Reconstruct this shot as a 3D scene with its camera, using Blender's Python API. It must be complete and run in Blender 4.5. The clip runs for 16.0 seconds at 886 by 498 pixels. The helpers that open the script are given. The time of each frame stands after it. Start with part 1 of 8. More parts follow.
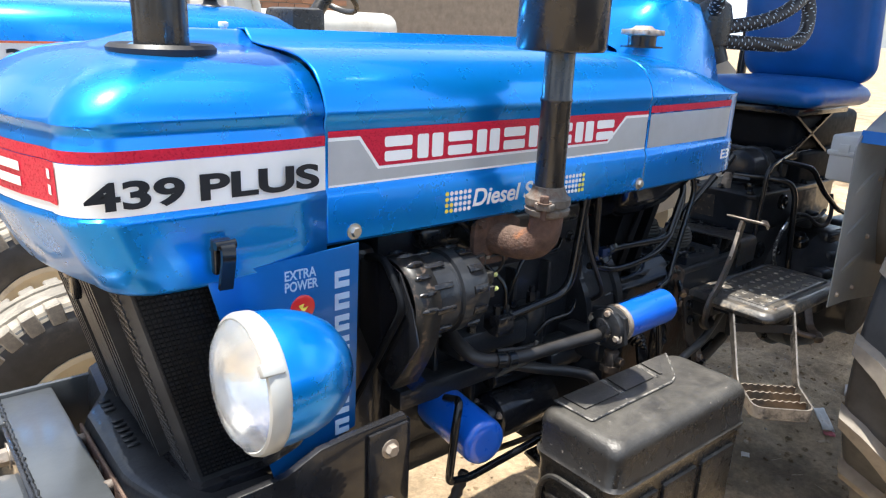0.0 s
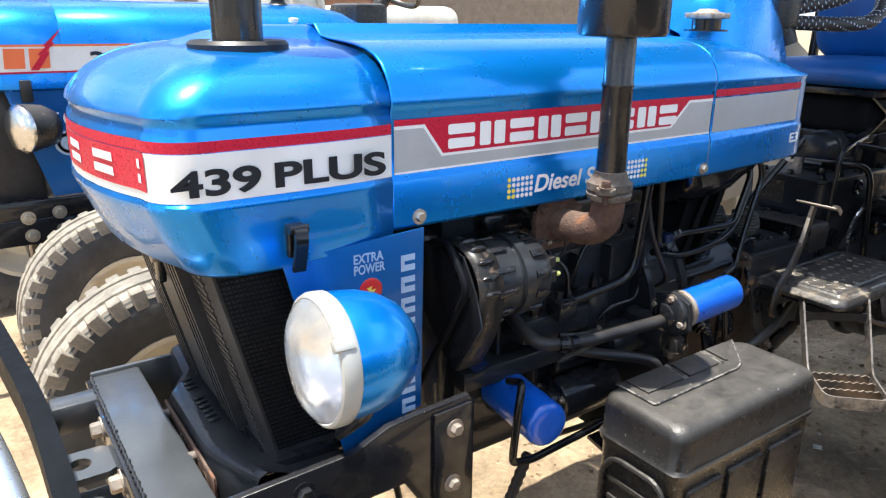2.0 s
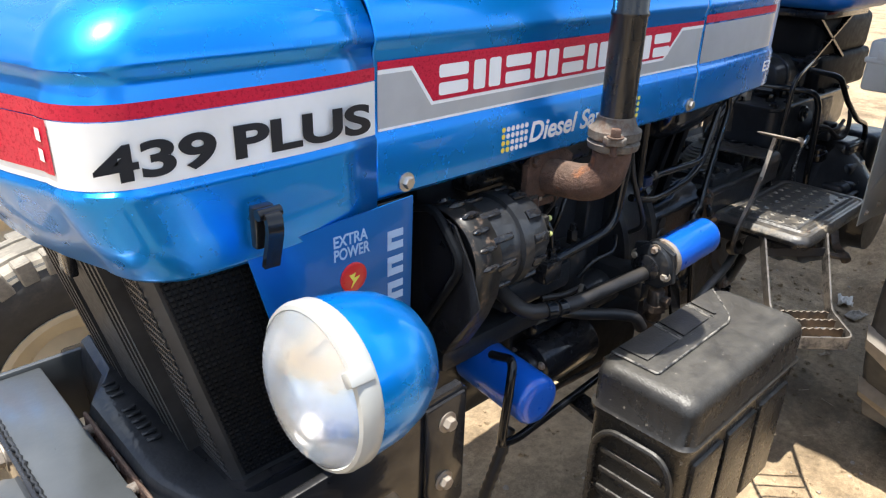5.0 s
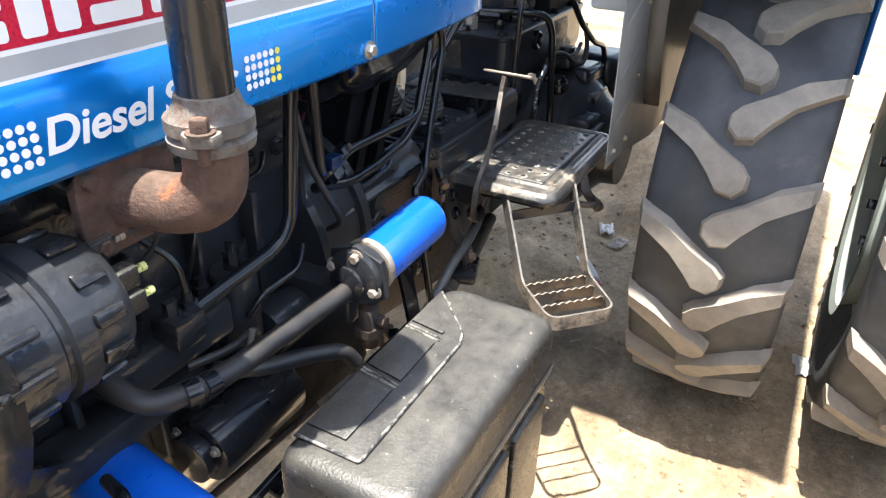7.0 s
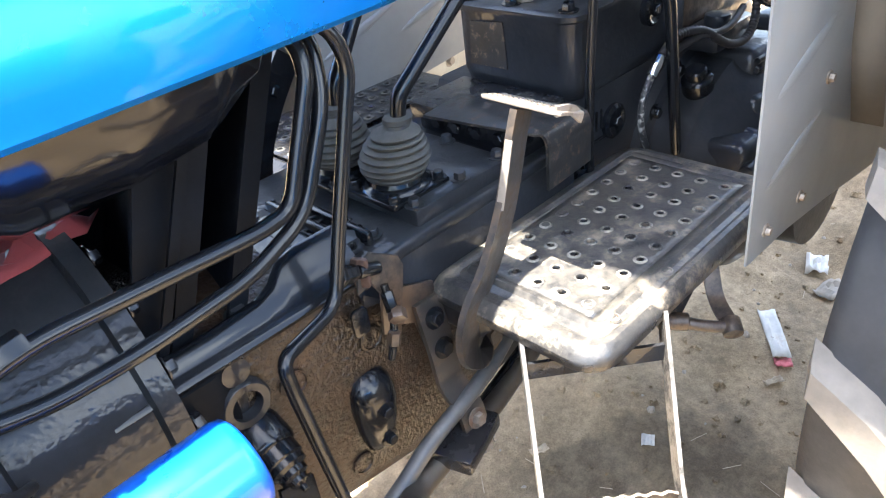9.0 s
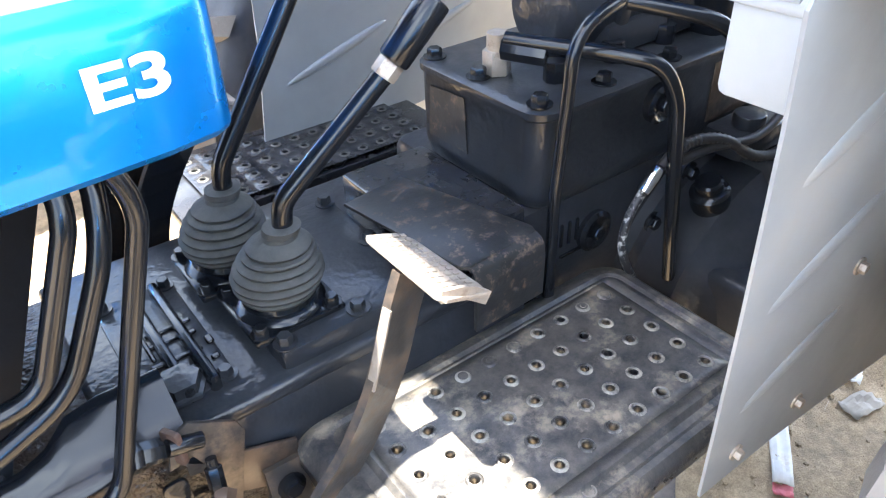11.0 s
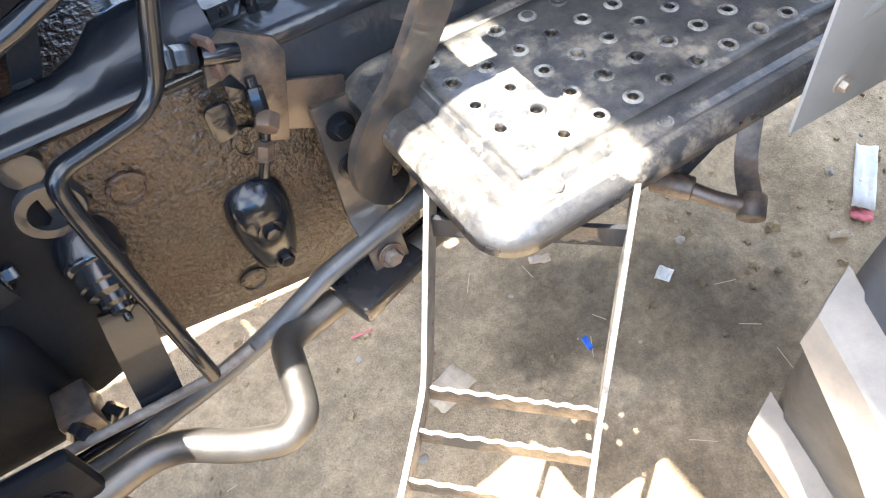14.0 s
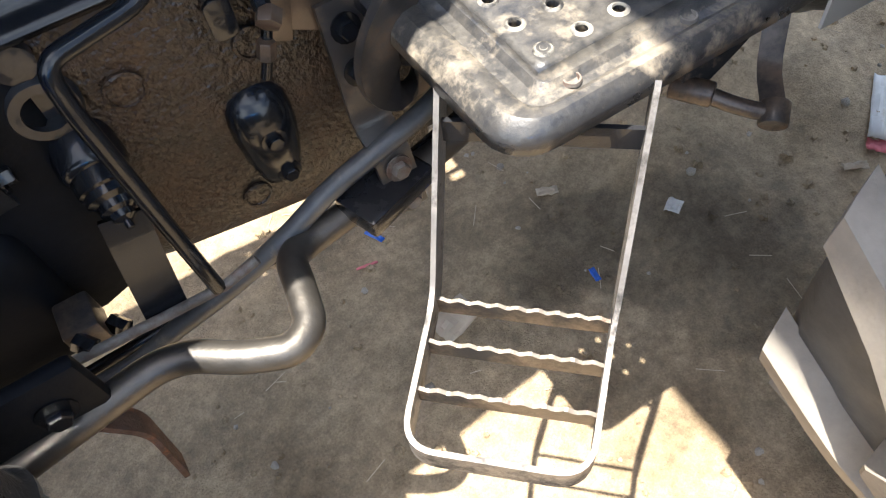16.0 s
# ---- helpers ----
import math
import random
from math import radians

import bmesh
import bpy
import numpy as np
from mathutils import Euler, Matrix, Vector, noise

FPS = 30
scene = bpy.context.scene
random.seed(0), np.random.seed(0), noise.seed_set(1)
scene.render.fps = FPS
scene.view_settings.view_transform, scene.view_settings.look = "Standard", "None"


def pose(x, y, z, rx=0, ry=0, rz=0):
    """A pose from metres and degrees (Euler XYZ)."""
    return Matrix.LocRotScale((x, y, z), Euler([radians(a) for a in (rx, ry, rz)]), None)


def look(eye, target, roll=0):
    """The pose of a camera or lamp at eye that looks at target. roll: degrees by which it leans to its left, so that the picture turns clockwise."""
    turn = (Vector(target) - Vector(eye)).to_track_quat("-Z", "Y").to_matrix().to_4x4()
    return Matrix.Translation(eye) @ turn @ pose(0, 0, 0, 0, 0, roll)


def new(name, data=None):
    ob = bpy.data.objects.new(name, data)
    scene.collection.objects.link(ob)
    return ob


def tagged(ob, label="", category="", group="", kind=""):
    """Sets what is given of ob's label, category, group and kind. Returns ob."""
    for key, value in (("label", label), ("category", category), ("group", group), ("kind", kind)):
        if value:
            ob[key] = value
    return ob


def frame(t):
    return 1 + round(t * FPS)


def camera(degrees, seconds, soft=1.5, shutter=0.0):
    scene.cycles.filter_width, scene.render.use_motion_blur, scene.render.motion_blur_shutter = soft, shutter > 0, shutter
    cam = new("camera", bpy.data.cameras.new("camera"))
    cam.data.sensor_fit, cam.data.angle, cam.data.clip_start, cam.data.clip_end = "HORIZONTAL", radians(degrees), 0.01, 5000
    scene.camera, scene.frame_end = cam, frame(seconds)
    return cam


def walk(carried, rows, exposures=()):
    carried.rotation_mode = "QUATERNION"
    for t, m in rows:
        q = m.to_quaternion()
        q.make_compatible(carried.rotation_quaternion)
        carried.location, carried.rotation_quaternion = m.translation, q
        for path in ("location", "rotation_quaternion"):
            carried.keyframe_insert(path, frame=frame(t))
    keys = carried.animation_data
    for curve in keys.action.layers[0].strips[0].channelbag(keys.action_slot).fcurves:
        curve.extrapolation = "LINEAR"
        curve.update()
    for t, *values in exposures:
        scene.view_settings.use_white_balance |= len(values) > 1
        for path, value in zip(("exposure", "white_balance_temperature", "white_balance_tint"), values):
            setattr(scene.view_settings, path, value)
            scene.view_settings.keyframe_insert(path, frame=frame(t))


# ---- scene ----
cam = camera(63.7, 16.0, soft=1.2)
PATH = [
    (0, (-0.4054, -0.1383, 1.5380), (0.8182, 1.3271, 0.9420), 2.45),
    (0.5, (-0.4217, -0.1539, 1.5356), (0.7185, 1.3697, 0.9204), 1.63),
    (1, (-0.4283, -0.1597, 1.5364), (0.6793, 1.3845, 0.9130), 1.43),
    (1.5, (-0.4364, -0.1677, 1.5326), (0.6482, 1.3935, 0.9110), 1.49),
    (2, (-0.4293, -0.1664, 1.5336), (0.6527, 1.3980, 0.9154), 0.58),
    (2.5, (-0.4267, -0.1611, 1.5229), (0.6504, 1.3881, 0.8598), 0.85),
    (3, (-0.4253, -0.1291, 1.5247), (0.6522, 1.4069, 0.8323), 0.87),
    (3.5, (-0.4182, -0.0400, 1.5331), (0.7698, 1.3911, 0.7978), 1.41),
    (3.7, (-0.4237, -0.0037, 1.5337), (0.7941, 1.3999, 0.7943), 2.15),
    (5.8, (-0.3572, 0.1608, 1.5331), (0.9810, 1.3678, 0.6658), -0.33),
    (6, (-0.2881, 0.1731, 1.5247), (1.1074, 1.3311, 0.6813), -0.37),
    (6.5, (-0.0769, 0.1949, 1.5080), (1.3988, 1.2233, 0.6335), -0.88),
    (7, (0.1087, 0.2405, 1.4640), (1.6570, 1.0494, 0.4902), 1.61),
    (7.5, (0.3089, 0.3244, 1.4453), (1.8407, 1.1400, 0.4511), 5.45),
    (8, (0.4839, 0.3772, 1.4181), (1.8751, 1.3009, 0.3174), 0.61),
    (8.5, (0.7895, 0.3326, 1.3652), (2.0076, 1.5395, 0.3357), -3.53),
    (9, (0.9827, 0.3523, 1.3462), (2.0885, 1.6204, 0.2650), -7.92),
    (9.5, (1.0939, 0.4475, 1.3696), (2.2788, 1.6536, 0.3012), -0.94),
    (9.7, (1.1237, 0.4893, 1.3707), (2.3519, 1.6499, 0.3008), 0.99),
    (10, (1.1838, 0.4726, 1.3911), (2.3432, 1.6684, 0.2839), 0.02),
    (11.8, (1.3365, 0.4423, 1.3777), (2.1879, 1.8031, 0.1846), -3.50),
    (12, (1.3318, 0.4378, 1.3632), (2.1494, 1.7753, 0.1212), -3.92),
    (12.5, (1.3279, 0.4370, 1.3406), (2.0780, 1.7140, -0.0034), -4.83),
    (13, (1.3206, 0.4358, 1.3111), (1.9954, 1.6413, -0.1350), -5.47),
    (13.5, (1.3069, 0.4290, 1.2749), (1.9022, 1.5821, -0.2470), -7.27),
    (14, (1.2872, 0.4160, 1.2373), (1.8305, 1.5059, -0.3492), -8.07),
    (14.5, (1.2678, 0.4068, 1.2056), (1.7649, 1.4254, -0.4422), -8.47),
    (15, (1.2560, 0.4006, 1.1829), (1.6933, 1.3411, -0.5272), -9.26),
    (15.5, (1.2584, 0.4014, 1.1819), (1.6940, 1.3396, -0.5299), -9.21),
    (16, (1.2683, 0.4041, 1.1988), (1.7379, 1.4078, -0.4661), -9.11),
]
walk(cam, [(t, look(eye, target, roll)) for t, eye, target, roll in PATH],
     exposures=[(0.0, 1.20), (2.0, 1.17), (3.5, 1.06), (6.0, 1.08), (6.5, 1.44), (7.0, 1.90), (7.5, 2.36), (8.5, 2.92), (9.0, 3.18), (12.0, 3.50), (13.0, 3.60), (13.5, 3.62), (14.5, 3.05), (15.0, 2.32), (16.0, 2.02)])

# ---- light ----
SUN_TOWARDS = Vector((-0.186, 0.038, 1.0)).normalized()  # from the ground to the sun
world = bpy.data.worlds.new("sky")
scene.world = world
world.use_nodes = True
wn = world.node_tree.nodes
sky = wn.new("ShaderNodeTexSky")
sky.sky_type = "NISHITA"
sky.sun_disc = False
sky.sun_elevation = math.asin(SUN_TOWARDS.z)
sky.sun_rotation = math.atan2(SUN_TOWARDS.x, SUN_TOWARDS.y)
sky.dust_density = 2.0
bg = wn["Background"]
bg.inputs["Strength"].default_value = 0.12
cloud_at = wn.new("ShaderNodeTexCoord")
cloud_noise = wn.new("ShaderNodeTexNoise")
cloud_noise.inputs["Scale"].default_value = 2.6
cloud_noise.inputs["Detail"].default_value = 6
cloud_ramp = wn.new("ShaderNodeValToRGB")
cloud_ramp.color_ramp.elements[0].position, cloud_ramp.color_ramp.elements[1].position = 0.48, 0.62
cloud_mix = wn.new("ShaderNodeMixRGB")
cloud_mix.inputs[2].default_value = (6.4, 7.2, 8.2, 1)
wl = world.node_tree.links
wl.new(cloud_at.outputs["Generated"], cloud_noise.inputs["Vector"])
wl.new(cloud_noise.outputs["Fac"], cloud_ramp.inputs[0])
wl.new(cloud_ramp.outputs[0], cloud_mix.inputs[0])
wl.new(sky.outputs[0], cloud_mix.inputs[1])
wl.new(cloud_mix.outputs[0], bg.inputs[0])
sun = new("sun", bpy.data.lights.new("sun", "SUN"))
sun.data.energy, sun.data.angle, sun.data.color = 5.0, radians(0.55), (1.0, 0.96, 0.88)
sun.matrix_world = look(SUN_TOWARDS * 30, (0, 0, 0))


# ---- materials ----
def material(name, color, rough=0.5, metal=0.0, coat=0.0, vary=0.0, vary_scale=8.0, stain=None, stain_scale=3.0,
             stain_at=(0.55, 0.7), bump=0.0, bump_scale=60.0, fine=0.0, fine_scale=300.0, per_object=0.0, rough_vary=0.15, dust=None,
             dust_amount=0.0, coat_rough=0.04, dust_scale=14, dust_at=(0.35, 0.75), spec=0.5, coat_relief=False):
    """A surface with two scales of variation, stains with an outline of their own, and dust on faces that look up."""
    m = bpy.data.materials.new(name)
    m.use_nodes = True
    n, l = m.node_tree.nodes, m.node_tree.links
    b = n["Principled BSDF"]
    b.inputs["Metallic"].default_value, b.inputs["Coat Weight"].default_value = metal, coat
    b.inputs["Coat Roughness"].default_value = coat_rough
    b.inputs["Specular IOR Level"].default_value = spec
    at = n.new("ShaderNodeTexCoord")

    def noise_tex(scale, detail=5, rough_=0.6):
        t = n.new("ShaderNodeTexNoise")
        t.inputs["Scale"].default_value, t.inputs["Detail"].default_value, t.inputs["Roughness"].default_value = scale, detail, rough_
        l.new(at.outputs["Object"], t.inputs["Vector"])
        return t.outputs["Fac"]

    def ramp(fac, lo, hi, a=0.0, z=1.0):
        r = n.new("ShaderNodeMapRange")
        r.inputs[1].default_value, r.inputs[2].default_value, r.inputs[3].default_value, r.inputs[4].default_value = lo, hi, a, z
        l.new(fac, r.inputs[0])
        return r.outputs[0]

    def mix(fac, a, c):
        x = n.new("ShaderNodeMixRGB")
        for i, v in ((0, fac), (1, a), (2, c)):
            if hasattr(v, "links"):
                l.new(v, x.inputs[i])
            else:
                x.inputs[i].default_value = v if i == 0 else (*v, 1)
        return x.outputs[0]

    big = noise_tex(vary_scale)
    dark = tuple(c * (1 - vary) for c in color)
    light = tuple(min(1, c * (1 + vary)) for c in color)
    col = mix(ramp(big, 0.3, 0.7), dark, light)
    if per_object:
        info = n.new("ShaderNodeObjectInfo")
        hsv = n.new("ShaderNodeHueSaturation")
        l.new(ramp(info.outputs["Random"], 0, 1, 1 - per_object, 1 + per_object), hsv.inputs["Value"])
        l.new(col, hsv.inputs["Color"])
        col = hsv.outputs[0]
    rough_out = ramp(noise_tex(vary_scale * 3), 0.3, 0.7, max(0.02, rough * (1 - rough_vary)), min(1, rough * (1 + rough_vary)))
    if stain:
        fac = ramp(noise_tex(stain_scale, 8, 0.7), *stain_at)
        col = mix(fac, col, stain)
        rr = n.new("ShaderNodeMixRGB")
        l.new(fac, rr.inputs[0])
        l.new(rough_out, rr.inputs[1])
        rr.inputs[2].default_value = (0.85, 0.85, 0.85, 1)
        rough_out = rr.outputs[0]
    if dust:
        geo = n.new("ShaderNodeNewGeometry")
        sep = n.new("ShaderNodeSeparateXYZ")
        l.new(geo.outputs["Normal"], sep.inputs[0])
        up = ramp(sep.outputs["Z"], 0.2, 1.0)
        grain = ramp(noise_tex(dust_scale, 8, 0.75), *dust_at)
        mul = n.new("ShaderNodeMath")
        mul.operation = "MULTIPLY"
        l.new(up, mul.inputs[0])
        l.new(grain, mul.inputs[1])
        mul2 = n.new("ShaderNodeMath")
        mul2.operation = "MULTIPLY"
        l.new(mul.outputs[0], mul2.inputs[0])
        mul2.inputs[1].default_value = dust_amount
        col = mix(mul2.outputs[0], col, dust)
        rr = n.new("ShaderNodeMixRGB")
        l.new(mul2.outputs[0], rr.inputs[0])
        l.new(rough_out, rr.inputs[1])
        rr.inputs[2].default_value = (0.9, 0.9, 0.9, 1)
        rough_out = rr.outputs[0]
    l.new(col, b.inputs["Base Color"])
    l.new(rough_out, b.inputs["Roughness"])
    last = None
    for amount, scale in ((bump, bump_scale), (fine, fine_scale)):
        if amount:
            bp = n.new("ShaderNodeBump")
            bp.inputs["Strength"].default_value, bp.inputs["Distance"].default_value = min(1, amount), 0.004 * max(1, amount)
            l.new(noise_tex(scale, 1.5 if coat_relief else 6), bp.inputs["Height"])
            if last:
                l.new(last, bp.inputs["Normal"])
            last = bp.outputs[0]
    if last:
        l.new(last, b.inputs["Normal"])
        if coat_relief:
            l.new(last, b.inputs["Coat Normal"])
    return m


SOIL = (0.27, 0.22, 0.155)
blue_paint = material("blue_paint", (0.0, 0.240, 0.76), 0.28, 0.70, 0.42, coat_rough=0.04, vary=0.08, vary_scale=3, fine=0.02, fine_scale=900, rough_vary=0.1)
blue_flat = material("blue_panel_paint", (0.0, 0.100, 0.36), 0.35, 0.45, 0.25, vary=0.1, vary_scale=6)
filter_blue = material("filter_blue_paint", (0.003, 0.100, 0.54), 0.30, 0.0, 0.6, vary=0.05)
black_paint = material("black_enamel", (0.012, 0.013, 0.016), 0.24, 0.0, 0.5, spec=0.2, vary=0.3, vary_scale=10, bump=0.12, bump_scale=35,
                       dust=(0.15, 0.13, 0.11), dust_amount=0.10)
black_cast = material("black_painted_casting", (0.017, 0.019, 0.023), 0.45, 0.0, 0.50, spec=0.15, vary=0.3, vary_scale=12, bump=0.18, bump_scale=100, coat_rough=0.08, coat_relief=True,
                      dust=(0.20, 0.19, 0.17), dust_amount=0.11)
black_smooth = material("black_gloss_tube", (0.007, 0.008, 0.010), 0.22, 0.0, 0.25, spec=0.3, vary=0.2, vary_scale=20, bump=0.05, bump_scale=60)
black_rubber = material("black_hose_rubber", (0.014, 0.014, 0.016), 0.45, vary=0.3, vary_scale=20, bump=0.1, bump_scale=80, dust=SOIL, dust_amount=0.15)
black_plastic = material("dusty_black_plastic", (0.012, 0.012, 0.013), 0.28, vary=0.25, vary_scale=9, stain=(0.34, 0.31, 0.265), stain_scale=70, stain_at=(0.64, 0.70), bump=0.3, bump_scale=220,
                         dust=(0.26, 0.24, 0.205), dust_amount=0.46, dust_scale=22, dust_at=(0.22, 0.92))
black_matte = material("dull_black_paint", (0.006, 0.007, 0.009), 0.55, spec=0.08, vary=0.3, vary_scale=12, bump=0.2, bump_scale=60)
black_satin = material("satin_black_tank_paint", (0.004, 0.005, 0.008), 0.10, spec=0.30, vary=0.3, vary_scale=12, bump=0.10, bump_scale=14)
boot_rubber = material("dusty_boot_rubber", (0.036, 0.036, 0.033), 0.8, vary=0.3, vary_scale=30, bump=0.2, bump_scale=90, dust=(0.20, 0.19, 0.17), dust_amount=0.5)
worn_black = material("worn_black_plate", (0.020, 0.020, 0.020), 0.36, 0.0, 0.1, spec=0.25, vary=0.3, vary_scale=20, stain=(0.12, 0.085, 0.065), stain_scale=60, stain_at=(0.54, 0.66), bump=0.15, bump_scale=60)
worn_brown = material("oily_brown_plate", (0.07, 0.045, 0.030), 0.4, 0.1, 0.2, vary=0.4, vary_scale=20, stain=(0.018, 0.016, 0.015), stain_scale=9, stain_at=(0.46, 0.6), bump=0.15, bump_scale=60)
hole_rim = material("worn_hole_rim", (0.045, 0.042, 0.040), 0.40, 0.3, vary=0.3, vary_scale=30, stain=(0.34, 0.31, 0.26), stain_scale=22, stain_at=(0.44, 0.58), bump=0.15, bump_scale=140)
worn_arm = material("worn_pedal_arm_paint", (0.030, 0.027, 0.025), 0.38, 0.1, 0.3, vary=0.3, vary_scale=18, stain=(0.12, 0.080, 0.052), stain_scale=13, stain_at=(0.48, 0.66), bump=0.15, bump_scale=70)
muffler_black = material("black_exhaust_paint", (0.014, 0.014, 0.015), 0.28, 0.1, 0.3, vary=0.3, bump=0.2, bump_scale=30)
casting_oily = material("oily_brown_casting", (0.010, 0.006, 0.004), 0.40, 0.0, 0.55, spec=0.3, vary=0.5, vary_scale=40, stain=(0.050, 0.0245, 0.0105), coat_rough=0.10, coat_relief=True,
                        stain_scale=6.0, stain_at=(0.45, 0.66), bump=1.0, bump_scale=140, fine=0.3, fine_scale=420)
rust = material("rusty_cast_iron", (0.078, 0.043, 0.031), 0.85, 0.1, vary=0.5, vary_scale=30, stain=(0.30, 0.105, 0.034), stain_scale=16,
                stain_at=(0.56, 0.70), bump=0.9, bump_scale=160, dust=(0.36, 0.27, 0.20), dust_amount=0.35, dust_scale=20)
rust_grey = material("burnt_grey_rust", (0.115, 0.100, 0.086), 0.8, 0.1, vary=0.45, vary_scale=25, stain=(0.085, 0.048, 0.032), stain_scale=26, stain_at=(0.5, 0.62), bump=0.8, bump_scale=120,
                     dust=(0.46, 0.42, 0.37), dust_amount=0.5, dust_scale=24)
steel_worn = material("worn_bare_steel", (0.36, 0.31, 0.26), 0.5, 0.55, vary=0.3, vary_scale=20, stain=(0.16, 0.09, 0.06), stain_scale=25,
                      stain_at=(0.55, 0.72), bump=0.2, bump_scale=150)
carrier_grey = material("satin_black_carrier_paint", (0.052, 0.057, 0.062), 0.32, 0.0, 0.45, coat_rough=0.15, vary=0.2, vary_scale=8, stain=(0.11, 0.105, 0.10), stain_scale=30,
                        stain_at=(0.66, 0.72), bump=0.1, bump_scale=60)
silver_tube = material("brushed_silver_tube", (0.62, 0.66, 0.68), 0.28, 0.8, vary=0.1)
steel_bolt = material("zinc_bolt", (0.55, 0.52, 0.46), 0.35, 0.9, vary=0.2, vary_scale=60)
step_steel = material("worn_step_steel", (0.19, 0.172, 0.155), 0.45, 0.5, vary=0.4, vary_scale=25, stain=(0.035, 0.033, 0.032), stain_scale=14,
                      stain_at=(0.5, 0.62), bump=0.2, bump_scale=150)
braid_wire = material("worn_braided_hose", (0.02, 0.02, 0.022), 0.45, 0.2, vary=0.3, stain=(0.45, 0.44, 0.42), stain_scale=120, stain_at=(0.52, 0.60))
chrome = material("chrome", (0.7, 0.7, 0.7), 0.12, 1.0, vary=0.1)
taped_grey = material("grey_taped_sleeve", (0.045, 0.050, 0.056), 0.42, 0.0, 0.15, vary=0.3, vary_scale=16, stain=(0.16, 0.145, 0.12), stain_scale=30, stain_at=(0.60, 0.74), bump=0.15, bump_scale=90, dust=(0.28, 0.25, 0.21), dust_amount=0.35)
tube_bare = material("bare_exhaust_tube", (0.10, 0.092, 0.084), 0.42, 0.8, vary=0.3, vary_scale=12, bump=0.2, bump_scale=90, dust=SOIL, dust_amount=0.3)
rubber = material("dusty_tyre_rubber", (0.050, 0.052, 0.055), 0.62, vary=0.35, vary_scale=9, stain=(0.17, 0.155, 0.135), stain_scale=7,
                  stain_at=(0.58, 0.88), bump=0.15, bump_scale=90)
lug_rubber = material("soil_rubbed_lug_rubber", (0.20, 0.178, 0.15), 0.8, vary=0.3, vary_scale=9, stain=(0.33, 0.285, 0.23), stain_scale=6,
                      stain_at=(0.45, 0.75), bump=0.2, bump_scale=150, per_object=0.12)
front_rubber = material("pale_dusty_front_tyre", (0.17, 0.155, 0.13), 0.85, vary=0.3, vary_scale=12, stain=(0.42, 0.37, 0.30), stain_scale=9, stain_at=(0.45, 0.7), bump=0.2)
rim_cream = material("cream_rim_paint", (0.62, 0.57, 0.46), 0.4, 0.0, 0.2, vary=0.12, stain=SOIL, stain_scale=7, stain_at=(0.6, 0.8))
rim_grey = material("grey_green_rim_paint", (0.30, 0.34, 0.31), 0.4, 0.1, 0.2, vary=0.15, stain=SOIL, stain_scale=7, stain_at=(0.6, 0.8))
fender_grey = material("grey_primer_sheet", (0.275, 0.285, 0.285), 0.4, 0.15, 0.1, vary=0.15, vary_scale=5, stain=(0.40, 0.36, 0.30), stain_scale=5,
                       stain_at=(0.58, 0.85), bump=0.06, bump_scale=20)
fender_brown = material("dusty_fender_inside", (0.17, 0.15, 0.125), 0.7, vary=0.2, bump=0.1)
white_decal = material("white_decal", (0.74, 0.75, 0.75), 0.35, 0.0, 0.15, vary=0.08, stain=(0.60, 0.58, 0.54), stain_scale=6, stain_at=(0.6, 0.8))
silver_decal = material("silver_decal", (0.46, 0.48, 0.50), 0.35, 0.25, 0.3, vary=0.08, vary_scale=12)
red_decal = material("red_decal", (0.52, 0.010, 0.040), 0.42, 0.0, 0.10, spec=0.3, vary=0.10, vary_scale=160, stain=(0.36, 0.006, 0.028), stain_scale=260, stain_at=(0.52, 0.6))
orange_decal = material("orange_decal", (0.75, 0.16, 0.05), 0.4, vary=0.06)
yellow_decal = material("yellow_decal", (0.80, 0.68, 0.10), 0.4, vary=0.04)
letter_black = material("black_lettering", (0.012, 0.014, 0.018), 0.35, vary=0.1)
letter_white = material("white_lettering", (0.80, 0.81, 0.82), 0.4, vary=0.04)
letter_pale = material("pale_blue_lettering", (0.33, 0.47, 0.66), 0.4, vary=0.05)
grille_black = material("black_grille_mesh", (0.028, 0.028, 0.030), 0.40, 0.0, spec=0.45, vary=0.3, vary_scale=30, dust=SOIL, dust_amount=0.1)
navy_plastic = material("navy_clip_plastic", (0.002, 0.012, 0.045), 0.3, vary=0.15, vary_scale=30)
seat_blue = material("blue_vinyl", (0.002, 0.085, 0.32), 0.36, vary=0.15, vary_scale=8, bump=0.15, bump_scale=260)
lamp_silver = material("reflector", (0.66, 0.67, 0.68), 0.16, 1.0, vary=0.12, vary_scale=40, bump=0.3, bump_scale=70)
rim_white = material("white_lamp_ring", (0.38, 0.385, 0.37), 0.38, 0.1, 0.3, vary=0.06)
toolbox_grey = material("grey_plastic_box", (0.40, 0.42, 0.42), 0.45, vary=0.08, bump=0.08, bump_scale=200)
cream_paint = material("cream_tractor_paint", (0.55, 0.53, 0.47), 0.4, 0.0, 0.3, vary=0.1, stain=(0.35, 0.3, 0.24), stain_scale=3, stain_at=(0.6, 0.8))
plug_yellow = material("pale_yellow_plug_plastic", (0.52, 0.55, 0.20), 0.4, vary=0.1)
red_plastic = material("red_plastic", (0.6, 0.02, 0.02), 0.3, 0, 0.3)
red_cloth = material("dull_red_cloth", (0.30, 0.05, 0.05), 0.8, vary=0.3, bump=0.3, bump_scale=40)
clay = material("pale_clay_lump", (0.52, 0.42, 0.31), 0.95, vary=0.2, bump=0.4)
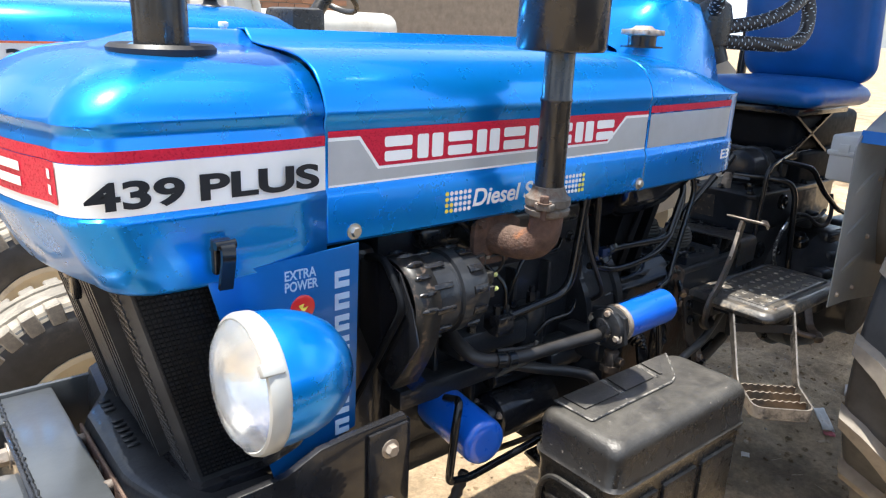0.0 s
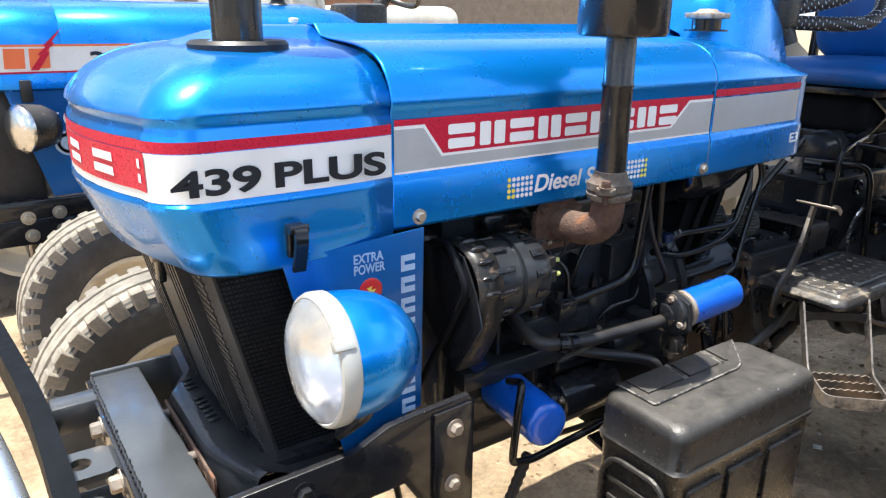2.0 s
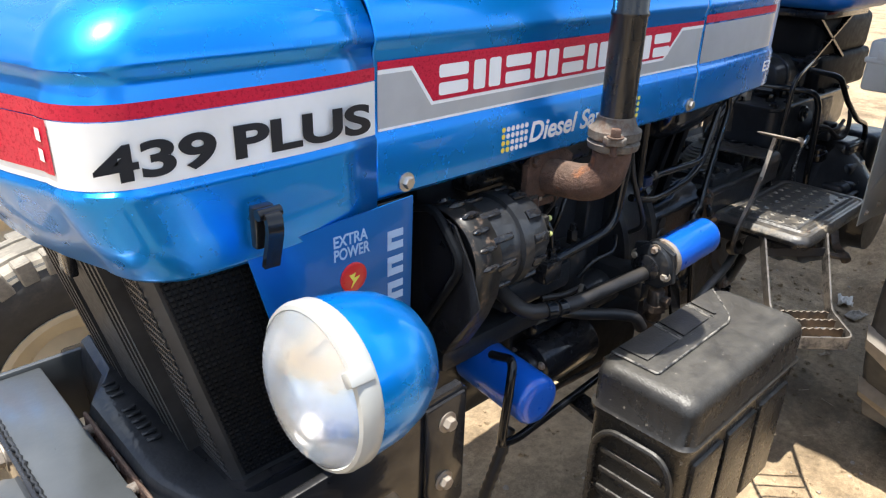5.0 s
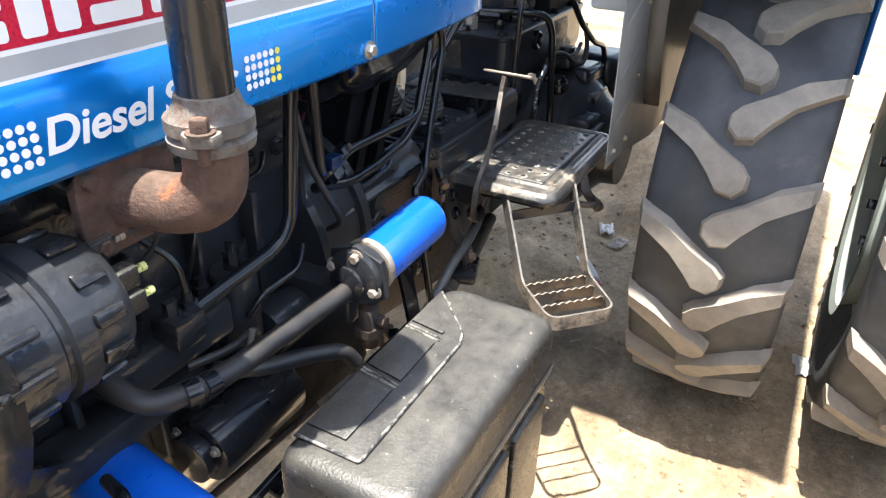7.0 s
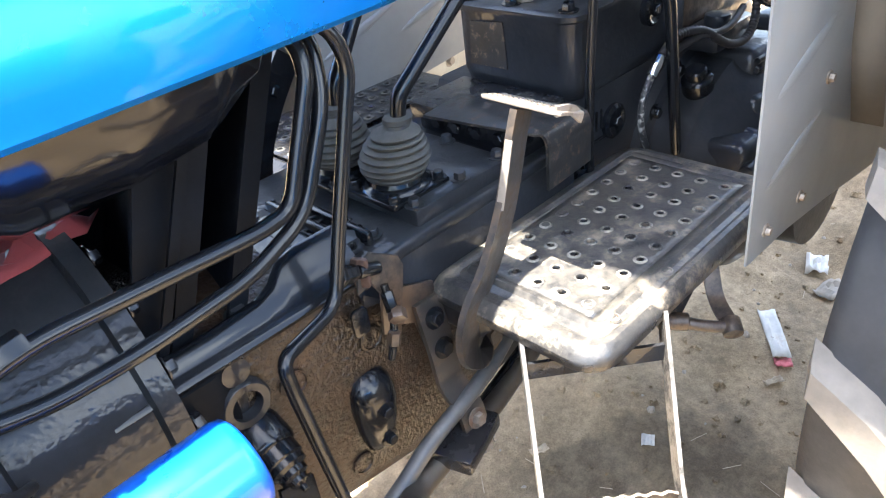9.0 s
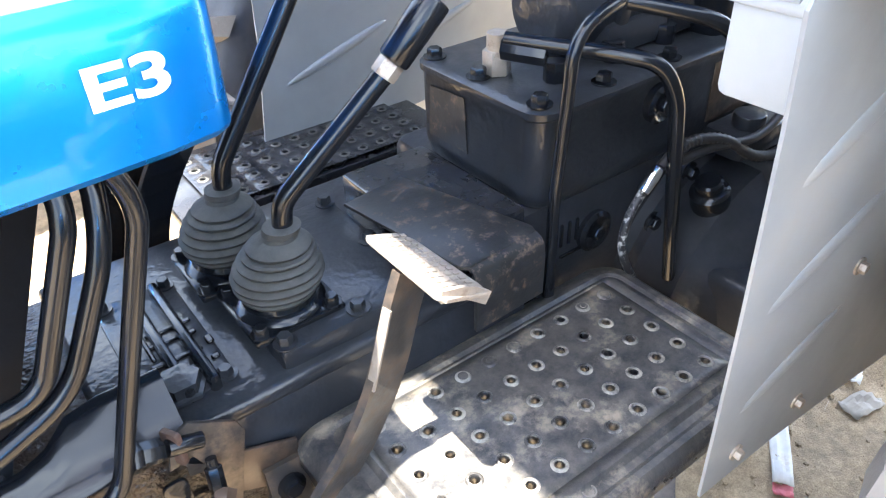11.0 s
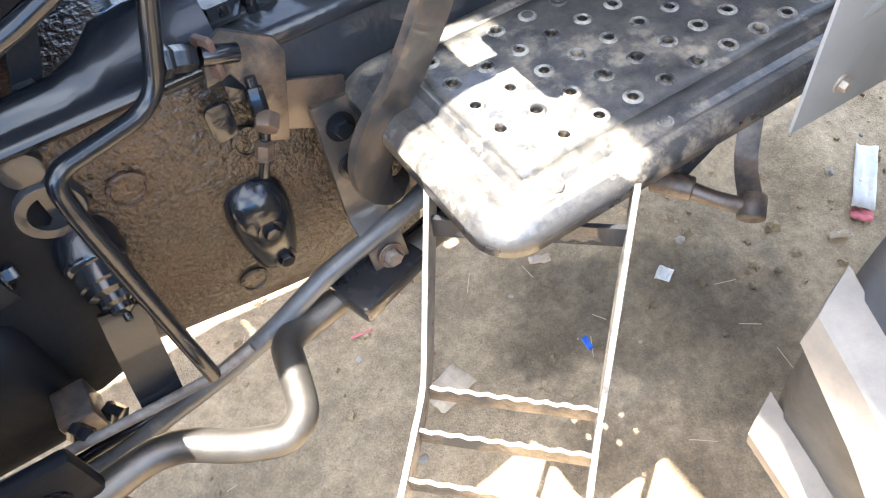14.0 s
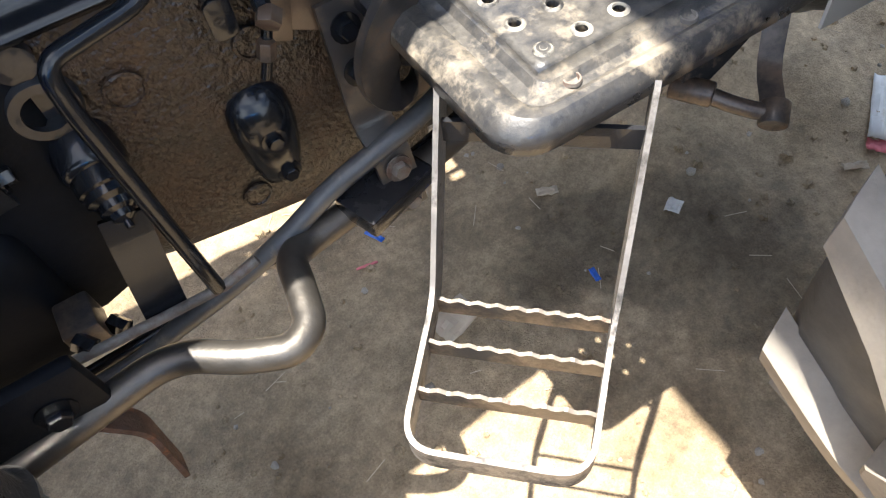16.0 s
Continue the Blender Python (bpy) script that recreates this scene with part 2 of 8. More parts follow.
paper_white = material("dirty_white_paper", (0.66, 0.64, 0.60), 0.8, vary=0.15, vary_scale=20, stain=(0.5, 0.42, 0.33), stain_scale=18, per_object=0.1)
paper_pink = material("pink_print", (0.6, 0.16, 0.18), 0.7, vary=0.2)
stone = material("grey_stone", (0.33, 0.29, 0.24), 0.9, vary=0.25, bump=0.5, per_object=0.2)
brick_mat = material("weathered_brick", (0.30, 0.16, 0.10), 0.9, vary=0.3, vary_scale=5, stain=(0.20, 0.15, 0.11), stain_scale=2, bump=0.4, per_object=0.25)
mortar = material("dark_mortar", (0.20, 0.17, 0.14), 0.95, vary=0.2, bump=0.3)
rope_fibre = material("dirty_wire_sleeve", (0.10, 0.09, 0.075), 0.8, vary=0.3, bump=0.3)
spiral_pale = material("pale_blue_spiral", (0.42, 0.50, 0.58), 0.5, vary=0.1)


def ground_material():
    """Trodden sandy soil: damp dark patches, scuffs, grit and fine ripples."""
    m = material("trodden_soil", (0.41, 0.305, 0.190), 0.95, vary=0.22, vary_scale=2.3, stain=(0.18, 0.126, 0.072), stain_scale=2.0,
                 stain_at=(0.46, 0.66), bump=1.6, bump_scale=19, fine=0.9, fine_scale=240)
    n, l = m.node_tree.nodes, m.node_tree.links
    b = n["Principled BSDF"]
    base = b.inputs["Base Color"].links[0].from_socket
    at = n.new("ShaderNodeTexCoord")
    for scale, lo, hi, dark_, light_ in ((9, 0.40, 0.62, 0.80, 1.10), (46, 0.38, 0.64, 0.76, 1.12), (210, 0.36, 0.66, 0.80, 1.14)):
        t = n.new("ShaderNodeTexNoise")
        t.inputs["Scale"].default_value, t.inputs["Detail"].default_value, t.inputs["Roughness"].default_value = scale, 7, 0.7
        l.new(at.outputs["Object"], t.inputs["Vector"])
        r = n.new("ShaderNodeMapRange")
        r.inputs[1].default_value, r.inputs[2].default_value, r.inputs[3].default_value, r.inputs[4].default_value = lo, hi, dark_, light_
        l.new(t.outputs["Fac"], r.inputs[0])
        h = n.new("ShaderNodeHueSaturation")
        l.new(r.outputs[0], h.inputs["Value"])
        l.new(base, h.inputs["Color"])
        base = h.outputs[0]
    # a damp patch of its own beside the step
    shift = n.new("ShaderNodeTexNoise")
    shift.inputs["Scale"].default_value, shift.inputs["Detail"].default_value = 7.0, 6.0
    l.new(at.outputs["Object"], shift.inputs["Vector"])
    move = n.new("ShaderNodeVectorMath")
    move.operation = "MULTIPLY_ADD"
    move.inputs[1].default_value, move.inputs[2].default_value = (0.34, 0.34, 0.0), (-2.13, -1.02, 0.0)
    l.new(shift.outputs["Color"], move.inputs[0])
    place = n.new("ShaderNodeVectorMath")
    l.new(at.outputs["Object"], place.inputs[0])
    l.new(move.outputs[0], place.inputs[1])
    turn = n.new("ShaderNodeMapping")
    turn.vector_type = "TEXTURE"
    turn.inputs["Rotation"].default_value, turn.inputs["Scale"].default_value = (0, 0, radians(-48)), (0.33, 0.17, 4.0)
    l.new(place.outputs[0], turn.inputs["Vector"])
    far = n.new("ShaderNodeVectorMath")
    far.operation = "LENGTH"
    l.new(turn.outputs[0], far.inputs[0])
    wet = n.new("ShaderNodeMapRange")
    wet.inputs[1].default_value, wet.inputs[2].default_value, wet.inputs[3].default_value, wet.inputs[4].default_value = 0.85, 1.05, 0.62, 1.0
    l.new(far.outputs["Value"], wet.inputs[0])
    h = n.new("ShaderNodeHueSaturation")
    l.new(wet.outputs[0], h.inputs["Value"])
    l.new(base, h.inputs["Color"])
    l.new(h.outputs[0], b.inputs["Base Color"])
    return m


soil_mat = ground_material()

glass = bpy.data.materials.new("frosted_lamp_glass")
glass.use_nodes = True
gb = glass.node_tree.nodes["Principled BSDF"]
gb.inputs["Transmission Weight"].default_value, gb.inputs["Roughness"].default_value, gb.inputs["IOR"].default_value = 0.86, 0.08, 1.35
gb.inputs["Base Color"].default_value = (0.93, 0.94, 0.94, 1)


# ---- mesh helpers ----
def finish(bm, name, mat, smooth=40, extra=()):
    bmesh.ops.recalc_face_normals(bm, faces=bm.faces)
    me = bpy.data.meshes.new(name)
    bm.to_mesh(me)
    bm.free()
    me.materials.append(mat)
    for x in extra:
        me.materials.append(x)
    if smooth:
        me.shade_smooth()
        me.set_sharp_from_angle(angle=radians(smooth))
    return me


SHIFT = Vector((0, 0, 0))  # moves a whole group of parts on its thing


def part(name, bm, mat, parent=None, label="", smooth=40, extra=()):
    ob = new(name, finish(bm, name, mat, smooth, extra))
    if parent:
        ob.parent = parent
        ob.matrix_parent_inverse = parent.matrix_basis.inverted() if parent.parent is None else Matrix.Identity(4)
        if parent.parent is None:
            ob.matrix_basis = Matrix.Translation(SHIFT)
    if label:
        tagged(ob, label)
    return ob


def empty_thing(name, at, label, category, group="", kind=""):
    ob = new(name)
    ob.empty_display_size = 0.1
    ob.matrix_basis = Matrix.Translation(at)
    return tagged(ob, label, category, group, kind)


def frame_of(way, up=(0, 0, 1)):
    """A turn whose z axis is the way."""
    z = Vector(way).normalized()
    u = Vector(up)
    if abs(z.dot(u)) > 0.98:
        u = Vector((1, 0, 0))
    x = u.cross(z).normalized()
    y = z.cross(x)
    return Matrix((x, y, z)).transposed().to_4x4()


def box(bm, lo, hi, bevel=0.004, seg=2, m=None):
    lo, hi = Vector(lo), Vector(hi)
    c, s = (lo + hi) / 2, hi - lo
    mm = Matrix.Translation(c) @ Matrix.Diagonal((*s, 1))
    g = bmesh.ops.create_cube(bm, size=1, matrix=mm)
    if bevel:
        edges = list({e for v in g["verts"] for e in v.link_edges})
        r = bmesh.ops.bevel(bm, geom=edges, offset=min(bevel, min(s) * 0.45), segments=seg, affect="EDGES", profile=0.5)
        vs = list({v for f in r["faces"] for v in f.verts} | {v for v in g["verts"] if v.is_valid})
    else:
        vs = g["verts"]
    if m is not None:
        bmesh.ops.transform(bm, matrix=m, verts=[v for v in vs if v.is_valid])
    return bm


def lathe(bm, profile, m, seg=32, cap=True):
    """Turns (radius, height) pairs round the z axis of m."""
    rings = []
    for r, h in profile:
        if r < 1e-6:
            rings.append([bm.verts.new(m @ Vector((0, 0, h)))])
        else:
            rings.append([bm.verts.new(m @ Vector((r * math.cos(2 * math.pi * i / seg), r * math.sin(2 * math.pi * i / seg), h))) for i in range(seg)])
    for a, b in zip(rings, rings[1:]):
        for i in range(seg):
            j = (i + 1) % seg
            if len(a) == 1 and len(b) == 1:
                continue
            if len(a) == 1:
                bm.faces.new((a[0], b[i], b[j]))
            elif len(b) == 1:
                bm.faces.new((a[i], b[0], a[j]))
            else:
                bm.faces.new((a[i], b[i], b[j], a[j]))
    if cap:
        for ring in (rings[0], rings[-1]):
            if len(ring) > 1:
                bm.faces.new(ring)
    return bm


def cyl(bm, p0, p1, r0, r1=None, seg=20, edge=0.0):
    r1 = r0 if r1 is None else r1
    p0, p1 = Vector(p0), Vector(p1)
    h = (p1 - p0).length
    m = Matrix.Translation(p0) @ frame_of(p1 - p0)
    e = min(edge, h * 0.3, r0 * 0.5, r1 * 0.5)
    prof = [(r0, 0), (r1, h)] if not e else [(r0 - e, 0), (r0 - e * 0.3, e * 0.3), (r0, e), (r1, h - e), (r1 - e * 0.3, h - e * 0.3), (r1 - e, h)]
    return lathe(bm, prof, m, seg)


def rounded(points, radius, steps=6):
    """A line of points with its corners rounded off."""
    pts = [Vector(p) for p in points]
    out = [pts[0]]
    for a, b, c in zip(pts, pts[1:], pts[2:]):
        d0, d1 = (a - b), (c - b)
        r = min(radius, d0.length * 0.48, d1.length * 0.48)
        s, e = b + d0.normalized() * r, b + d1.normalized() * r
        for k in range(steps + 1):
            t = k / steps
            out.append(s * (1 - t) ** 2 + b * 2 * t * (1 - t) + e * t**2)
    out.append(pts[-1])
    return out


def tube(bm, points, r, seg=12, bend=0.03, steps=6, cap=True, radii=None):
    pts = rounded(points, bend, steps) if bend else [Vector(p) for p in points]
    way = (pts[1] - pts[0]).normalized()
    x = frame_of(way).to_3x3().col[0]
    rings = []
    for i, p in enumerate(pts):
        d = (pts[min(i + 1, len(pts) - 1)] - pts[max(i - 1, 0)]).normalized()
        x = (x - d * x.dot(d)).normalized()
        y = d.cross(x)
        rr = radii[i] if radii else r
        rings.append([bm.verts.new(p + (x * math.cos(2 * math.pi * k / seg) + y * math.sin(2 * math.pi * k / seg)) * rr) for k in range(seg)])
    for a, b in zip(rings, rings[1:]):
        for k in range(seg):
            j = (k + 1) % seg
            bm.faces.new((a[k], a[j], b[j], b[k]))
    if cap:
        bm.faces.new(rings[0])
        bm.faces.new(rings[-1])
    return bm


def strap(bm, points, width, thick, side, bend=0.02, steps=5):
    """A flat bar along points; side: the way its width lies."""
    pts = rounded(points, bend, steps) if bend else [Vector(p) for p in points]
    side = Vector(side).normalized()
    rings = []
    for i, p in enumerate(pts):
        d = (pts[min(i + 1, len(pts) - 1)] - pts[max(i - 1, 0)]).normalized()
        s = (side - d * side.dot(d)).normalized()
        n = d.cross(s)
        rings.append([bm.verts.new(p + s * a * width / 2 + n * b * thick / 2) for a, b in ((-1, -1), (1, -1), (1, 1), (-1, 1))])
    for a, b in zip(rings, rings[1:]):
        for k in range(4):
            j = (k + 1) % 4
            bm.faces.new((a[k], a[j], b[j], b[k]))
    bm.faces.new(rings[0])
    bm.faces.new(rings[-1])
    return bm


def plate(bm, outline, thick, m, bevel=0.0):
    """A flat outline in the xy plane of m, thick along its z."""
    lo = [bm.verts.new(m @ Vector((x, y, 0))) for x, y in outline]
    hi = [bm.verts.new(m @ Vector((x, y, thick))) for x, y in outline]
    faces = [bm.faces.new(lo), bm.faces.new(hi)]
    n = len(lo)
    for i in range(n):
        j = (i + 1) % n
        faces.append(bm.faces.new((lo[i], lo[j], hi[j], hi[i])))
    if bevel:
        bmesh.ops.recalc_face_normals(bm, faces=faces)
        edges = [e for e in faces[1].edges] + [e for e in faces[0].edges]
        bmesh.ops.bevel(bm, geom=edges, offset=bevel, segments=2, affect="EDGES", profile=0.5)
    return bm


def round_rect(x0, y0, x1, y1, r, n=5):
    pts = []
    for cx, cy, a in ((x1 - r, y1 - r, 0), (x0 + r, y1 - r, 90), (x0 + r, y0 + r, 180), (x1 - r, y0 + r, 270)):
        for k in range(n + 1):
            t = radians(a + 90 * k / n)
            pts.append((cx + r * math.cos(t), cy + r * math.sin(t)))
    return pts


def bolt(bm, at, way, r=0.009, h=0.007, washer=True):
    """A six-sided bolt head with its washer."""
    at, way = Vector(at), Vector(way).normalized()
    if washer:
        cyl(bm, at, at + way * 0.002, r * 1.55, seg=14)
    m = Matrix.Translation(at + way * 0.002) @ frame_of(way)
    return lathe(bm, [(r, 0), (r, h * 0.8), (r * 0.85, h), (0, h)], m, 6)


def grid_skin(bm, rows, close=False):
    vs = [[bm.verts.new(p) for p in row] for row in rows]
    for a, b in zip(vs, vs[1:]):
        n = len(a)
        for i in range(n if close else n - 1):
            j = (i + 1) % n
            bm.faces.new((a[i], a[j], b[j], b[i]))
    return vs


# side of a thing that looks to -y: local x along world x, local y up, local z outwards
def side_plane(x, y, z):
    return Matrix.Translation((x, y, z)) @ Matrix(((1, 0, 0, 0), (0, 0, -1, 0), (0, 1, 0, 0), (0, 0, 0, 1)))


def lettering(name, text, size, m, mat, parent, shear=0.0, width=None, bold=0.0, space=1.0):
    cu = bpy.data.curves.new(name, "FONT")
    cu.body, cu.size, cu.shear, cu.extrude, cu.offset, cu.space_character = text, size, shear, 0.0004, bold, space
    ob = bpy.data.objects.new(name, cu)
    me = bpy.data.meshes.new_from_object(ob)
    bpy.data.objects.remove(ob)
    bpy.data.curves.remove(cu)
    co = np.array([v.co[:] for v in me.vertices])
    if width:
        k = width / (co[:, 0].max() - co[:, 0].min())
        x0 = co[:, 0].min()
        for v in me.vertices:
            v.co.x = (v.co.x - x0) * k
    me.transform(m)
    me.materials.append(mat)
    ob = new(name, me)
    ob.parent = parent
    ob.matrix_parent_inverse = parent.matrix_basis.inverted() if parent.parent is None else Matrix.Identity(4)
    return ob

AX = 1.12  # the main tractor's middle line, in y


# ---- ground ----
def soil_height(x, y):
    h = 0.018 * noise.noise(Vector((x * 0.9, y * 0.9, 3.1))) + 0.010 * noise.noise(Vector((x * 3.7, y * 3.7, 1.7)))
    h += 0.005 * noise.noise(Vector((x * 13, y * 13, 7.7))) + 0.0035 * noise.noise(Vector((x * 31, y * 31, 4.4)))
    # an earth bank behind the parked row and a low heap behind the step
    rise = max(0.0, min(1.0, (x - 2.95) / 0.55)) * max(0.0, min(1.0, (4.6 - x) / 0.5)) * max(0.0, min(1.0, (y + 0.1) / 0.4)) * max(0.0, min(1.0, (2.3 - y) / 0.4))
    h += 0.30 * rise * (0.85 + 0.5 * noise.noise(Vector((x * 3, y * 3, 9.1))))
    d = ((x - 2.55) / 0.55) ** 2 + ((y - 1.25) / 0.32) ** 2
    h += 0.10 * math.exp(-d) * (0.8 + 0.6 * noise.noise(Vector((x * 5, y * 5, 2.0))))
    return h


def build_ground():
    bm = bmesh.new()
    xs = [-400, -120, -40, -15, -7, -4] + [-2.5 + 0.5 * i for i in range(5)] + [0.0 + 0.045 * i for i in range(20)] + [0.9 + 0.018 * i for i in range(145)] + [3.53 + 0.07 * i for i in range(18)] + [5.0 + 0.3 * i for i in range(5)] + [8, 15, 40, 120, 400]
    ys = [-400, -120, -40, -12, -5, -2.5, -1.5] + [-1.0 + 0.25 * i for i in range(4)] + [0.0 + 0.018 * i for i in range(112)] + [2.03 + 0.09 * i for i in range(6)] + [2.6 + 0.3 * i for i in range(8)] + [6, 8, 12, 20, 40, 120, 400]
    rows = [[Vector((x, y, soil_height(x, y) if abs(x) < 12 and abs(y) < 12 else 0)) for x in xs] for y in ys]
    grid_skin(bm, rows)
    return tagged(part("ground", bm, soil_mat), "trodden sandy brown soil with scuffs and damp patches", "ground", kind="structure")


build_ground()

# ---- the main tractor ----
tractor = empty_thing("tractor", (1.0, AX, 0), "blue farm tractor with black painted engine and gearbox", "tractor")


SHIFT = Vector((0.004, 0.023, -0.031))


# bonnet: plan outlines at levels
def cowl_outline(half, front, back, corner=0.075, n=10, bulge=0.045):
    """From the back of the near side, round the nose, to the back of the far side, in plan."""
    pts = []
    for k in range(6):
        pts.append((back + (front + corner - back) * k / 5, -half))
    for k in range(1, n + 1):
        a = radians(90 * k / n)
        pts.append((front + corner - corner * math.sin(a), -half + corner - corner * math.cos(a)))
    inner = half - corner
    for k in range(1, 8):
        y = -inner + 2 * inner * k / 8
        pts.append((front - bulge * (1 - (y / inner) ** 2), y))
    for k in range(n + 1):
        a = radians(90 - 90 * k / n)
        pts.append((front + corner - corner * math.sin(a), inner + corner * math.cos(a)))
    for k in range(1, 6):
        pts.append((front + corner + (back - front - corner) * k / 5, half))
    return pts


COWL_BACK = 0.1525
COWL_NEAR = 0.791  # the nose stands a little proud of the bonnet behind it
NEAR = 0.807  # the bonnet's near side
HALF = AX - NEAR
COWL_LEVELS = [  # z, inset at the sides, inset at the nose
    (1.194, 0.010, 0.058), (1.197, 0.003, 0.050), (1.204, -0.001, 0.042), (1.250, 0.000, 0.020), (1.292, 0.000, 0.003), (1.300, -0.001, 0.0),
    (1.309, -0.001, 0.0), (1.313, 0.003, 0.003), (1.360, 0.003, 0.003), (1.405, 0.004, 0.004), (1.413, 0.008, 0.009), (1.424, 0.008, 0.009),
    (1.431, 0.003, 0.004), (1.437, 0.003, 0.006), (1.446, 0.006, 0.011), (1.462, 0.015, 0.022), (1.478, 0.029, 0.038), (1.493, 0.049, 0.058),
    (1.504, 0.076, 0.080), (1.512, 0.112, 0.102), (1.517, 0.158, 0.120), (1.521, 0.210, 0.138), (1.527, 0.250, 0.158), (1.537, 0.270, 0.190), (1.546, 0.285, 0.235), (1.549, 0.298, 0.290)]


def cowl_row(z, si, fi, x_nose=-0.227, back=COWL_BACK):
    fr = x_nose + fi
    half = AX - COWL_NEAR - si
    row = [Vector((x, AX + y, z)) for x, y in cowl_outline(half, fr, back, min(0.075, half * 0.6), bulge=0.045 * half / HALF)]
    for p in row:  # the sides run back into the line of the bonnet
        tuck = 0.015 * max(0.0, (p.x - (back - 0.16)) / 0.16) ** 2
        p.y += tuck if p.y < AX else -tuck
    return row


bm = bmesh.new()
rows = [cowl_row(*lv) for lv in COWL_LEVELS]
vs = grid_skin(bm, rows)
top = vs[-1]
for i in range(len(top) // 2):
    j = len(top) - 1 - i
    if j - i > 2:
        bm.faces.new((top[i], top[i + 1], top[j - 1], top[j]))
cowl = part("bonnet_nose", bm, blue_paint, tractor, "glossy metallic blue bonnet nose", smooth=50)
cowl.modifiers.new("thickness", "SOLIDIFY").thickness = 0.004
cowl.modifiers["thickness"].offset = -1


def cowl_band(z0, z1, lift, u0=0.0, u1=1.0, steps=4, far=True):
    """A strip of decal that lies on the nose, from a share u0 of the outline to u1."""
    out = bmesh.new()
    rows_ = []
    for k in range(steps + 1):
        z = z0 + (z1 - z0) * k / steps
        row = cowl_row(z, 0.0034 - lift, 0.0034 - lift)
        row = row[: len(row) if far else len(row) // 2 + 2]
        rows_.append(row)
    n = len(rows_[0])
    a, b = int(u0 * (n - 1)), int(u1 * (n - 1))
    grid_skin(out, [r[a: b + 1] for r in rows_])
    return out


part("white_band", cowl_band(1.314, 1.383, 0.0012), white_decal, cowl, "white decal band")
part("red_stripe", cowl_band(1.384, 1.400, 0.0012), red_decal, cowl, "red decal stripe")
part("red_badge", cowl_band(1.327, 1.3835, 0.0022, 0.36, 0.63), red_decal, cowl, "red badge panel")
for k in (14, 16, 18, 20, 22):  # the maker's mark on the nose, as plain bars
    for z0_, z1_ in ((1.339, 1.352), (1.360, 1.373)):
        part("plain_bar", cowl_band(z0_, z1_, 0.0032, (k + 0.01) / 38, (k + 1.01) / 38, 1), letter_white, cowl)
lettering("model_lettering", "439", 0.050, side_plane(-0.203, COWL_NEAR + 0.0005, 1.3255), letter_black, cowl, width=0.128, bold=0.0016)
lettering("model_lettering", "PLUS", 0.050, side_plane(-0.054, COWL_NEAR + 0.0005, 1.3255), letter_black, cowl, width=0.186, bold=0.0016)

# the bonnet's middle and the tank cover behind it
HOOD_PROFILE = [  # inset, z, from the lower edge to the crown
    (0.020, 1.218), (0.006, 1.219), (0.000, 1.225), (0.000, 1.300), (0.003, 1.308), (0.006, 1.313), (0.006, 1.360), (0.006, 1.418), (0.003, 1.425),
    (0.001, 1.431), (0.002, 1.438), (0.008, 1.458), (0.018, 1.476), (0.034, 1.494), (0.056, 1.507), (0.085, 1.516), (0.125, 1.522), (0.175, 1.526), (0.225, 1.529), (0.258, 1.532), (0.272, 1.543), (0.282, 1.552)]


def hood_row(x, drop=0.0, squeeze=0.0, taper=0.0):
    near = []
    for inset, z in HOOD_PROFILE:
        zz = z - drop * max(0, (z - 1.431)) / 0.125
        near.append(Vector((x, NEAR + inset + taper + squeeze * (0.3 if z < 1.43 else 1), zz)))
    far = [Vector((x, 2 * 1.105 - p.y, p.z)) for p in reversed(near)]
    return near + far


bm = bmesh.new()
grid_skin(bm, [hood_row(x) for x in (0.154, 0.158, 0.35, 0.6, 0.8, 0.994, 0.998)])
hood = part("bonnet", bm, blue_paint, tractor, "glossy metallic blue bonnet cover", smooth=35)
bm = bmesh.new()
grid_skin(bm, [hood_row(x, d, 0.0, tp) for x, d, tp in ((1.002, 0, 0), (1.006, 0, 0), (1.08, 0.002, 0.003), (1.17, 0.010, 0.009), (1.24, 0.025, 0.014), (1.30, 0.047, 0.019),
                                                        (1.36, 0.070, 0.024), (1.405, 0.098, 0.029), (1.438, 0.113, 0.036), (1.449, 0.118, 0.044), (1.454, 0.12, 0.056))])
tank = part("tank_cover", bm, blue_paint, tractor, "metallic blue fuel tank cover", smooth=35)
for ob in (hood, tank):
    ob.modifiers.new("thickness", "SOLIDIFY").thickness = 0.004
    ob.modifiers["thickness"].offset = -1
# closed back of the tank cover
bm = bmesh.new()
row = hood_row(1.447, 0.118, 0.0, 0.044)
bm.faces.new([bm.verts.new(p) for p in row])
part("tank_back", bm, blue_paint, tank)
# underside of the tank: a black tray
bm = bmesh.new()
grid_skin(bm, [[Vector((x, y, z)) for y, z in ((0.840, 1.225), (0.855, 1.180 + d * 0.5), (0.885, 1.140 + d), (0.94, 1.112 + d), (1.00, 1.106 + d), (1.17, 1.112 + d), (1.25, 1.14 + d), (1.28, 1.225))]
               for x, d in ((0.985, 0.09), (0.995, 0.05), (1.02, 0.018), (1.06, 0.0), (1.15, 0.0), (1.22, 0.01), (1.265, 0.04), (1.28, 0.09))])
part("fuel_tank", bm, black_satin, tractor, "glossy black underside of the fuel tank", smooth=60)


def flat_decal(name, outline, y, mat, parent, thick=0.0006, label=""):
    b = bmesh.new()
    plate(b, outline, thick, side_plane(0, y, 0))
    return part(name, b, mat, parent, label, smooth=0)


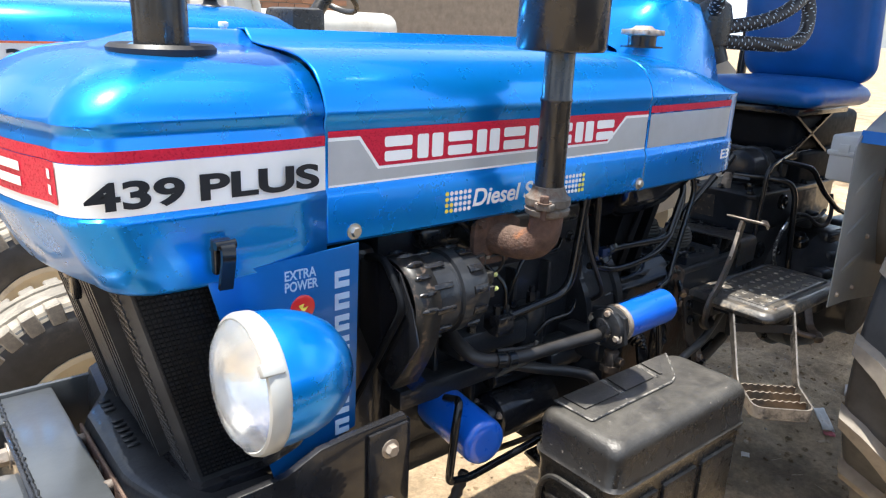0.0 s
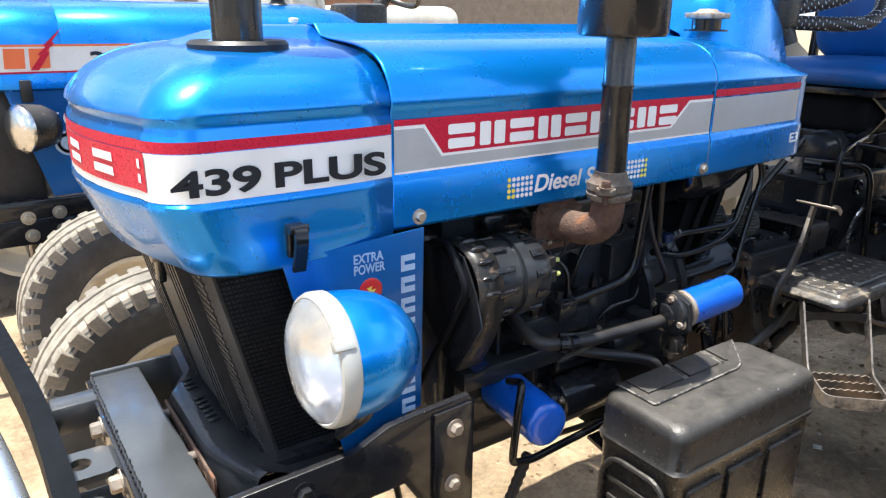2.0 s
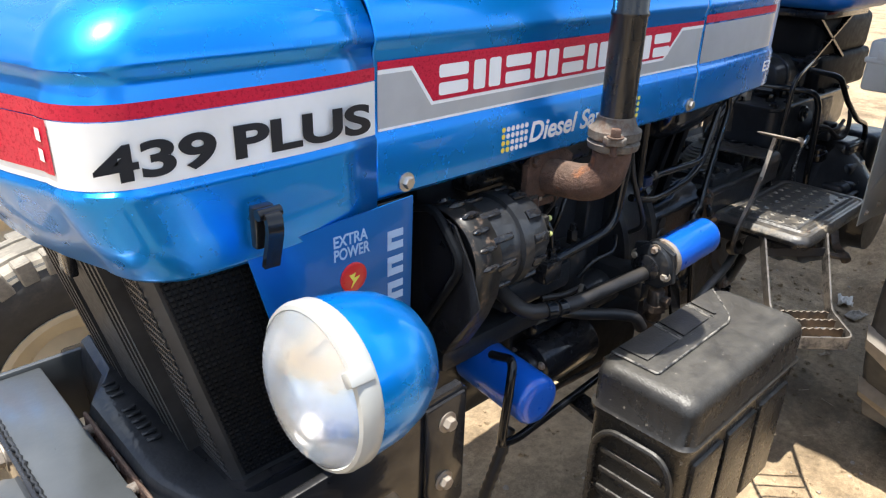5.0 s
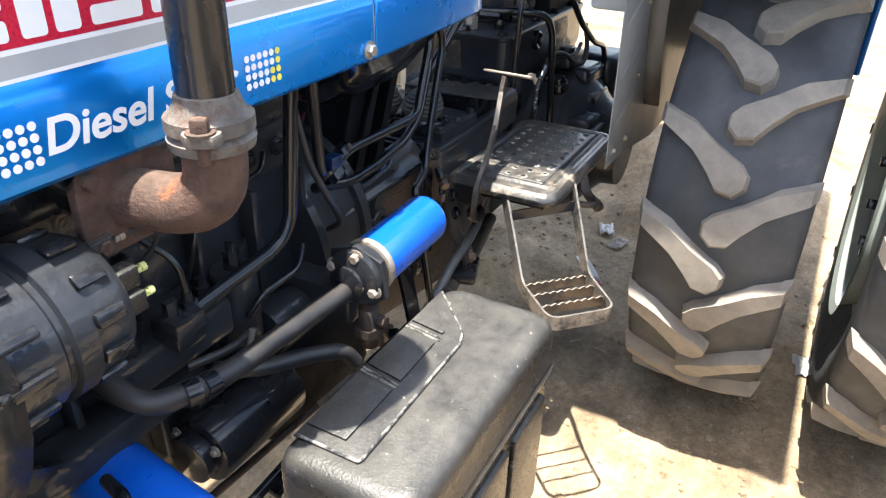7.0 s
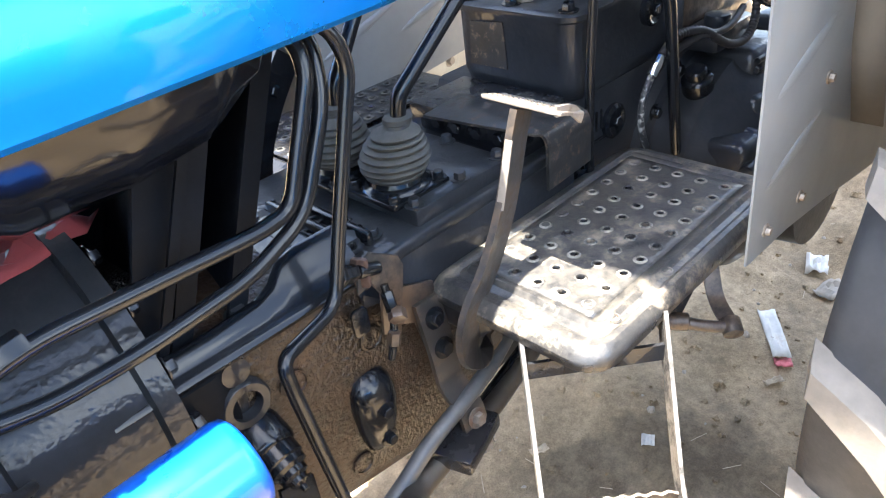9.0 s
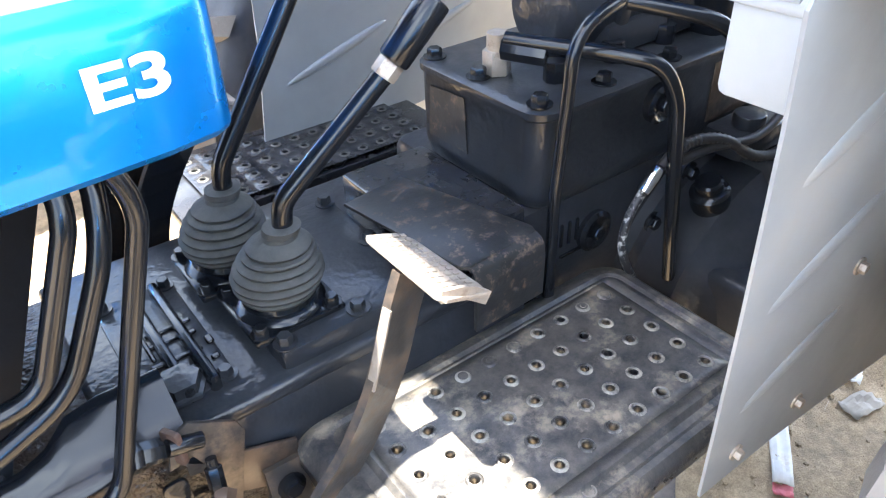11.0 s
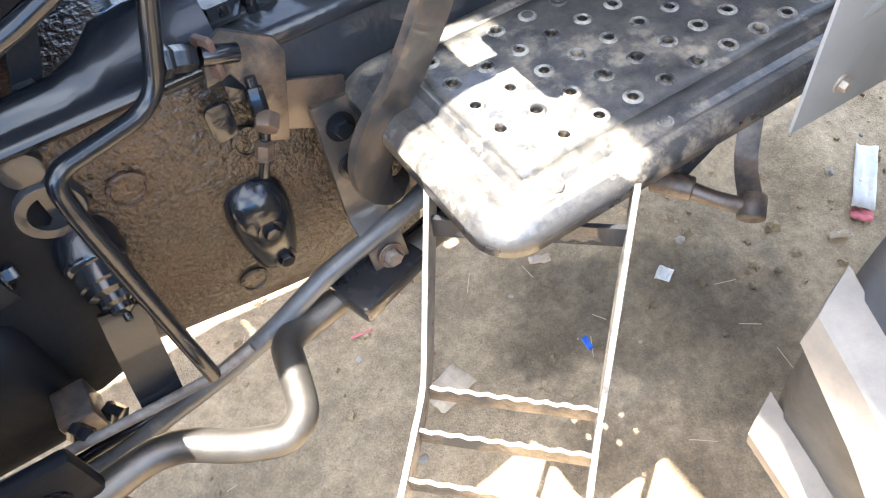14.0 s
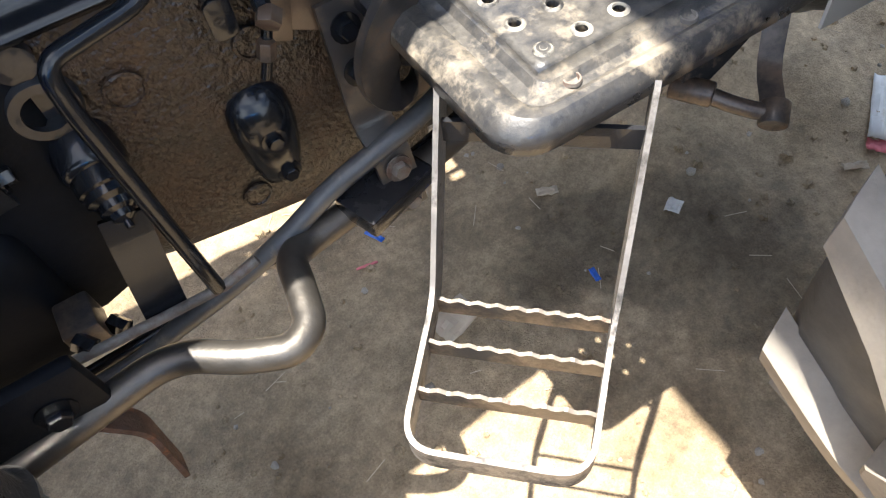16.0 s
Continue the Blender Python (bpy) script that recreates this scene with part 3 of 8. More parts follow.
DY = NEAR + 0.0055
flat_decal("silver_band", [(0.160, 1.315), (0.995, 1.318), (0.995, 1.404), (0.160, 1.404)], DY, silver_decal, hood, label="silver decal band")
flat_decal("red_field", [(0.160, 1.395), (0.219, 1.395), (0.257, 1.343), (0.855, 1.345), (0.912, 1.397), (0.995, 1.397), (0.995, 1.405), (0.160, 1.405)], DY - 0.0008, red_decal, hood, label="red decal field")
flat_decal("white_edge", [(0.160, 1.389), (0.217, 1.389), (0.254, 1.338), (0.858, 1.340), (0.915, 1.391), (0.995, 1.391), (0.995, 1.3965), (0.912, 1.3965),
                          (0.855, 1.3445), (0.257, 1.3425), (0.219, 1.3945), (0.160, 1.3945)], DY - 0.0007, letter_white, hood)
flat_decal("white_edge", [(0.160, 1.315), (0.995, 1.318), (0.995, 1.3215), (0.160, 1.3185)], DY - 0.0007, letter_white, hood)
# the maker's mark as plain white bars
for i in range(9):
    x = 0.267 + 0.0685 * i
    if i % 2:
        for a_, c_ in ((0.0, 0.024), (0.032, 0.057)):
            flat_decal("plain_bar", round_rect(x + a_, 1.349, x + c_, 1.391, 0.004, 3), DY - 0.0016, letter_white, hood)
    else:
        for a_, c_ in ((1.349, 1.3665), (1.3735, 1.391)):
            flat_decal("plain_bar", round_rect(x, a_, x + 0.057, c_, 0.004, 3), DY - 0.0016, letter_white, hood)
# the sticker below
for gx, cols in ((0.403, 6), (0.727, 6)):
    for i in range(cols):
        for j in range(4):
            b = bmesh.new()
            lathe(b, [(0.0042, 0), (0.0042, 0.0006), (0, 0.0006)], side_plane(gx + 0.0108 * i, NEAR - 0.0007, 1.2465 + 0.0108 * j), 12)
            part("dot", b, yellow_decal if (i == 0 or (i == 1 and j < 2) if gx < 0.6 else i == 5 or (i == 4 and j < 2)) else letter_white, hood)
lettering("sticker_lettering", "Diesel Saver", 0.046, side_plane(0.466, NEAR - 0.0008, 1.249), letter_white, hood, shear=0.2, width=0.246, bold=0.0009)
# decal bands of the tank cover
def taper_at(x):
    return np.interp(x, (1.006, 1.08, 1.17, 1.24, 1.30, 1.36, 1.40, 1.43), (0, 0.003, 0.009, 0.014, 0.019, 0.024, 0.029, 0.036))


def tank_band(z0, z1, x0, x1, lift, n=14):
    b_ = bmesh.new()
    xs_ = [x0 + (x1 - x0) * k / n for k in range(n + 1)]
    grid_skin(b_, [[Vector((x, NEAR + 0.006 - lift + taper_at(x), z)) for x in xs_] for z in (z0, z1)])
    return b_


part("white_band", tank_band(1.3185, 1.396, 1.006, 1.428, 0.0010), silver_decal, tank, "pale grey decal band")
part("red_stripe", tank_band(1.399, 1.415, 1.006, 1.428, 0.0010), red_decal, tank, "red decal stripe")
lettering("stage_lettering", "E3", 0.034, side_plane(1.369, NEAR + 0.0235, 1.262) @ pose(0, 0, 0, 0, 5.5, 0), letter_white, tank, width=0.046, bold=0.0008)
for x in (0.205, 0.982):
    b = bmesh.new()
    bolt(b, (x, NEAR - 0.0005, 1.2385), (0, -1, 0), 0.009, 0.008)
    part("bonnet_bolt", b, steel_bolt, tractor, "bright zinc bolt")

# fuel cap
b = bmesh.new()
m = Matrix.Translation((1.15, 0.965, 1.538))
lathe(b, [(0.052, 0.0), (0.052, 0.004), (0.035, 0.006), (0.035, 0.028)], m, 32)
cap = part("filler_neck", b, black_smooth, tractor)
b = bmesh.new()
lathe(b, [(0.034, 0.028), (0.046, 0.030), (0.048, 0.036), (0.046, 0.042), (0.028, 0.046), (0.020, 0.052), (0, 0.053)], m, 36)
for k in range(8):
    a = 2 * math.pi * k / 8
    cyl(b, m @ Vector((0.045 * math.cos(a), 0.045 * math.sin(a), 0.030)), m @ Vector((0.045 * math.cos(a), 0.045 * math.sin(a), 0.043)), 0.009, seg=10, edge=0.002)
part("fuel_cap", b, steel_worn, tractor, "grey metal fuel cap with lobes")

# dash cowl behind the tank
b = bmesh.new()
grid_skin(b, [[Vector((x, AX + s * y, z)) for s, y, z in ((-1, w, 1.40), (-1, w, zt - 0.06), (-1, w - 0.02, zt - 0.015), (-1, w - 0.06, zt), (1, w - 0.06, zt), (1, w - 0.02, zt - 0.015), (1, w, zt - 0.06), (1, w, 1.40))]
              for x, w, zt in ((1.16, 0.09, 1.545), (1.19, 0.125, 1.61), (1.23, 0.15, 1.655), (1.30, 0.165, 1.675), (1.40, 0.165, 1.668), (1.47, 0.165, 1.60), (1.53, 0.16, 1.50), (1.56, 0.15, 1.42))])
part("dash_cowl", b, blue_paint, tractor, "blue dash cowl behind the fuel tank")
b = bmesh.new()
lathe(b, [(0.0, -0.05), (0.05, -0.05), (0.055, 0.02), (0.045, 0.06), (0.03, 0.07), (0, 0.07)], Matrix.Translation((1.55, 1.02, 1.60)), 20)
cyl(b, (1.50, AX, 1.40), (1.72, AX, 1.86), 0.030, seg=16)
cyl(b, (1.56, 1.02, 1.57), (1.58, 1.0, 1.50), 0.028, seg=14)
column = part("steering_column", b, black_plastic, tractor, "black steering column with switch housing")
for n_, pts in enumerate((((1.58, 0.99, 1.60), (1.68, 0.93, 1.62), (1.76, 0.90, 1.66), (1.83, 0.90, 1.70), (1.86, 0.93, 1.78)),
                          ((1.58, 1.00, 1.56), (1.70, 0.92, 1.555), (1.80, 0.89, 1.56), (1.86, 0.89, 1.60), (1.87, 0.90, 1.68), (1.80, 0.93, 1.76)),
                          ((1.52, 1.0, 1.64), (1.47, 0.96, 1.68), (1.42, 0.97, 1.72), (1.38, 1.0, 1.78)))):
    b = bmesh.new()
    line = rounded(pts, 0.06, 8)
    tube(b, line, 0.020, 12, bend=0)
    hose = part("wire_conduit", b, black_rubber, tractor, "black wire conduit wrapped in pale spiral")
    b = bmesh.new()
    total, spiral = 0.0, []
    for a_, c_ in zip(line, line[1:]):
        steps_ = max(2, int((c_ - a_).length / 0.0018))
        fr = frame_of(c_ - a_).to_3x3()
        for k in range(steps_):
            p = a_.lerp(c_, k / steps_)
            total += (c_ - a_).length / steps_
            ang = total / 0.010 * 2 * math.pi
            spiral.append(p + fr @ Vector((math.cos(ang), math.sin(ang), 0)) * 0.0205)
    tube(b, spiral, 0.0016, 5, bend=0)
    part("spiral_wrap", b, spiral_pale, hose, "pale blue plastic spiral")

# air intake stack on the nose
b = bmesh.new()
m = Matrix.Translation((-0.030, 0.977, 1.501))
lathe(b, [(0.078, 0.010), (0.080, 0.020), (0.074, 0.026), (0.058, 0.018), (0.044, 0.016)], m, 36)
base = part("intake_collar", b, black_rubber, tractor, "black rubber collar round the air stack")
b = bmesh.new()
lathe(b, [(0.040, 0.0), (0.040, 0.115), (0.046, 0.117), (0.048, 0.123), (0.048, 0.42), (0.07, 0.44), (0.09, 0.5), (0.09, 0.6), (0.05, 0.66), (0, 0.67)], m, 36)
part("air_intake_pipe", b, muffler_black, tractor, "black air intake stack")
b = bmesh.new()
lathe(b, [(0.006, -0.01), (0.006, 0.002), (0.009, 0.004), (0.009, 0.010), (0.006, 0.012), (0, 0.012)], Matrix.Translation((0.128, 1.12, 1.549)), 12)
part("nose_knob", b, paper_white, tractor, "small white rubber knob")

# exhaust
EX, EY = 0.580, 0.722
b = bmesh.new()
lathe(b, [(0.0275, 1.285), (0.0275, 1.446), (0.0295, 1.449), (0.0295, 1.4525), (0.0275, 1.456), (0.0270, 1.535)], Matrix.Translation((EX, EY, 0)), 28)
stack = part("exhaust_pipe", b, muffler_black, tractor, "black vertical exhaust pipe")
b = bmesh.new()
lathe(b, [(0.027, 1.532), (0.076, 1.536), (0.080, 1.542), (0.080, 1.95), (0.060, 1.99), (0.03, 2.0), (0.03, 2.2), (0.026, 2.2), (0.026, 2.0)], Matrix.Translation((EX, EY, 0)), 36)
part("muffler", b, muffler_black, tractor, "black cylindrical muffler")
b = bmesh.new()
lathe(b, [(0.031, 1.235), (0.041, 1.240), (0.043, 1.250), (0.036, 1.254), (0.043, 1.258), (0.043, 1.271), (0.036, 1.276), (0.032, 1.285), (0.030, 1.292), (0.0277, 1.293)], Matrix.Translation((EX, EY, 0)), 28)
plate(b, [(-0.058, -0.012), (-0.048, -0.018), (0.048, -0.018), (0.058, -0.012), (0.058, 0.012), (0.048, 0.018), (-0.048, 0.018), (-0.058, 0.012)], 0.012,
      Matrix.Translation((EX, EY, 1.256)) @ pose(0, 0, 0, 0, 0, 35), 0.002)
joint = part("exhaust_clamp", b, rust_grey, stack, "burnt grey clamp ring with rusty bolts")
for s in (-1, 1):
    b = bmesh.new()
    c = Vector((EX, EY, 1.268)) + Vector((math.cos(radians(35)), math.sin(radians(35)), 0)) * 0.048 * s
    bolt(b, c, (0, 0, 1), 0.009, 0.012)
    cyl(b, c - Vector((0, 0, 0.03)), c, 0.0055, seg=10)
    part("clamp_bolt", b, rust, stack)
b = bmesh.new()
elbow = [Vector((EX, EY, 1.245)), Vector((EX, EY, 1.215)), Vector((EX - 0.002, EY + 0.006, 1.190)), Vector((EX - 0.006, EY + 0.024, 1.174)),
         Vector((EX - 0.012, EY + 0.050, 1.168)), Vector((EX - 0.020, EY + 0.085, 1.168)), Vector((EX - 0.026, EY + 0.112, 1.168))]
tube(b, elbow, 0.032, 20, bend=0.02, steps=3)
part("exhaust_elbow", b, rust, stack, "rusty cast-iron exhaust elbow")
b = bmesh.new()
fl = elbow[-1]
plate(b, [(-0.062, -0.03), (-0.03, -0.052), (0.03, -0.052), (0.062, -0.03), (0.062, 0.03), (0.03, 0.052), (-0.03, 0.052), (-0.062, 0.03)], 0.014, side_plane(fl.x, fl.y + 0.004, fl.z), 0.002)
man = part("exhaust_manifold", b, rust, tractor, "rusty exhaust manifold")
b = bmesh.new()
box(b, (0.42, 0.895, 1.14), (0.90, 0.955, 1.195), 0.018, 3)
cyl(b, (fl.x, fl.y + 0.01, fl.z), (fl.x, 0.92, fl.z), 0.040, seg=20)
part("manifold_body", b, muffler_black, tractor, "dark exhaust manifold body")
for dx, dz in ((-0.048, 0.036), (0.048, -0.036), (-0.048, -0.036)):
    b = bmesh.new()
    bolt(b, (fl.x + dx, fl.y - 0.010, fl.z + dz), (0, -1, 0), 0.009, 0.010)
    part("manifold_bolt", b, rust, man)

SHIFT = Vector((0.008, 0.0, -0.004))
# radiator grille under the nose
b = bmesh.new()
GR = dict(top=-0.172, bottom=-0.078)


def grille_x(z):
    return GR["bottom"] + (GR["top"] - GR["bottom"]) * (z - 0.81) / (1.20 - 0.81)


for y0, y1, dx in ((0.862, 1.378, 0.0),):
    rows_ = []
    for z in (0.815, 1.24):
        x = grille_x(z)
        rows_.append([Vector((x + 0.12 + (0.1 if z > 1 else 0.0), y0, z)), Vector((x + 0.012, y0, z)), Vector((x, y0 + 0.012, z)), Vector((x, y1 - 0.012, z)), Vector((x + 0.012, y1, z)), Vector((x + 0.12, y1, z))])
    grid_skin(b, rows_)
shell = part("grille_shell", b, grille_black, tractor, "black radiator shroud of perforated sheet", smooth=0)
shell.modifiers.new("thickness", "SOLIDIFY").thickness = 0.006
def grille_bar(name, y, w, depth, za=0.835, zb=1.215, label=""):
    b_ = bmesh.new()
    strap(b_, [(grille_x(za) - depth / 2, y, za), (grille_x(zb) - depth / 2, y, zb)], w, depth, (0, 1, 0), bend=0)
    return part(name, b_, grille_black, shell, label, smooth=0)


for side in (-1, 1):
    for k in range(4):
        grille_bar("grille_slat", 1.12 + side * (0.082 + 0.027 * k), 0.011, 0.020)
    for k in range(8):
        grille_bar("mesh_wire", 1.12 + side * (0.190 + 0.0075 * k), 0.0022, 0.003)
grille_bar("centre_panel", 1.12, 0.130, 0.016, label="smooth black centre panel of the grille")
for k in range(26):
    z = 0.842 + 0.0145 * k
    for y in (0.868, 1.312):
        b = bmesh.new()
        strap(b, [(grille_x(z) - 0.002, y, z), (grille_x(z) - 0.002, y + 0.058, z)], 0.0022, 0.0025, (0.25, 0, 1), bend=0)
        part("mesh_wire", b, grille_black, shell, smooth=0)
b = bmesh.new()
box(b, (grille_x(1.12) - 0.026, 1.085, 1.085), (grille_x(1.12) - 0.012, 1.125, 1.150), 0.004)
lock = part("grille_lock", b, black_smooth, shell, "small black grille lock plate")
b = bmesh.new()
lathe(b, [(0.010, 0.0), (0.010, 0.006), (0.006, 0.008), (0, 0.008)], Matrix.Translation((grille_x(1.12) - 0.025, 1.105, 1.13)) @ frame_of((-1, 0, 0)), 16)
part("lock_barrel", b, steel_worn, lock)
# perforated mesh on its near side
b = bmesh.new()
for k in range(44):
    z = 0.832 + k * 0.0082
    x0 = grille_x(z) + 0.016
    x1 = min(0.04 - (z - 0.82) * 0.22, x0 + 0.15)
    strap(b, [(x0, 0.858, z), (x1, 0.858, z)], 0.0022, 0.002, (0, 0, 1), bend=0)
for k in range(17):
    o = 0.018 + k * 0.008
    strap(b, [(grille_x(0.832) + o, 0.8575, 0.832), (grille_x(1.19) + o, 0.8575, 1.19)], 0.0022, 0.002, (1, 0, 0), bend=0)
mesh_ = part("grille_mesh", b, black_matte, shell, "fine black wire mesh", smooth=0)
b = bmesh.new()
box(b, (-0.098, 0.845, 0.795), (0.06, 1.395, 0.818), 0.006)
part("grille_tray", b, black_paint, shell)
b = bmesh.new()
box(b, (-0.03, 0.90, 0.80), (0.12, 1.34, 1.22), 0.01)
part("radiator", b, grille_black, tractor, "dark radiator core")

SHIFT = Vector((0, 0, 0))
# blue side panel with its writing
b = bmesh.new()
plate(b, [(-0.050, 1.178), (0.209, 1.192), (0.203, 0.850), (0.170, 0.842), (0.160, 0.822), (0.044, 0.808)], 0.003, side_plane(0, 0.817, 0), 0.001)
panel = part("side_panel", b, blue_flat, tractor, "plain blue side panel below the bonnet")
lettering("panel_lettering", "EXTRA", 0.0225, side_plane(0.073, 0.8135, 1.150), letter_pale, panel, width=0.055, bold=0.0004)
lettering("panel_lettering", "POWER", 0.0225, side_plane(0.073, 0.8135, 1.131), letter_pale, panel, width=0.058, bold=0.0004)
b = bmesh.new()
lathe(b, [(0.0215, 0), (0.0215, 0.0015), (0.018, 0.003), (0, 0.0035)], side_plane(0.103, 0.814, 1.100), 24)
emblem = part("round_emblem", b, red_plastic, panel, "round red emblem with a yellow mark")
flat_decal("emblem_mark", [(0.094, 1.106), (0.104, 1.108), (0.101, 1.101), (0.111, 1.102), (0.096, 1.087), (0.100, 1.096)], 0.8100, yellow_decal, emblem)
for i in range(8):  # a word up the panel, as plain bars
    z = 0.846 + 0.0392 * i
    flat_decal("panel_bar", [(0.162, z), (0.190, z), (0.190, z + 0.011), (0.162, z + 0.011)], 0.8138, letter_pale, panel)
    flat_decal("panel_bar", [(0.162, z + 0.018), (0.190, z + 0.018), (0.190, z + 0.029), (0.162, z + 0.029)], 0.8138, letter_pale, panel)
    flat_decal("panel_bar", [(0.162, z + 0.010), (0.169, z + 0.010), (0.169, z + 0.019), (0.162, z + 0.019)], 0.8138, letter_pale, panel)

SHIFT = Vector((0.004, 0.023, -0.031))
# rubber bonnet latch
b = bmesh.new()
box(b, (-0.045, 0.780, 1.215), (-0.017, 0.796, 1.268), 0.004)
latch = part("latch_base", b, black_smooth, tractor, "black rubber bonnet latch")
b = bmesh.new()
strap(b, [(-0.031, 0.775, 1.262), (-0.031, 0.762, 1.262), (-0.033, 0.756, 1.245), (-0.035, 0.768, 1.198)], 0.020, 0.007, (1, 0, 0), bend=0.012)
cyl(b, (-0.046, 0.772, 1.262), (-0.016, 0.772, 1.262), 0.007, seg=14)
part("latch_strap", b, black_smooth, latch)

SHIFT = Vector((0, 0, 0))
# headlamp
LAMP_C, LAMP_N = Vector((-0.060, 0.660, 1.082)), Vector((-0.999, 0.01, 0.037)).normalized()
LM = Matrix.Translation(LAMP_C) @ frame_of(LAMP_N) @ Matrix.Scale(0.943, 4)
b = bmesh.new()
lathe(b, [(0.094, 0.004), (0.097, -0.012), (0.097, -0.035), (0.094, -0.065), (0.085, -0.095), (0.068, -0.123), (0.045, -0.142), (0.020, -0.150), (0, -0.151)], LM, 48, cap=False)
lamp = part("headlamp", b, blue_paint, tractor, "round headlamp with blue bowl and white ring")
b = bmesh.new()
lathe(b, [(0.0975, -0.018), (0.1010, -0.014), (0.1015, 0.004), (0.0985, 0.011), (0.0940, 0.013), (0.0925, 0.008), (0.094, 0.0)], LM, 48, cap=False)
box(b, (-0.009, -0.105, -0.012), (0.009, -0.090, 0.020), 0.003, m=LM @ pose(0, 0, 0, 0, 0, 125))
part("lamp_ring", b, rim_white, lamp, "white plastic lamp ring with a clip")
b = bmesh.new()
lathe(b, [(0.089, 0.004), (0.080, -0.025), (0.060, -0.050), (0.035, -0.065), (0, -0.068)], LM, 40, cap=False)
part("lamp_reflector", b, lamp_silver, lamp, "bright reflector")
b = bmesh.new()
lathe(b, [(0.0935, 0.009), (0.091, 0.017), (0.078, 0.026), (0.055, 0.032), (0.030, 0.035), (0, 0.036)], LM, 40, cap=False)
pane = part("lamp_lens", b, glass, lamp, "clear domed lamp glass")
pane.visible_shadow = False
b = bmesh.new()
tube(b, [LAMP_C - LAMP_N * 0.10 + Vector((0, 0.02, -0.05)), LAMP_C - LAMP_N * 0.09 + Vector((0.0, 0.04, -0.13)), (0.03, 0.80, 0.86)], 0.012, 12)
part("lamp_stalk", b, black_paint, lamp)

# front bolster, side rail and the weight carrier
b = bmesh.new()
plate(b, [(-0.22, 0.712), (-0.22, 0.800), (-0.19, 0.815), (0.05, 0.823), (0.115, 0.850), (0.185, 0.856), (0.290, 0.860), (0.304, 0.845), (0.304, 0.615), (0.285, 0.600), (0.215, 0.612), (0.148, 0.720)],
      0.016, side_plane(0, 0.798, 0), 0.003)
rail = part("side_rail", b, black_paint, tractor, "thick black painted side rail")
b = bmesh.new()
plate(b, [(0.208, 0.63), (0.208, 0.845), (0.292, 0.848), (0.296, 0.63), (0.275, 0.605), (0.225, 0.607)], 0.008, side_plane(0, 0.782, 0), 0.003)
part("rail_lug_plate", b, black_paint, rail)
for x, z in ((-0.047, 0.780), (0.252, 0.806), (0.248, 0.688)):
    b = bmesh.new()
    bolt(b, (x, 0.774 if x > 0 else 0.782, z), (0, -1, 0), 0.015 if x < 0 else 0.012, 0.012)
    part("rail_bolt", b, black_paint if x < 0 else steel_worn, rail)
b = bmesh.new()
box(b, (-0.09, 0.94, 0.66), (0.30, 1.44, 0.71), 0.01)
rows_ = []
for y, xf in ((0.815, -0.105), (0.86, -0.124), (0.93, -0.145), (0.96, -0.150), (1.18, -0.150), (1.205, -0.135), (1.25, -0.108), (1.385, -0.096)):
    rows_.append([Vector((x, y, z)) for x, z in ((xf - 0.010, 0.60), (xf - 0.016, 0.74), (xf - 0.012, 0.795), (xf - 0.004, 0.815), (xf + 0.010, 0.822), (-0.070, 0.812), (-0.050, 0.80), (0.05, 0.795), (0.05, 0.60))])
grid_skin(b, rows_)
bolster = part("front_bolster", b, black_cast, tractor, "heavy black cast front bolster")
b = bmesh.new()
box(b, (-0.1685, 0.875, 0.735), (-0.1625, 1.185, 0.803), 0.002, 1)
rusty = part("rusty_face", b, rust, bolster, "bare rusty mounting face")
for y in (0.975, 1.147):
    b = bmesh.new()
    cyl(b, (-0.195, y, 0.790), (-0.16, y, 0.790), 0.010, seg=12, edge=0.002)
    part("bolster_stud", b, rust_grey, bolster, "rusty stud")
for y in (1.055, 0.915):
    b = bmesh.new()
    lathe(b, [(0.020, 0.0), (0.020, 0.003), (0.014, 0.003), (0.012, -0.012), (0, -0.012)], Matrix.Translation((-0.169, y, 0.772)) @ frame_of((-1, 0, 0)), 20)
    part("bolt_hole", b, casting_oily, bolster)
for k in range(9):
    b = bmesh.new()
    y = 1.02 + 0.019 * k + (0.03 if k > 5 else 0)
    box(b, (-0.128, y, 0.819), (-0.106, y + 0.009, 0.8245), 0.002, 1)
    part("cast_mark", b, black_cast, bolster)
b = bmesh.new()
box(b, (-0.272, 0.80, 0.69), (-0.176, 1.372, 0.800), 0.006)
box(b, (-0.272, 1.372, 0.66), (-0.088, 1.384, 0.806), 0.004)
carrier = part("weight_carrier", b, carrier_grey, tractor, "satin black box-section weight carrier")
b = bmesh.new()
bead = [(-0.273 + 0.0015 * math.sin(2.3 * k), 0.80 + 0.0068 * k, 0.799 + 0.001 * math.sin(5.1 * k)) for k in range(84)]
tube(b, bead, 0.005, 8, bend=0, radii=[0.0032 + 0.0008 * math.sin(1.9 * k) + 0.0005 * math.sin(0.7 * k) for k in range(84)])
part("weld_bead", b, black_cast, carrier, "lumpy black weld bead")
b = bmesh.new()
box(b, (-0.284, 0.80, 0.60), (-0.272, 1.372, 0.794), 0.003)
part("carrier_face", b, black_paint, carrier)
for y, z in ((1.205, 0.765), (1.035, 0.745)):
    b = bmesh.new()
    bolt(b, (-0.284, y, z), (-1, 0, 0), 0.016, 0.018)
    part("carrier_bolt", b, steel_worn, carrier)
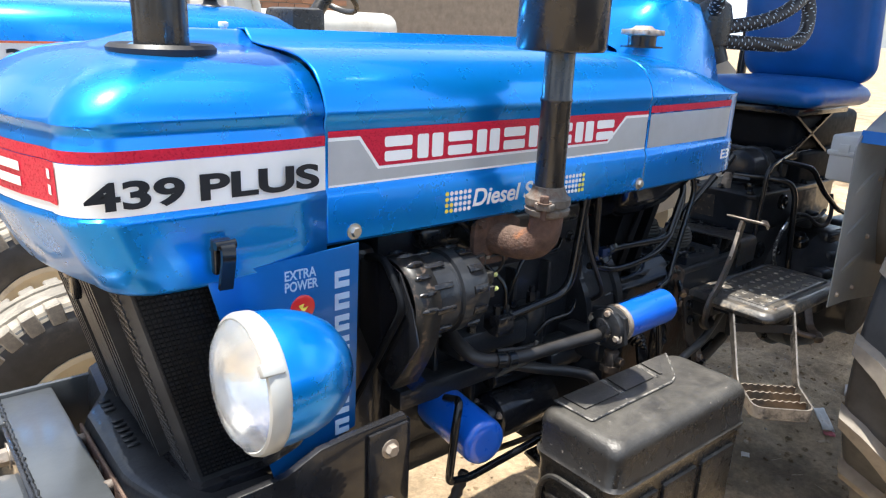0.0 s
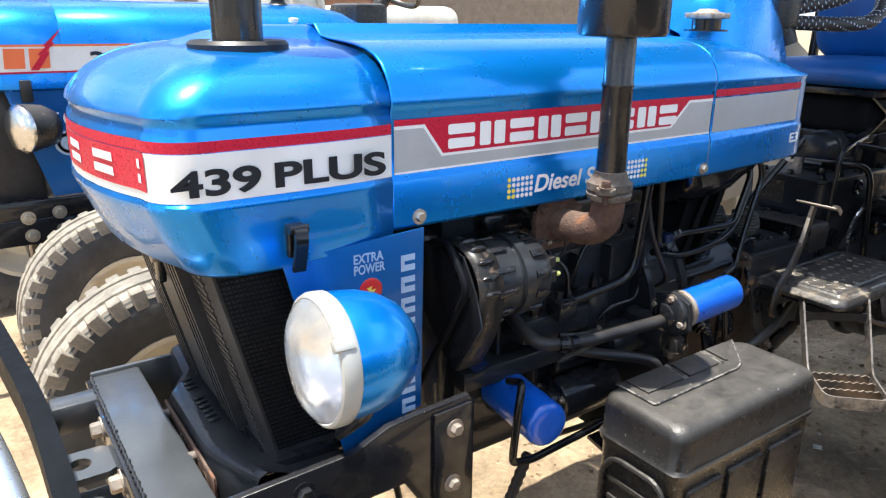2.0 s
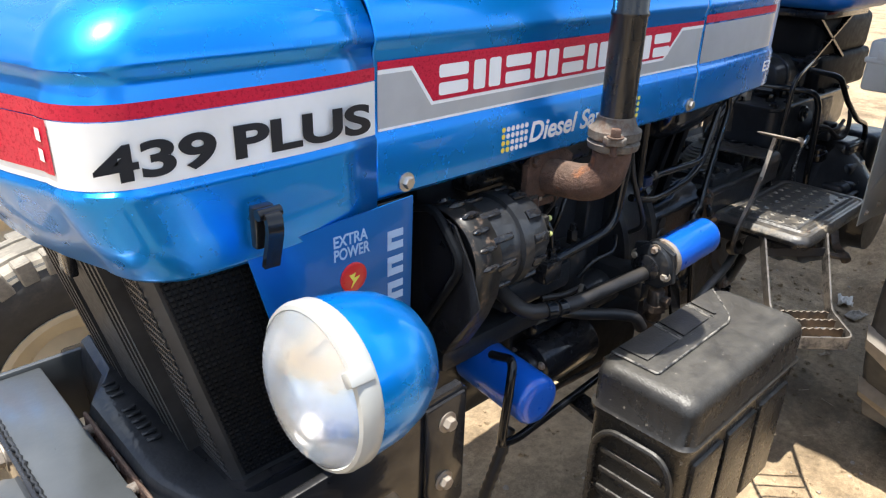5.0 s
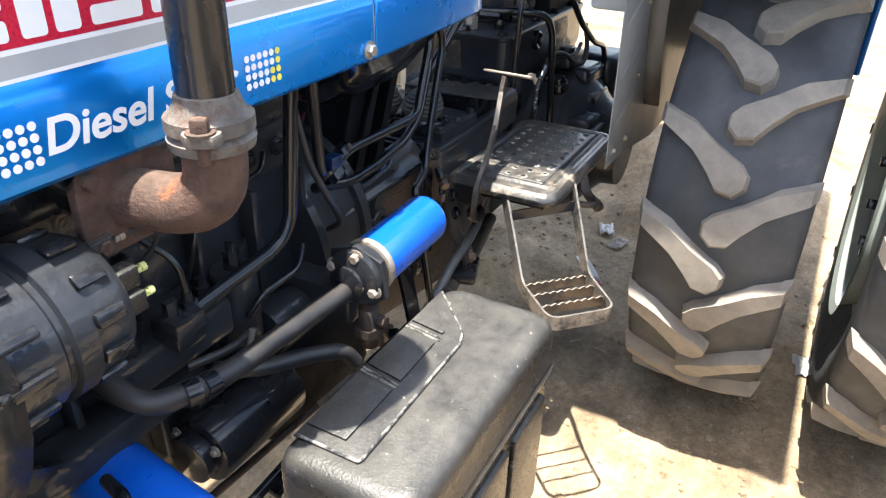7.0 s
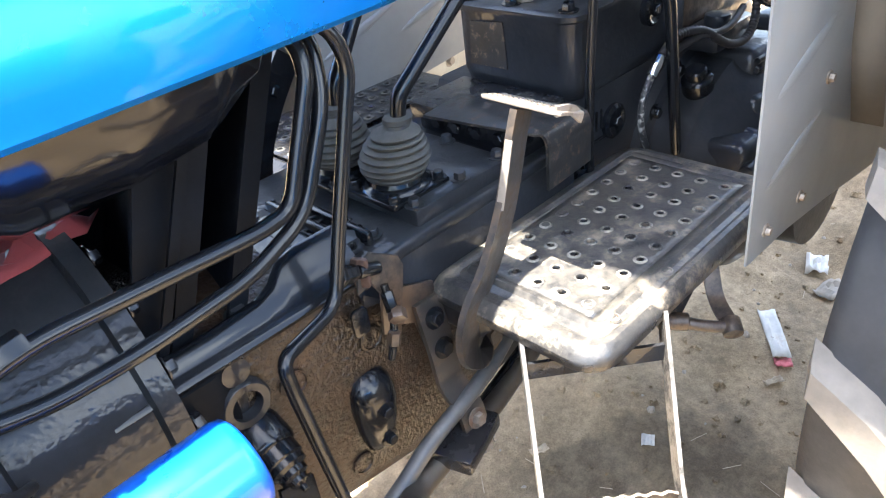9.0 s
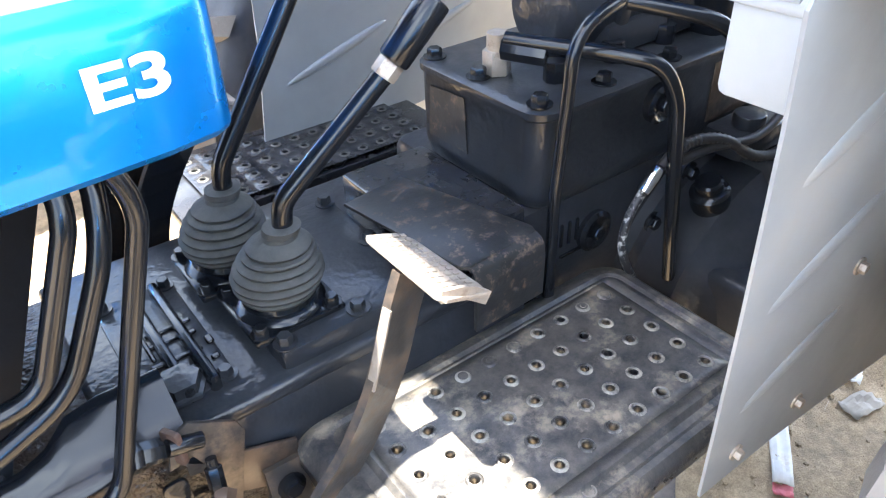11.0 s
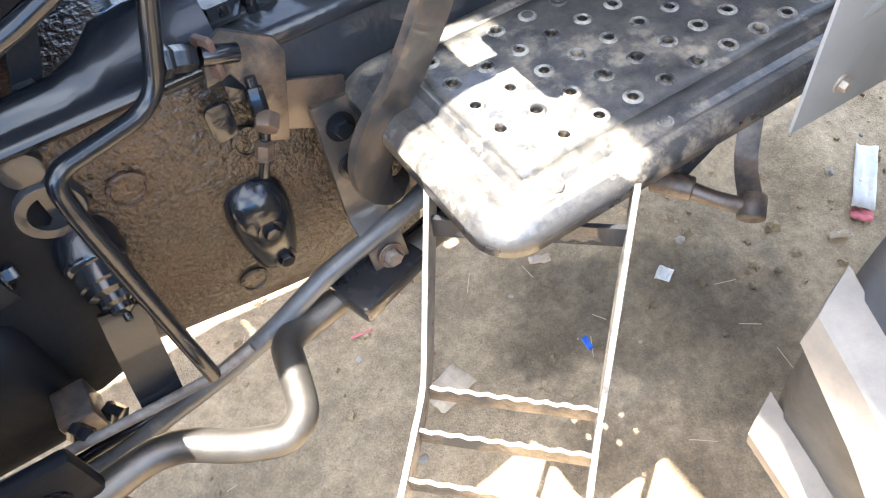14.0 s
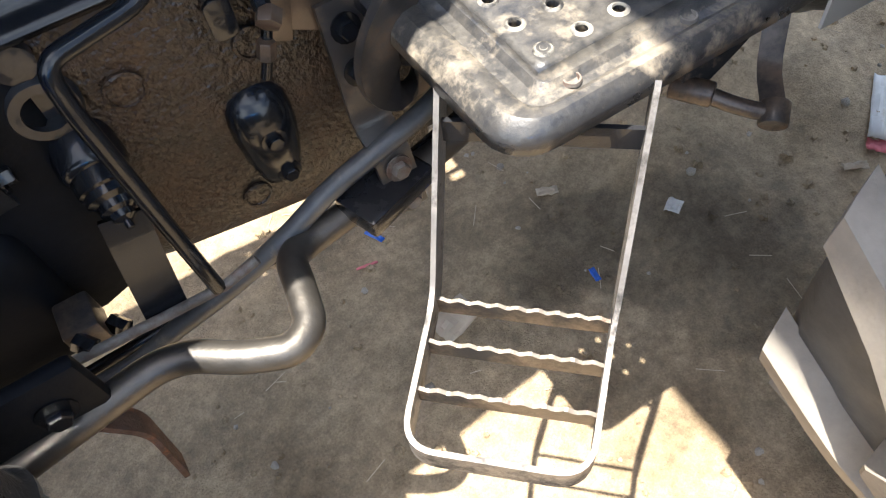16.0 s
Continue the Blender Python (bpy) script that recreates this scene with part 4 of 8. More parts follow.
for z in (0.738, 0.650):
    b = bmesh.new()
    ring = [2 * math.pi * k / 24 for k in range(24)]
    hole = [(-0.338 + 0.020 * math.cos(a), 1.122 + 0.020 * math.sin(a)) for a in ring]
    outer = []
    for a in ring:
        f_ = 1 / max(abs(math.cos(a)) / 0.040, abs(math.sin(a)) / 0.048)
        outer.append((min(-0.284, -0.330 + math.cos(a) * f_ * (1.2 if math.cos(a) > 0 else 1)), 1.120 + math.sin(a) * f_))
    vs_ = [[b.verts.new((x, y, zz)) for x, y in loop] for loop, zz in ((outer, z), (outer, z + 0.014), (hole, z + 0.014), (hole, z), (outer, z))]
    for a_, c_ in zip(vs_, vs_[1:]):
        for k in range(24):
            b.faces.new((a_[k], a_[(k + 1) % 24], c_[(k + 1) % 24], c_[k]))
    part("hitch_ear", b, carrier_grey, carrier, "black hitch ear with a pin hole", smooth=30)
b = bmesh.new()
strap(b, [(-0.400, 0.35, 0.765), (-0.376, 0.70, 0.765), (-0.375, 1.0, 0.765), (-0.380, 1.31, 0.765), (-0.425, 1.80, 0.765)], 0.085, 0.038, (0, 0, 1), bend=0.2)
guard = part("guard_bar", b, black_matte, tractor, "black bumper bar in front of the grille")
for y0_, y1_ in ((1.268, 1.325), (0.84, 0.90)):
    b = bmesh.new()
    box(b, (-0.362, y0_, 0.735), (-0.270, y1_, 0.799), 0.010)
    part("guard_bracket", b, carrier_grey, guard, "black bracket welded to the carrier")
b = bmesh.new()
tube(b, [(-0.43, 0.35, 0.77), (-0.438, 0.70, 0.77), (-0.445, 0.95, 0.77), (-0.476, 1.30, 0.77), (-0.54, 1.65, 0.77)], 0.030, 18, bend=0.2)
part("guard_tube", b, silver_tube, guard, "bright silver bumper tube")

SHIFT = Vector((0.012, 0.020, -0.030))
# ---- engine side ----
b = bmesh.new()
box(b, (0.33, 0.955, 0.66), (0.95, 1.30, 1.05), 0.02, 2)
block = part("engine_block", b, black_cast, tractor, "black painted diesel engine block")
b = bmesh.new()
box(b, (0.33, 0.935, 1.05), (0.93, 1.30, 1.20), 0.012, 2)
part("cylinder_head", b, black_cast, tractor)
b = bmesh.new()
box(b, (0.36, 0.98, 1.20), (0.90, 1.26, 1.26), 0.02, 2)
part("rocker_cover", b, black_paint, tractor)
b = bmesh.new()
box(b, (0.36, 1.00, 0.54), (0.92, 1.26, 0.66), 0.03, 3)
part("oil_sump", b, black_cast, tractor)
for i in range(3):
    x = 0.45 + 0.19 * i
    b = bmesh.new()
    cyl(b, (x, 0.957, 0.93), (x, 0.945, 0.93), 0.030, seg=20, edge=0.004)
    part("core_plug", b, black_cast, block)
for i in range(6):
    b = bmesh.new()
    x = 0.36 + 0.115 * i
    box(b, (x, 0.925, 0.70), (x + 0.014, 0.957, 1.04), 0.005)
    part("block_rib", b, black_cast, block)
for i in range(9):
    b = bmesh.new()
    bolt(b, (0.36 + 0.067 * i, 0.934, 1.09), (0, -1, 0), 0.010, 0.009)
    part("head_bolt", b, black_paint, block)
# timing cover and the fan shroud behind the side panel
b = bmesh.new()
box(b, (0.235, 0.93, 0.68), (0.33, 1.31, 1.16), 0.02)
cyl(b, (0.19, AX, 0.98), (0.235, AX, 0.98), 0.06)
part("timing_cover", b, black_cast, tractor)
b = bmesh.new()
lathe(b, [(0.25, 0), (0.262, 0.0), (0.262, 0.06), (0.25, 0.06), (0.25, 0)], Matrix.Translation((0.125, AX, 1.0)) @ frame_of((1, 0, 0)), 40, cap=False)
part("fan_shroud", b, black_plastic, tractor)
# fuel pump housing: lumps on the near side
b = bmesh.new()
box(b, (0.50, 0.865, 0.885), (0.70, 0.955, 0.945), 0.010)
cyl(b, (0.74, 0.90, 0.84), (0.74, 0.90, 0.96), 0.034, seg=18, edge=0.006)
cyl(b, (0.80, 0.915, 0.80), (0.92, 0.915, 0.80), 0.045, seg=18, edge=0.006)
box(b, (0.36, 0.89, 0.80), (0.66, 0.955, 0.85), 0.012)
pump = part("fuel_pump", b, black_cast, tractor, "black fuel pump with fittings")
for p, q in (((0.62, 0.86, 0.945), (0.62, 0.86, 0.985)), ((0.665, 0.885, 0.945), (0.665, 0.885, 0.975)), ((0.54, 0.88, 0.945), (0.54, 0.88, 0.968)), ((0.74, 0.90, 0.96), (0.74, 0.90, 0.99))):
    b = bmesh.new()
    cyl(b, p, q, 0.012, seg=6)
    cyl(b, q, Vector(q) + Vector((0, 0, 0.012)), 0.007, seg=10)
    part("pump_fitting", b, black_paint, pump)

# alternator
b = bmesh.new()
AM = Matrix.Translation((0.305, 0.836, 1.080)) @ frame_of((1, 0, 0))
lathe(b, [(0.070, 0.0), (0.078, 0.004), (0.080, 0.012), (0.080, 0.088), (0.076, 0.092), (0.076, 0.098), (0.083, 0.100), (0.083, 0.122), (0.077, 0.124), (0.077, 0.160), (0.070, 0.172), (0.04, 0.176), (0, 0.176)], AM, 40)
alt = part("alternator", b, black_cast, tractor, "black alternator with belt guard")
for k in range(11):
    a = radians(100 + 24 * k)
    b = bmesh.new()
    box(b, (-0.006, 0.079, 0.030), (0.006, 0.087, 0.075), 0.003, m=AM @ pose(0, 0, 0, 0, 0, 30 * k))
    part("cooling_fin", b, black_paint, alt)
for k in range(12):
    b = bmesh.new()
    box(b, (-0.008, 0.076, 0.125), (0.008, 0.084, 0.158), 0.003, m=AM @ pose(0, 0, 0, 0, 0, 30 * k + 15))
    part("rear_fin", b, black_paint, alt)
b = bmesh.new()
GC, GZ, GRAD = 0.836, 1.080, 0.086
rows_ = []
for x in (0.288, 0.345):
    pts = [(GC + GRAD * math.cos(radians(a)), GZ + GRAD * math.sin(radians(a))) for a in range(60, 196, 9)]
    pts += [(GC - 0.080, 1.030), (GC - 0.062, 0.985), (GC - 0.040, 0.945), (GC - 0.020, 0.912)]
    rows_.append([Vector((x, y, z)) for y, z in pts])
grid_skin(b, rows_)
g = part("belt_guard", b, worn_black, alt, "black bent sheet belt guard")
g.modifiers.new("thickness", "SOLIDIFY").thickness = 0.003
for k in range(6):
    a = radians(75 + 20 * k)
    b = bmesh.new()
    c = Vector((0.318, GC + (GRAD + 0.002) * math.cos(a), GZ + (GRAD + 0.002) * math.sin(a)))
    m = Matrix.Translation(c) @ frame_of((0, math.cos(a), math.sin(a)), (1, 0, 0))
    lathe(b, [(0.0, 0.006), (0.004, 0.005), (0.006, 0.0)], m @ Matrix.Diagonal((1.0, 3.2, 1, 1)), 12)
    part("guard_louvre", b, black_paint, alt)
b = bmesh.new()
plate(b, [(0.74, 1.03), (0.76, 1.09), (0.80, 1.15), (0.86, 1.168), (0.93, 1.14), (0.93, 1.0), (0.86, 0.93), (0.82, 0.915), (0.78, 0.97)], 0.004,
      Matrix.Translation((0.286, 0, 0)) @ Matrix(((0, 0, 1, 0), (1, 0, 0, 0), (0, 1, 0, 0), (0, 0, 0, 1))), 0.001)
part("guard_face", b, black_paint, alt)
b = bmesh.new()
tube(b, [(0.27, 0.88, 1.16), (0.272, 0.83, 1.175), (0.272, 0.765, 1.10), (0.272, 0.82, 1.01), (0.272, 0.95, 0.80), (0.272, 1.10, 0.70)], 0.007, 8)
part("fan_belt", b, black_matte, alt)
for i, (y, z) in enumerate(((0.805, 1.100), (0.80, 1.072), (0.83, 1.13))):
    b = bmesh.new()
    box(b, (0.480, y - 0.012, z - 0.012), (0.512, y + 0.012, z + 0.012), 0.003)
    part("terminal_block", b, black_plastic, alt)
    b = bmesh.new()
    box(b, (0.505, y - 0.004, z - 0.0035), (0.522, y + 0.004, z + 0.0035), 0.0015)
    cyl(b, (0.522, y, z), (0.528, y, z), 0.005, seg=8)
    part("plug_terminal", b, plug_yellow if i < 2 else steel_worn, alt, "pale yellow plug terminal" if i < 2 else "")
b = bmesh.new()
tube(b, [(0.53, 0.83, 1.13), (0.56, 0.82, 1.135), (0.575, 0.835, 1.10), (0.55, 0.86, 1.06)], 0.003, 8)
tube(b, [(0.50, 0.84, 1.155), (0.545, 0.825, 1.165), (0.56, 0.84, 1.14), (0.52, 0.86, 1.12)], 0.004, 8)
part("alternator_wire", b, black_rubber, alt)
b = bmesh.new()
strap(b, [(0.32, 0.86, 0.97), (0.36, 0.86, 0.90), (0.42, 0.90, 0.84)], 0.035, 0.008, (1, 0, 0.3))
part("alternator_bracket", b, black_paint, alt)

# oil filler pipe, hoses and lines
def line_part(name, pts, r, mat, label="", bend=0.035, seg=14, parent=None):
    b_ = bmesh.new()
    tube(b_, pts, r, seg, bend=bend)
    return part(name, b_, mat, parent or tractor, label)


line_part("steel_line", [(0.845, 0.850, 1.235), (0.838, 0.850, 1.19), (0.810, 0.847, 0.993), (0.622, 0.860, 0.966), (0.60, 0.862, 0.962)], 0.0108, black_smooth, "thick black bent steel pipe", 0.05)
b = bmesh.new()
box(b, (0.575, 0.835, 0.935), (0.625, 0.885, 0.980), 0.006)
cyl(b, (0.592, 0.860, 0.98), (0.592, 0.860, 1.0), 0.010, seg=6)
part("pipe_clamp", b, black_paint, tractor)
coolant = line_part("coolant_hose", [(0.500, 0.93, 0.955), (0.497, 0.875, 0.930), (0.510, 0.825, 0.905), (0.60, 0.795, 0.900), (0.72, 0.793, 0.897), (0.878, 0.785, 0.892)], 0.0152, black_rubber, "black rubber coolant hose", 0.06)
for p0, p1 in (((0.548, 0.808, 0.903), (0.566, 0.802, 0.902)), ((0.572, 0.800, 0.902), (0.590, 0.797, 0.901))):
    b = bmesh.new()
    cyl(b, p0, p1, 0.0168, seg=16)
    part("hose_clip", b, black_smooth, coolant)
line_part("fuel_hose", [(0.66, 0.88, 0.835), (0.70, 0.83, 0.832), (0.78, 0.80, 0.815), (0.83, 0.775, 0.80), (0.845, 0.765, 0.77)], 0.013, black_rubber, "dusty rubber hose", 0.05)
line_part("fuel_hose", [(0.46, 0.90, 1.22), (0.50, 0.87, 1.19), (0.53, 0.862, 1.15), (0.55, 0.90, 1.12)], 0.006, black_rubber)
line_part("injector_line", [(0.66, 0.90, 0.985), (0.67, 0.885, 1.05), (0.70, 0.90, 1.075), (0.83, 0.91, 1.075), (0.86, 0.93, 1.09)], 0.0045, black_smooth, "thin black injector line", 0.03)
line_part("injector_line", [(0.62, 0.86, 0.99), (0.622, 0.868, 1.04), (0.60, 0.90, 1.07), (0.58, 0.93, 1.10)], 0.0045, black_smooth, "", 0.03)
line_part("injector_line", [(0.72, 0.86, 0.90), (0.74, 0.845, 0.935), (0.82, 0.845, 0.935), (0.86, 0.87, 0.95)], 0.0055, black_smooth, "", 0.02)
line_part("injector_line", [(0.60, 0.86, 0.89), (0.66, 0.845, 0.885), (0.72, 0.85, 0.88)], 0.006, black_rubber, "", 0.02)
sleeve = line_part("sleeved_wire", [(0.86, 0.87, 1.20), (0.875, 0.855, 1.08), (0.915, 0.845, 1.00), (0.955, 0.86, 0.95), (0.97, 0.90, 0.92)], 0.0055, black_rubber, "black wire sleeve", 0.05)
line_part("sleeved_wire", [(0.64, 0.90, 0.80), (0.68, 0.83, 0.86), (0.70, 0.835, 0.90)], 0.005, rope_fibre, "", 0.03)

# upper filter on its head
b = bmesh.new()
FA, FB = Vector((0.915, 0.786, 0.906)), Vector((1.115, 0.786, 0.913))
FM = Matrix.Translation(FA) @ frame_of(FB - FA)
L_ = (FB - FA).length
lathe(b, [(0.040, 0.012), (0.0445, 0.014), (0.0445, L_ - 0.014), (0.042, L_ - 0.006), (0.036, L_ - 0.002), (0.020, L_ - 0.001), (0, L_ - 0.003)], FM, 40)
filt = part("oil_filter", b, filter_blue, tractor, "shiny blue spin-on filter canister")
b = bmesh.new()
lathe(b, [(0.040, 0.0), (0.0465, 0.002), (0.0475, 0.008), (0.0465, 0.014), (0.0445, 0.0155)], FM, 40)
part("filter_rim", b, steel_worn, filt, "pale metal crimped rim")
b = bmesh.new()
lathe(b, [(0.030, -0.045), (0.046, -0.038), (0.048, -0.012), (0.044, -0.002), (0.040, 0.0)], FM, 28)
plate(b, [(-0.052, -0.03), (-0.02, -0.055), (0.03, -0.055), (0.055, -0.02), (0.05, 0.035), (0.0, 0.052), (-0.045, 0.035)], 0.014, FM @ pose(0, 0, -0.026), 0.003)
head = part("filter_head", b, black_cast, tractor, "black cast filter head")
for a in (20, 100, 200, 290):
    b = bmesh.new()
    p = FM @ Vector((0.040 * math.cos(radians(a)), 0.040 * math.sin(radians(a)), -0.034))
    bolt(b, p, FA - FB, 0.008, 0.010)
    part("head_bolt", b, steel_worn, head)
b = bmesh.new()
lathe(b, [(0.017, 0), (0.030, 0.004), (0.030, 0.010), (0.022, 0.014), (0.020, 0.03)], FM @ pose(0, 0, -0.062), 18)
part("hose_flange", b, black_paint, head)
b = bmesh.new()
box(b, (0.885, 0.80, 0.80), (0.955, 0.94, 0.865), 0.012)
part("head_bracket", b, black_cast, head)
b = bmesh.new()
cyl(b, (0.892, 0.768, 0.775), (0.892, 0.768, 0.850), 0.018, seg=14, edge=0.004)
cyl(b, (0.892, 0.768, 0.800), (0.892, 0.768, 0.816), 0.027, seg=6)
cyl(b, (0.892, 0.768, 0.830), (0.892, 0.735, 0.830), 0.010, seg=6)
part("oil_pressure_switch", b, worn_brown, tractor, "grimy brass pressure switch")

SHIFT = Vector((0.010, 0.010, -0.018))
# lower filter, its guard hoop, the starter
b = bmesh.new()
LA, LB = Vector((0.500, 0.950, 0.750)), Vector((0.478, 0.758, 0.748))
LMx = Matrix.Translation(LA) @ frame_of(LB - LA)
L_ = (LB - LA).length
lathe(b, [(0.044, 0.0), (0.050, 0.004), (0.050, L_ - 0.014), (0.047, L_ - 0.005), (0.040, L_), (0.025, L_ + 0.001), (0, L_ - 0.002)], LMx, 40)
part("fuel_filter", b, filter_blue, tractor, "blue spin-on filter under the pump")
b = bmesh.new()
cyl(b, (0.625, 0.905, 0.690), (0.81, 0.905, 0.690), 0.056, seg=28, edge=0.006)
cyl(b, (0.64, 0.93, 0.775), (0.78, 0.93, 0.775), 0.028, seg=18, edge=0.004)
cyl(b, (0.60, 0.905, 0.690), (0.625, 0.905, 0.690), 0.040, seg=24, edge=0.004)
st = part("starter_motor", b, black_paint, tractor, "black starter motor")
for a in (30, 150, 270):
    b = bmesh.new()
    bolt(b, (0.622, 0.905 + 0.044 * math.cos(radians(a)), 0.690 + 0.044 * math.sin(radians(a))), (-1, 0, 0), 0.006, 0.006)
    part("starter_bolt", b, steel_worn, st)
line_part("guard_hoop", [(0.452, 0.86, 0.815), (0.424, 0.785, 0.853), (0.408, 0.775, 0.81), (0.402, 0.780, 0.69), (0.412, 0.790, 0.668), (0.46, 0.790, 0.656), (0.67, 0.790, 0.672), (0.90, 0.80, 0.680)], 0.0085, black_smooth, "bent black round bar", 0.028)
line_part("drag_link", [(0.62, 0.895, 0.602), (0.95, 0.895, 0.578)], 0.007, worn_brown, "thin brown steering drag link", 0)
line_part("drain_rod", [(0.150, 0.84, 0.73), (0.160, 0.84, 0.68), (0.172, 0.84, 0.615), (0.195, 0.84, 0.50)], 0.007, black_smooth, "thin black hanging rod", 0.02)
b = bmesh.new()
pts = [(0.500 - 0.0042 * k, 0.84, 0.63 - 0.0088 * k) for k in range(35)]
tube(b, pts, 0.015, 12, bend=0, radii=[0.0140 if k % 2 else 0.0112 for k in range(35)])
part("breather_hose", b, black_rubber, tractor, "ribbed black breather hose")

SHIFT = Vector((0.012, 0.0, -0.010))
# ---- clutch housing, gearbox, rear housing ----
b = bmesh.new()
lathe(b, [(0.19, 0.0), (0.215, 0.004), (0.215, 0.022), (0.200, 0.026), (0.192, 0.05), (0.188, 0.10), (0.186, 0.15), (0.196, 0.154), (0.196, 0.176), (0.17, 0.18)], Matrix.Translation((0.935, AX, 0.83)) @ frame_of((1, 0, 0)), 56)
bell = part("clutch_housing", b, black_cast, tractor, "black textured clutch housing")
for k in range(7):
    a = radians(110 + 22 * k)
    b = bmesh.new()
    bolt(b, (1.113, AX + 0.182 * math.cos(a), 0.83 + 0.182 * math.sin(a)), (1, 0, 0), 0.010, 0.010)
    part("flange_bolt", b, black_paint, bell)
b = bmesh.new()
rows_ = []
for x, out in ((1.168, 0.0), (1.19, 0.004), (1.30, 0.006), (1.52, 0.006)):
    y = 0.962 - out
    lift = 0.055 - 0.16 * max(0.0, x - 1.16)
    half = [(y + 0.040, 0.495 + lift), (y + 0.010, 0.515 + lift), (y, 0.56 + 0.5 * lift), (y - 0.002, 0.74), (y + 0.002, 0.84), (y + 0.006, 0.868)]
    rows_.append([Vector((x, yy, zz)) for yy, zz in half] + [Vector((x, 2 * AX - yy, zz)) for yy, zz in reversed(half)])
vs = grid_skin(b, rows_, close=True)
b.faces.new(vs[-1])
b.faces.new(vs[0])
gear = part("gearbox_housing", b, casting_oily, tractor, "oily brown gearbox casting", smooth=35)
b = bmesh.new()
box(b, (1.50, 0.985, 0.52), (1.83, 1.255, 0.875), 0.014)
part("rear_gear_casting", b, black_cast, tractor, "black gearbox rear casting")
b = bmesh.new()
box(b, (1.30, 0.955, 0.862), (1.80, 1.285, 0.884), 0.008, 3)
gearbox_top = part("gearbox_top", b, black_cast, tractor, "black gearbox top casting")
b = bmesh.new()
rows_ = [[Vector((x, y, z)) for y, z in ((0.975, low - 0.012), (0.951, low - 0.004), (0.946, low + 0.006), (0.949, 0.835), (0.957, 0.866), (1.0, 0.868))]
         for x, low in ((1.352, 0.852), (1.380, 0.828), (1.405, 0.792), (1.425, 0.772), (1.48, 0.768), (1.78, 0.745))]
grid_skin(b, rows_)
part("casting_apron", b, black_cast, gearbox_top, "black painted upper side of the gearbox", smooth=50)
b = bmesh.new()
rows_ = []
for x, y, low in ((0.985, 0.985, 0.52), (1.03, 0.958, 0.525), (1.10, 0.946, 0.535), (1.150, 0.944, 0.555), (1.168, 0.950, 0.575), (1.176, 0.966, 0.590)):
    half = [(y + 0.05, low), (y + 0.012, low + 0.016), (y, low + 0.06), (y, 0.73), (y + 0.003, 0.80), (y + 0.004, 0.870), (y + 0.020, 0.884)]
    rows_.append([Vector((x, yy, zz)) for yy, zz in half] + [Vector((x, 2 * AX - yy, zz)) for yy, zz in reversed(half)])
vs = grid_skin(b, rows_, close=True)
b.faces.new(vs[0])
b.faces.new(vs[-1])
part("clutch_casting", b, black_matte, tractor, "black casting between the clutch and the gearbox", smooth=45)
SHIFT = Vector((0.042, -0.010, -0.004))
b = bmesh.new()
box(b, (0.76, 0.93, 0.525), (1.060, 1.29, 0.72), 0.03, 3)
part("flywheel_housing", b, black_matte, tractor, "black flywheel housing")
# selector cover with raised marks
b = bmesh.new()
SHIFT = Vector((0.070, -0.006, -0.013))
box(b, (1.284, 0.999, 0.868), (1.374, 1.200, 0.890), 0.004)
cover = part("selector_cover", b, black_cast, tractor, "black selector cover with raised bars")
for x0, y0, x1, y1 in ((1.276, 1.108, 1.296, 1.115), (1.302, 1.108, 1.334, 1.115), (1.340, 1.108, 1.352, 1.115), (1.296, 1.068, 1.301, 1.124), (1.300, 1.088, 1.330, 1.095), (1.336, 1.086, 1.350, 1.093), (1.274, 1.056, 1.288, 1.063),
                       (1.292, 1.056, 1.332, 1.063), (1.337, 1.056, 1.346, 1.063), (1.352, 1.060, 1.360, 1.074), (1.270, 1.028, 1.284, 1.035), (1.288, 1.030, 1.308, 1.037), (1.313, 1.032, 1.342, 1.039), (1.347, 1.034, 1.356, 1.041)):
    b = bmesh.new()
    box(b, (x0 + 0.014, y0, 0.8895), (x1 + 0.014, y1, 0.8935), 0.0015, 1)
    part("raised_mark", b, black_smooth, cover)
b = bmesh.new()
lathe(b, [(0.026, 0), (0.026, 0.004), (0.021, 0.005), (0.021, 0.017), (0, 0.018)], Matrix.Translation((1.321, 1.014, 0.890)), 6)
part("filler_plug", b, black_cast, cover)
for x, y in ((1.293, 1.010), (1.364, 1.006), (1.293, 1.190), (1.364, 1.190), (1.330, 1.190)):
    b = bmesh.new()
    bolt(b, (x, y, 0.890), (0, 0, 1), 0.0075, 0.009)
    part("cover_bolt", b, black_cast, cover)
for x in (1.376, 1.402):
    b = bmesh.new()
    box(b, (x, 0.988, 0.868), (x + 0.012, 1.180, 0.903), 0.005)
    part("cover_ridge", b, black_smooth, gear)
b = bmesh.new()
box(b, (1.414, 0.975, 0.870), (1.600, 1.215, 0.910), 0.006)
tower = part("lever_cover", b, black_cast, tractor, "black lever cover plate with bolts")
for x, y in ((1.424, 0.988), (1.424, 1.07), (1.424, 1.20), (1.510, 0.988), (1.588, 0.990), (1.588, 1.09), (1.588, 1.20)):
    b = bmesh.new()
    bolt(b, (x, y, 0.910), (0, 0, 1), 0.0085, 0.010)
    part("cover_bolt", b, black_cast, tower)


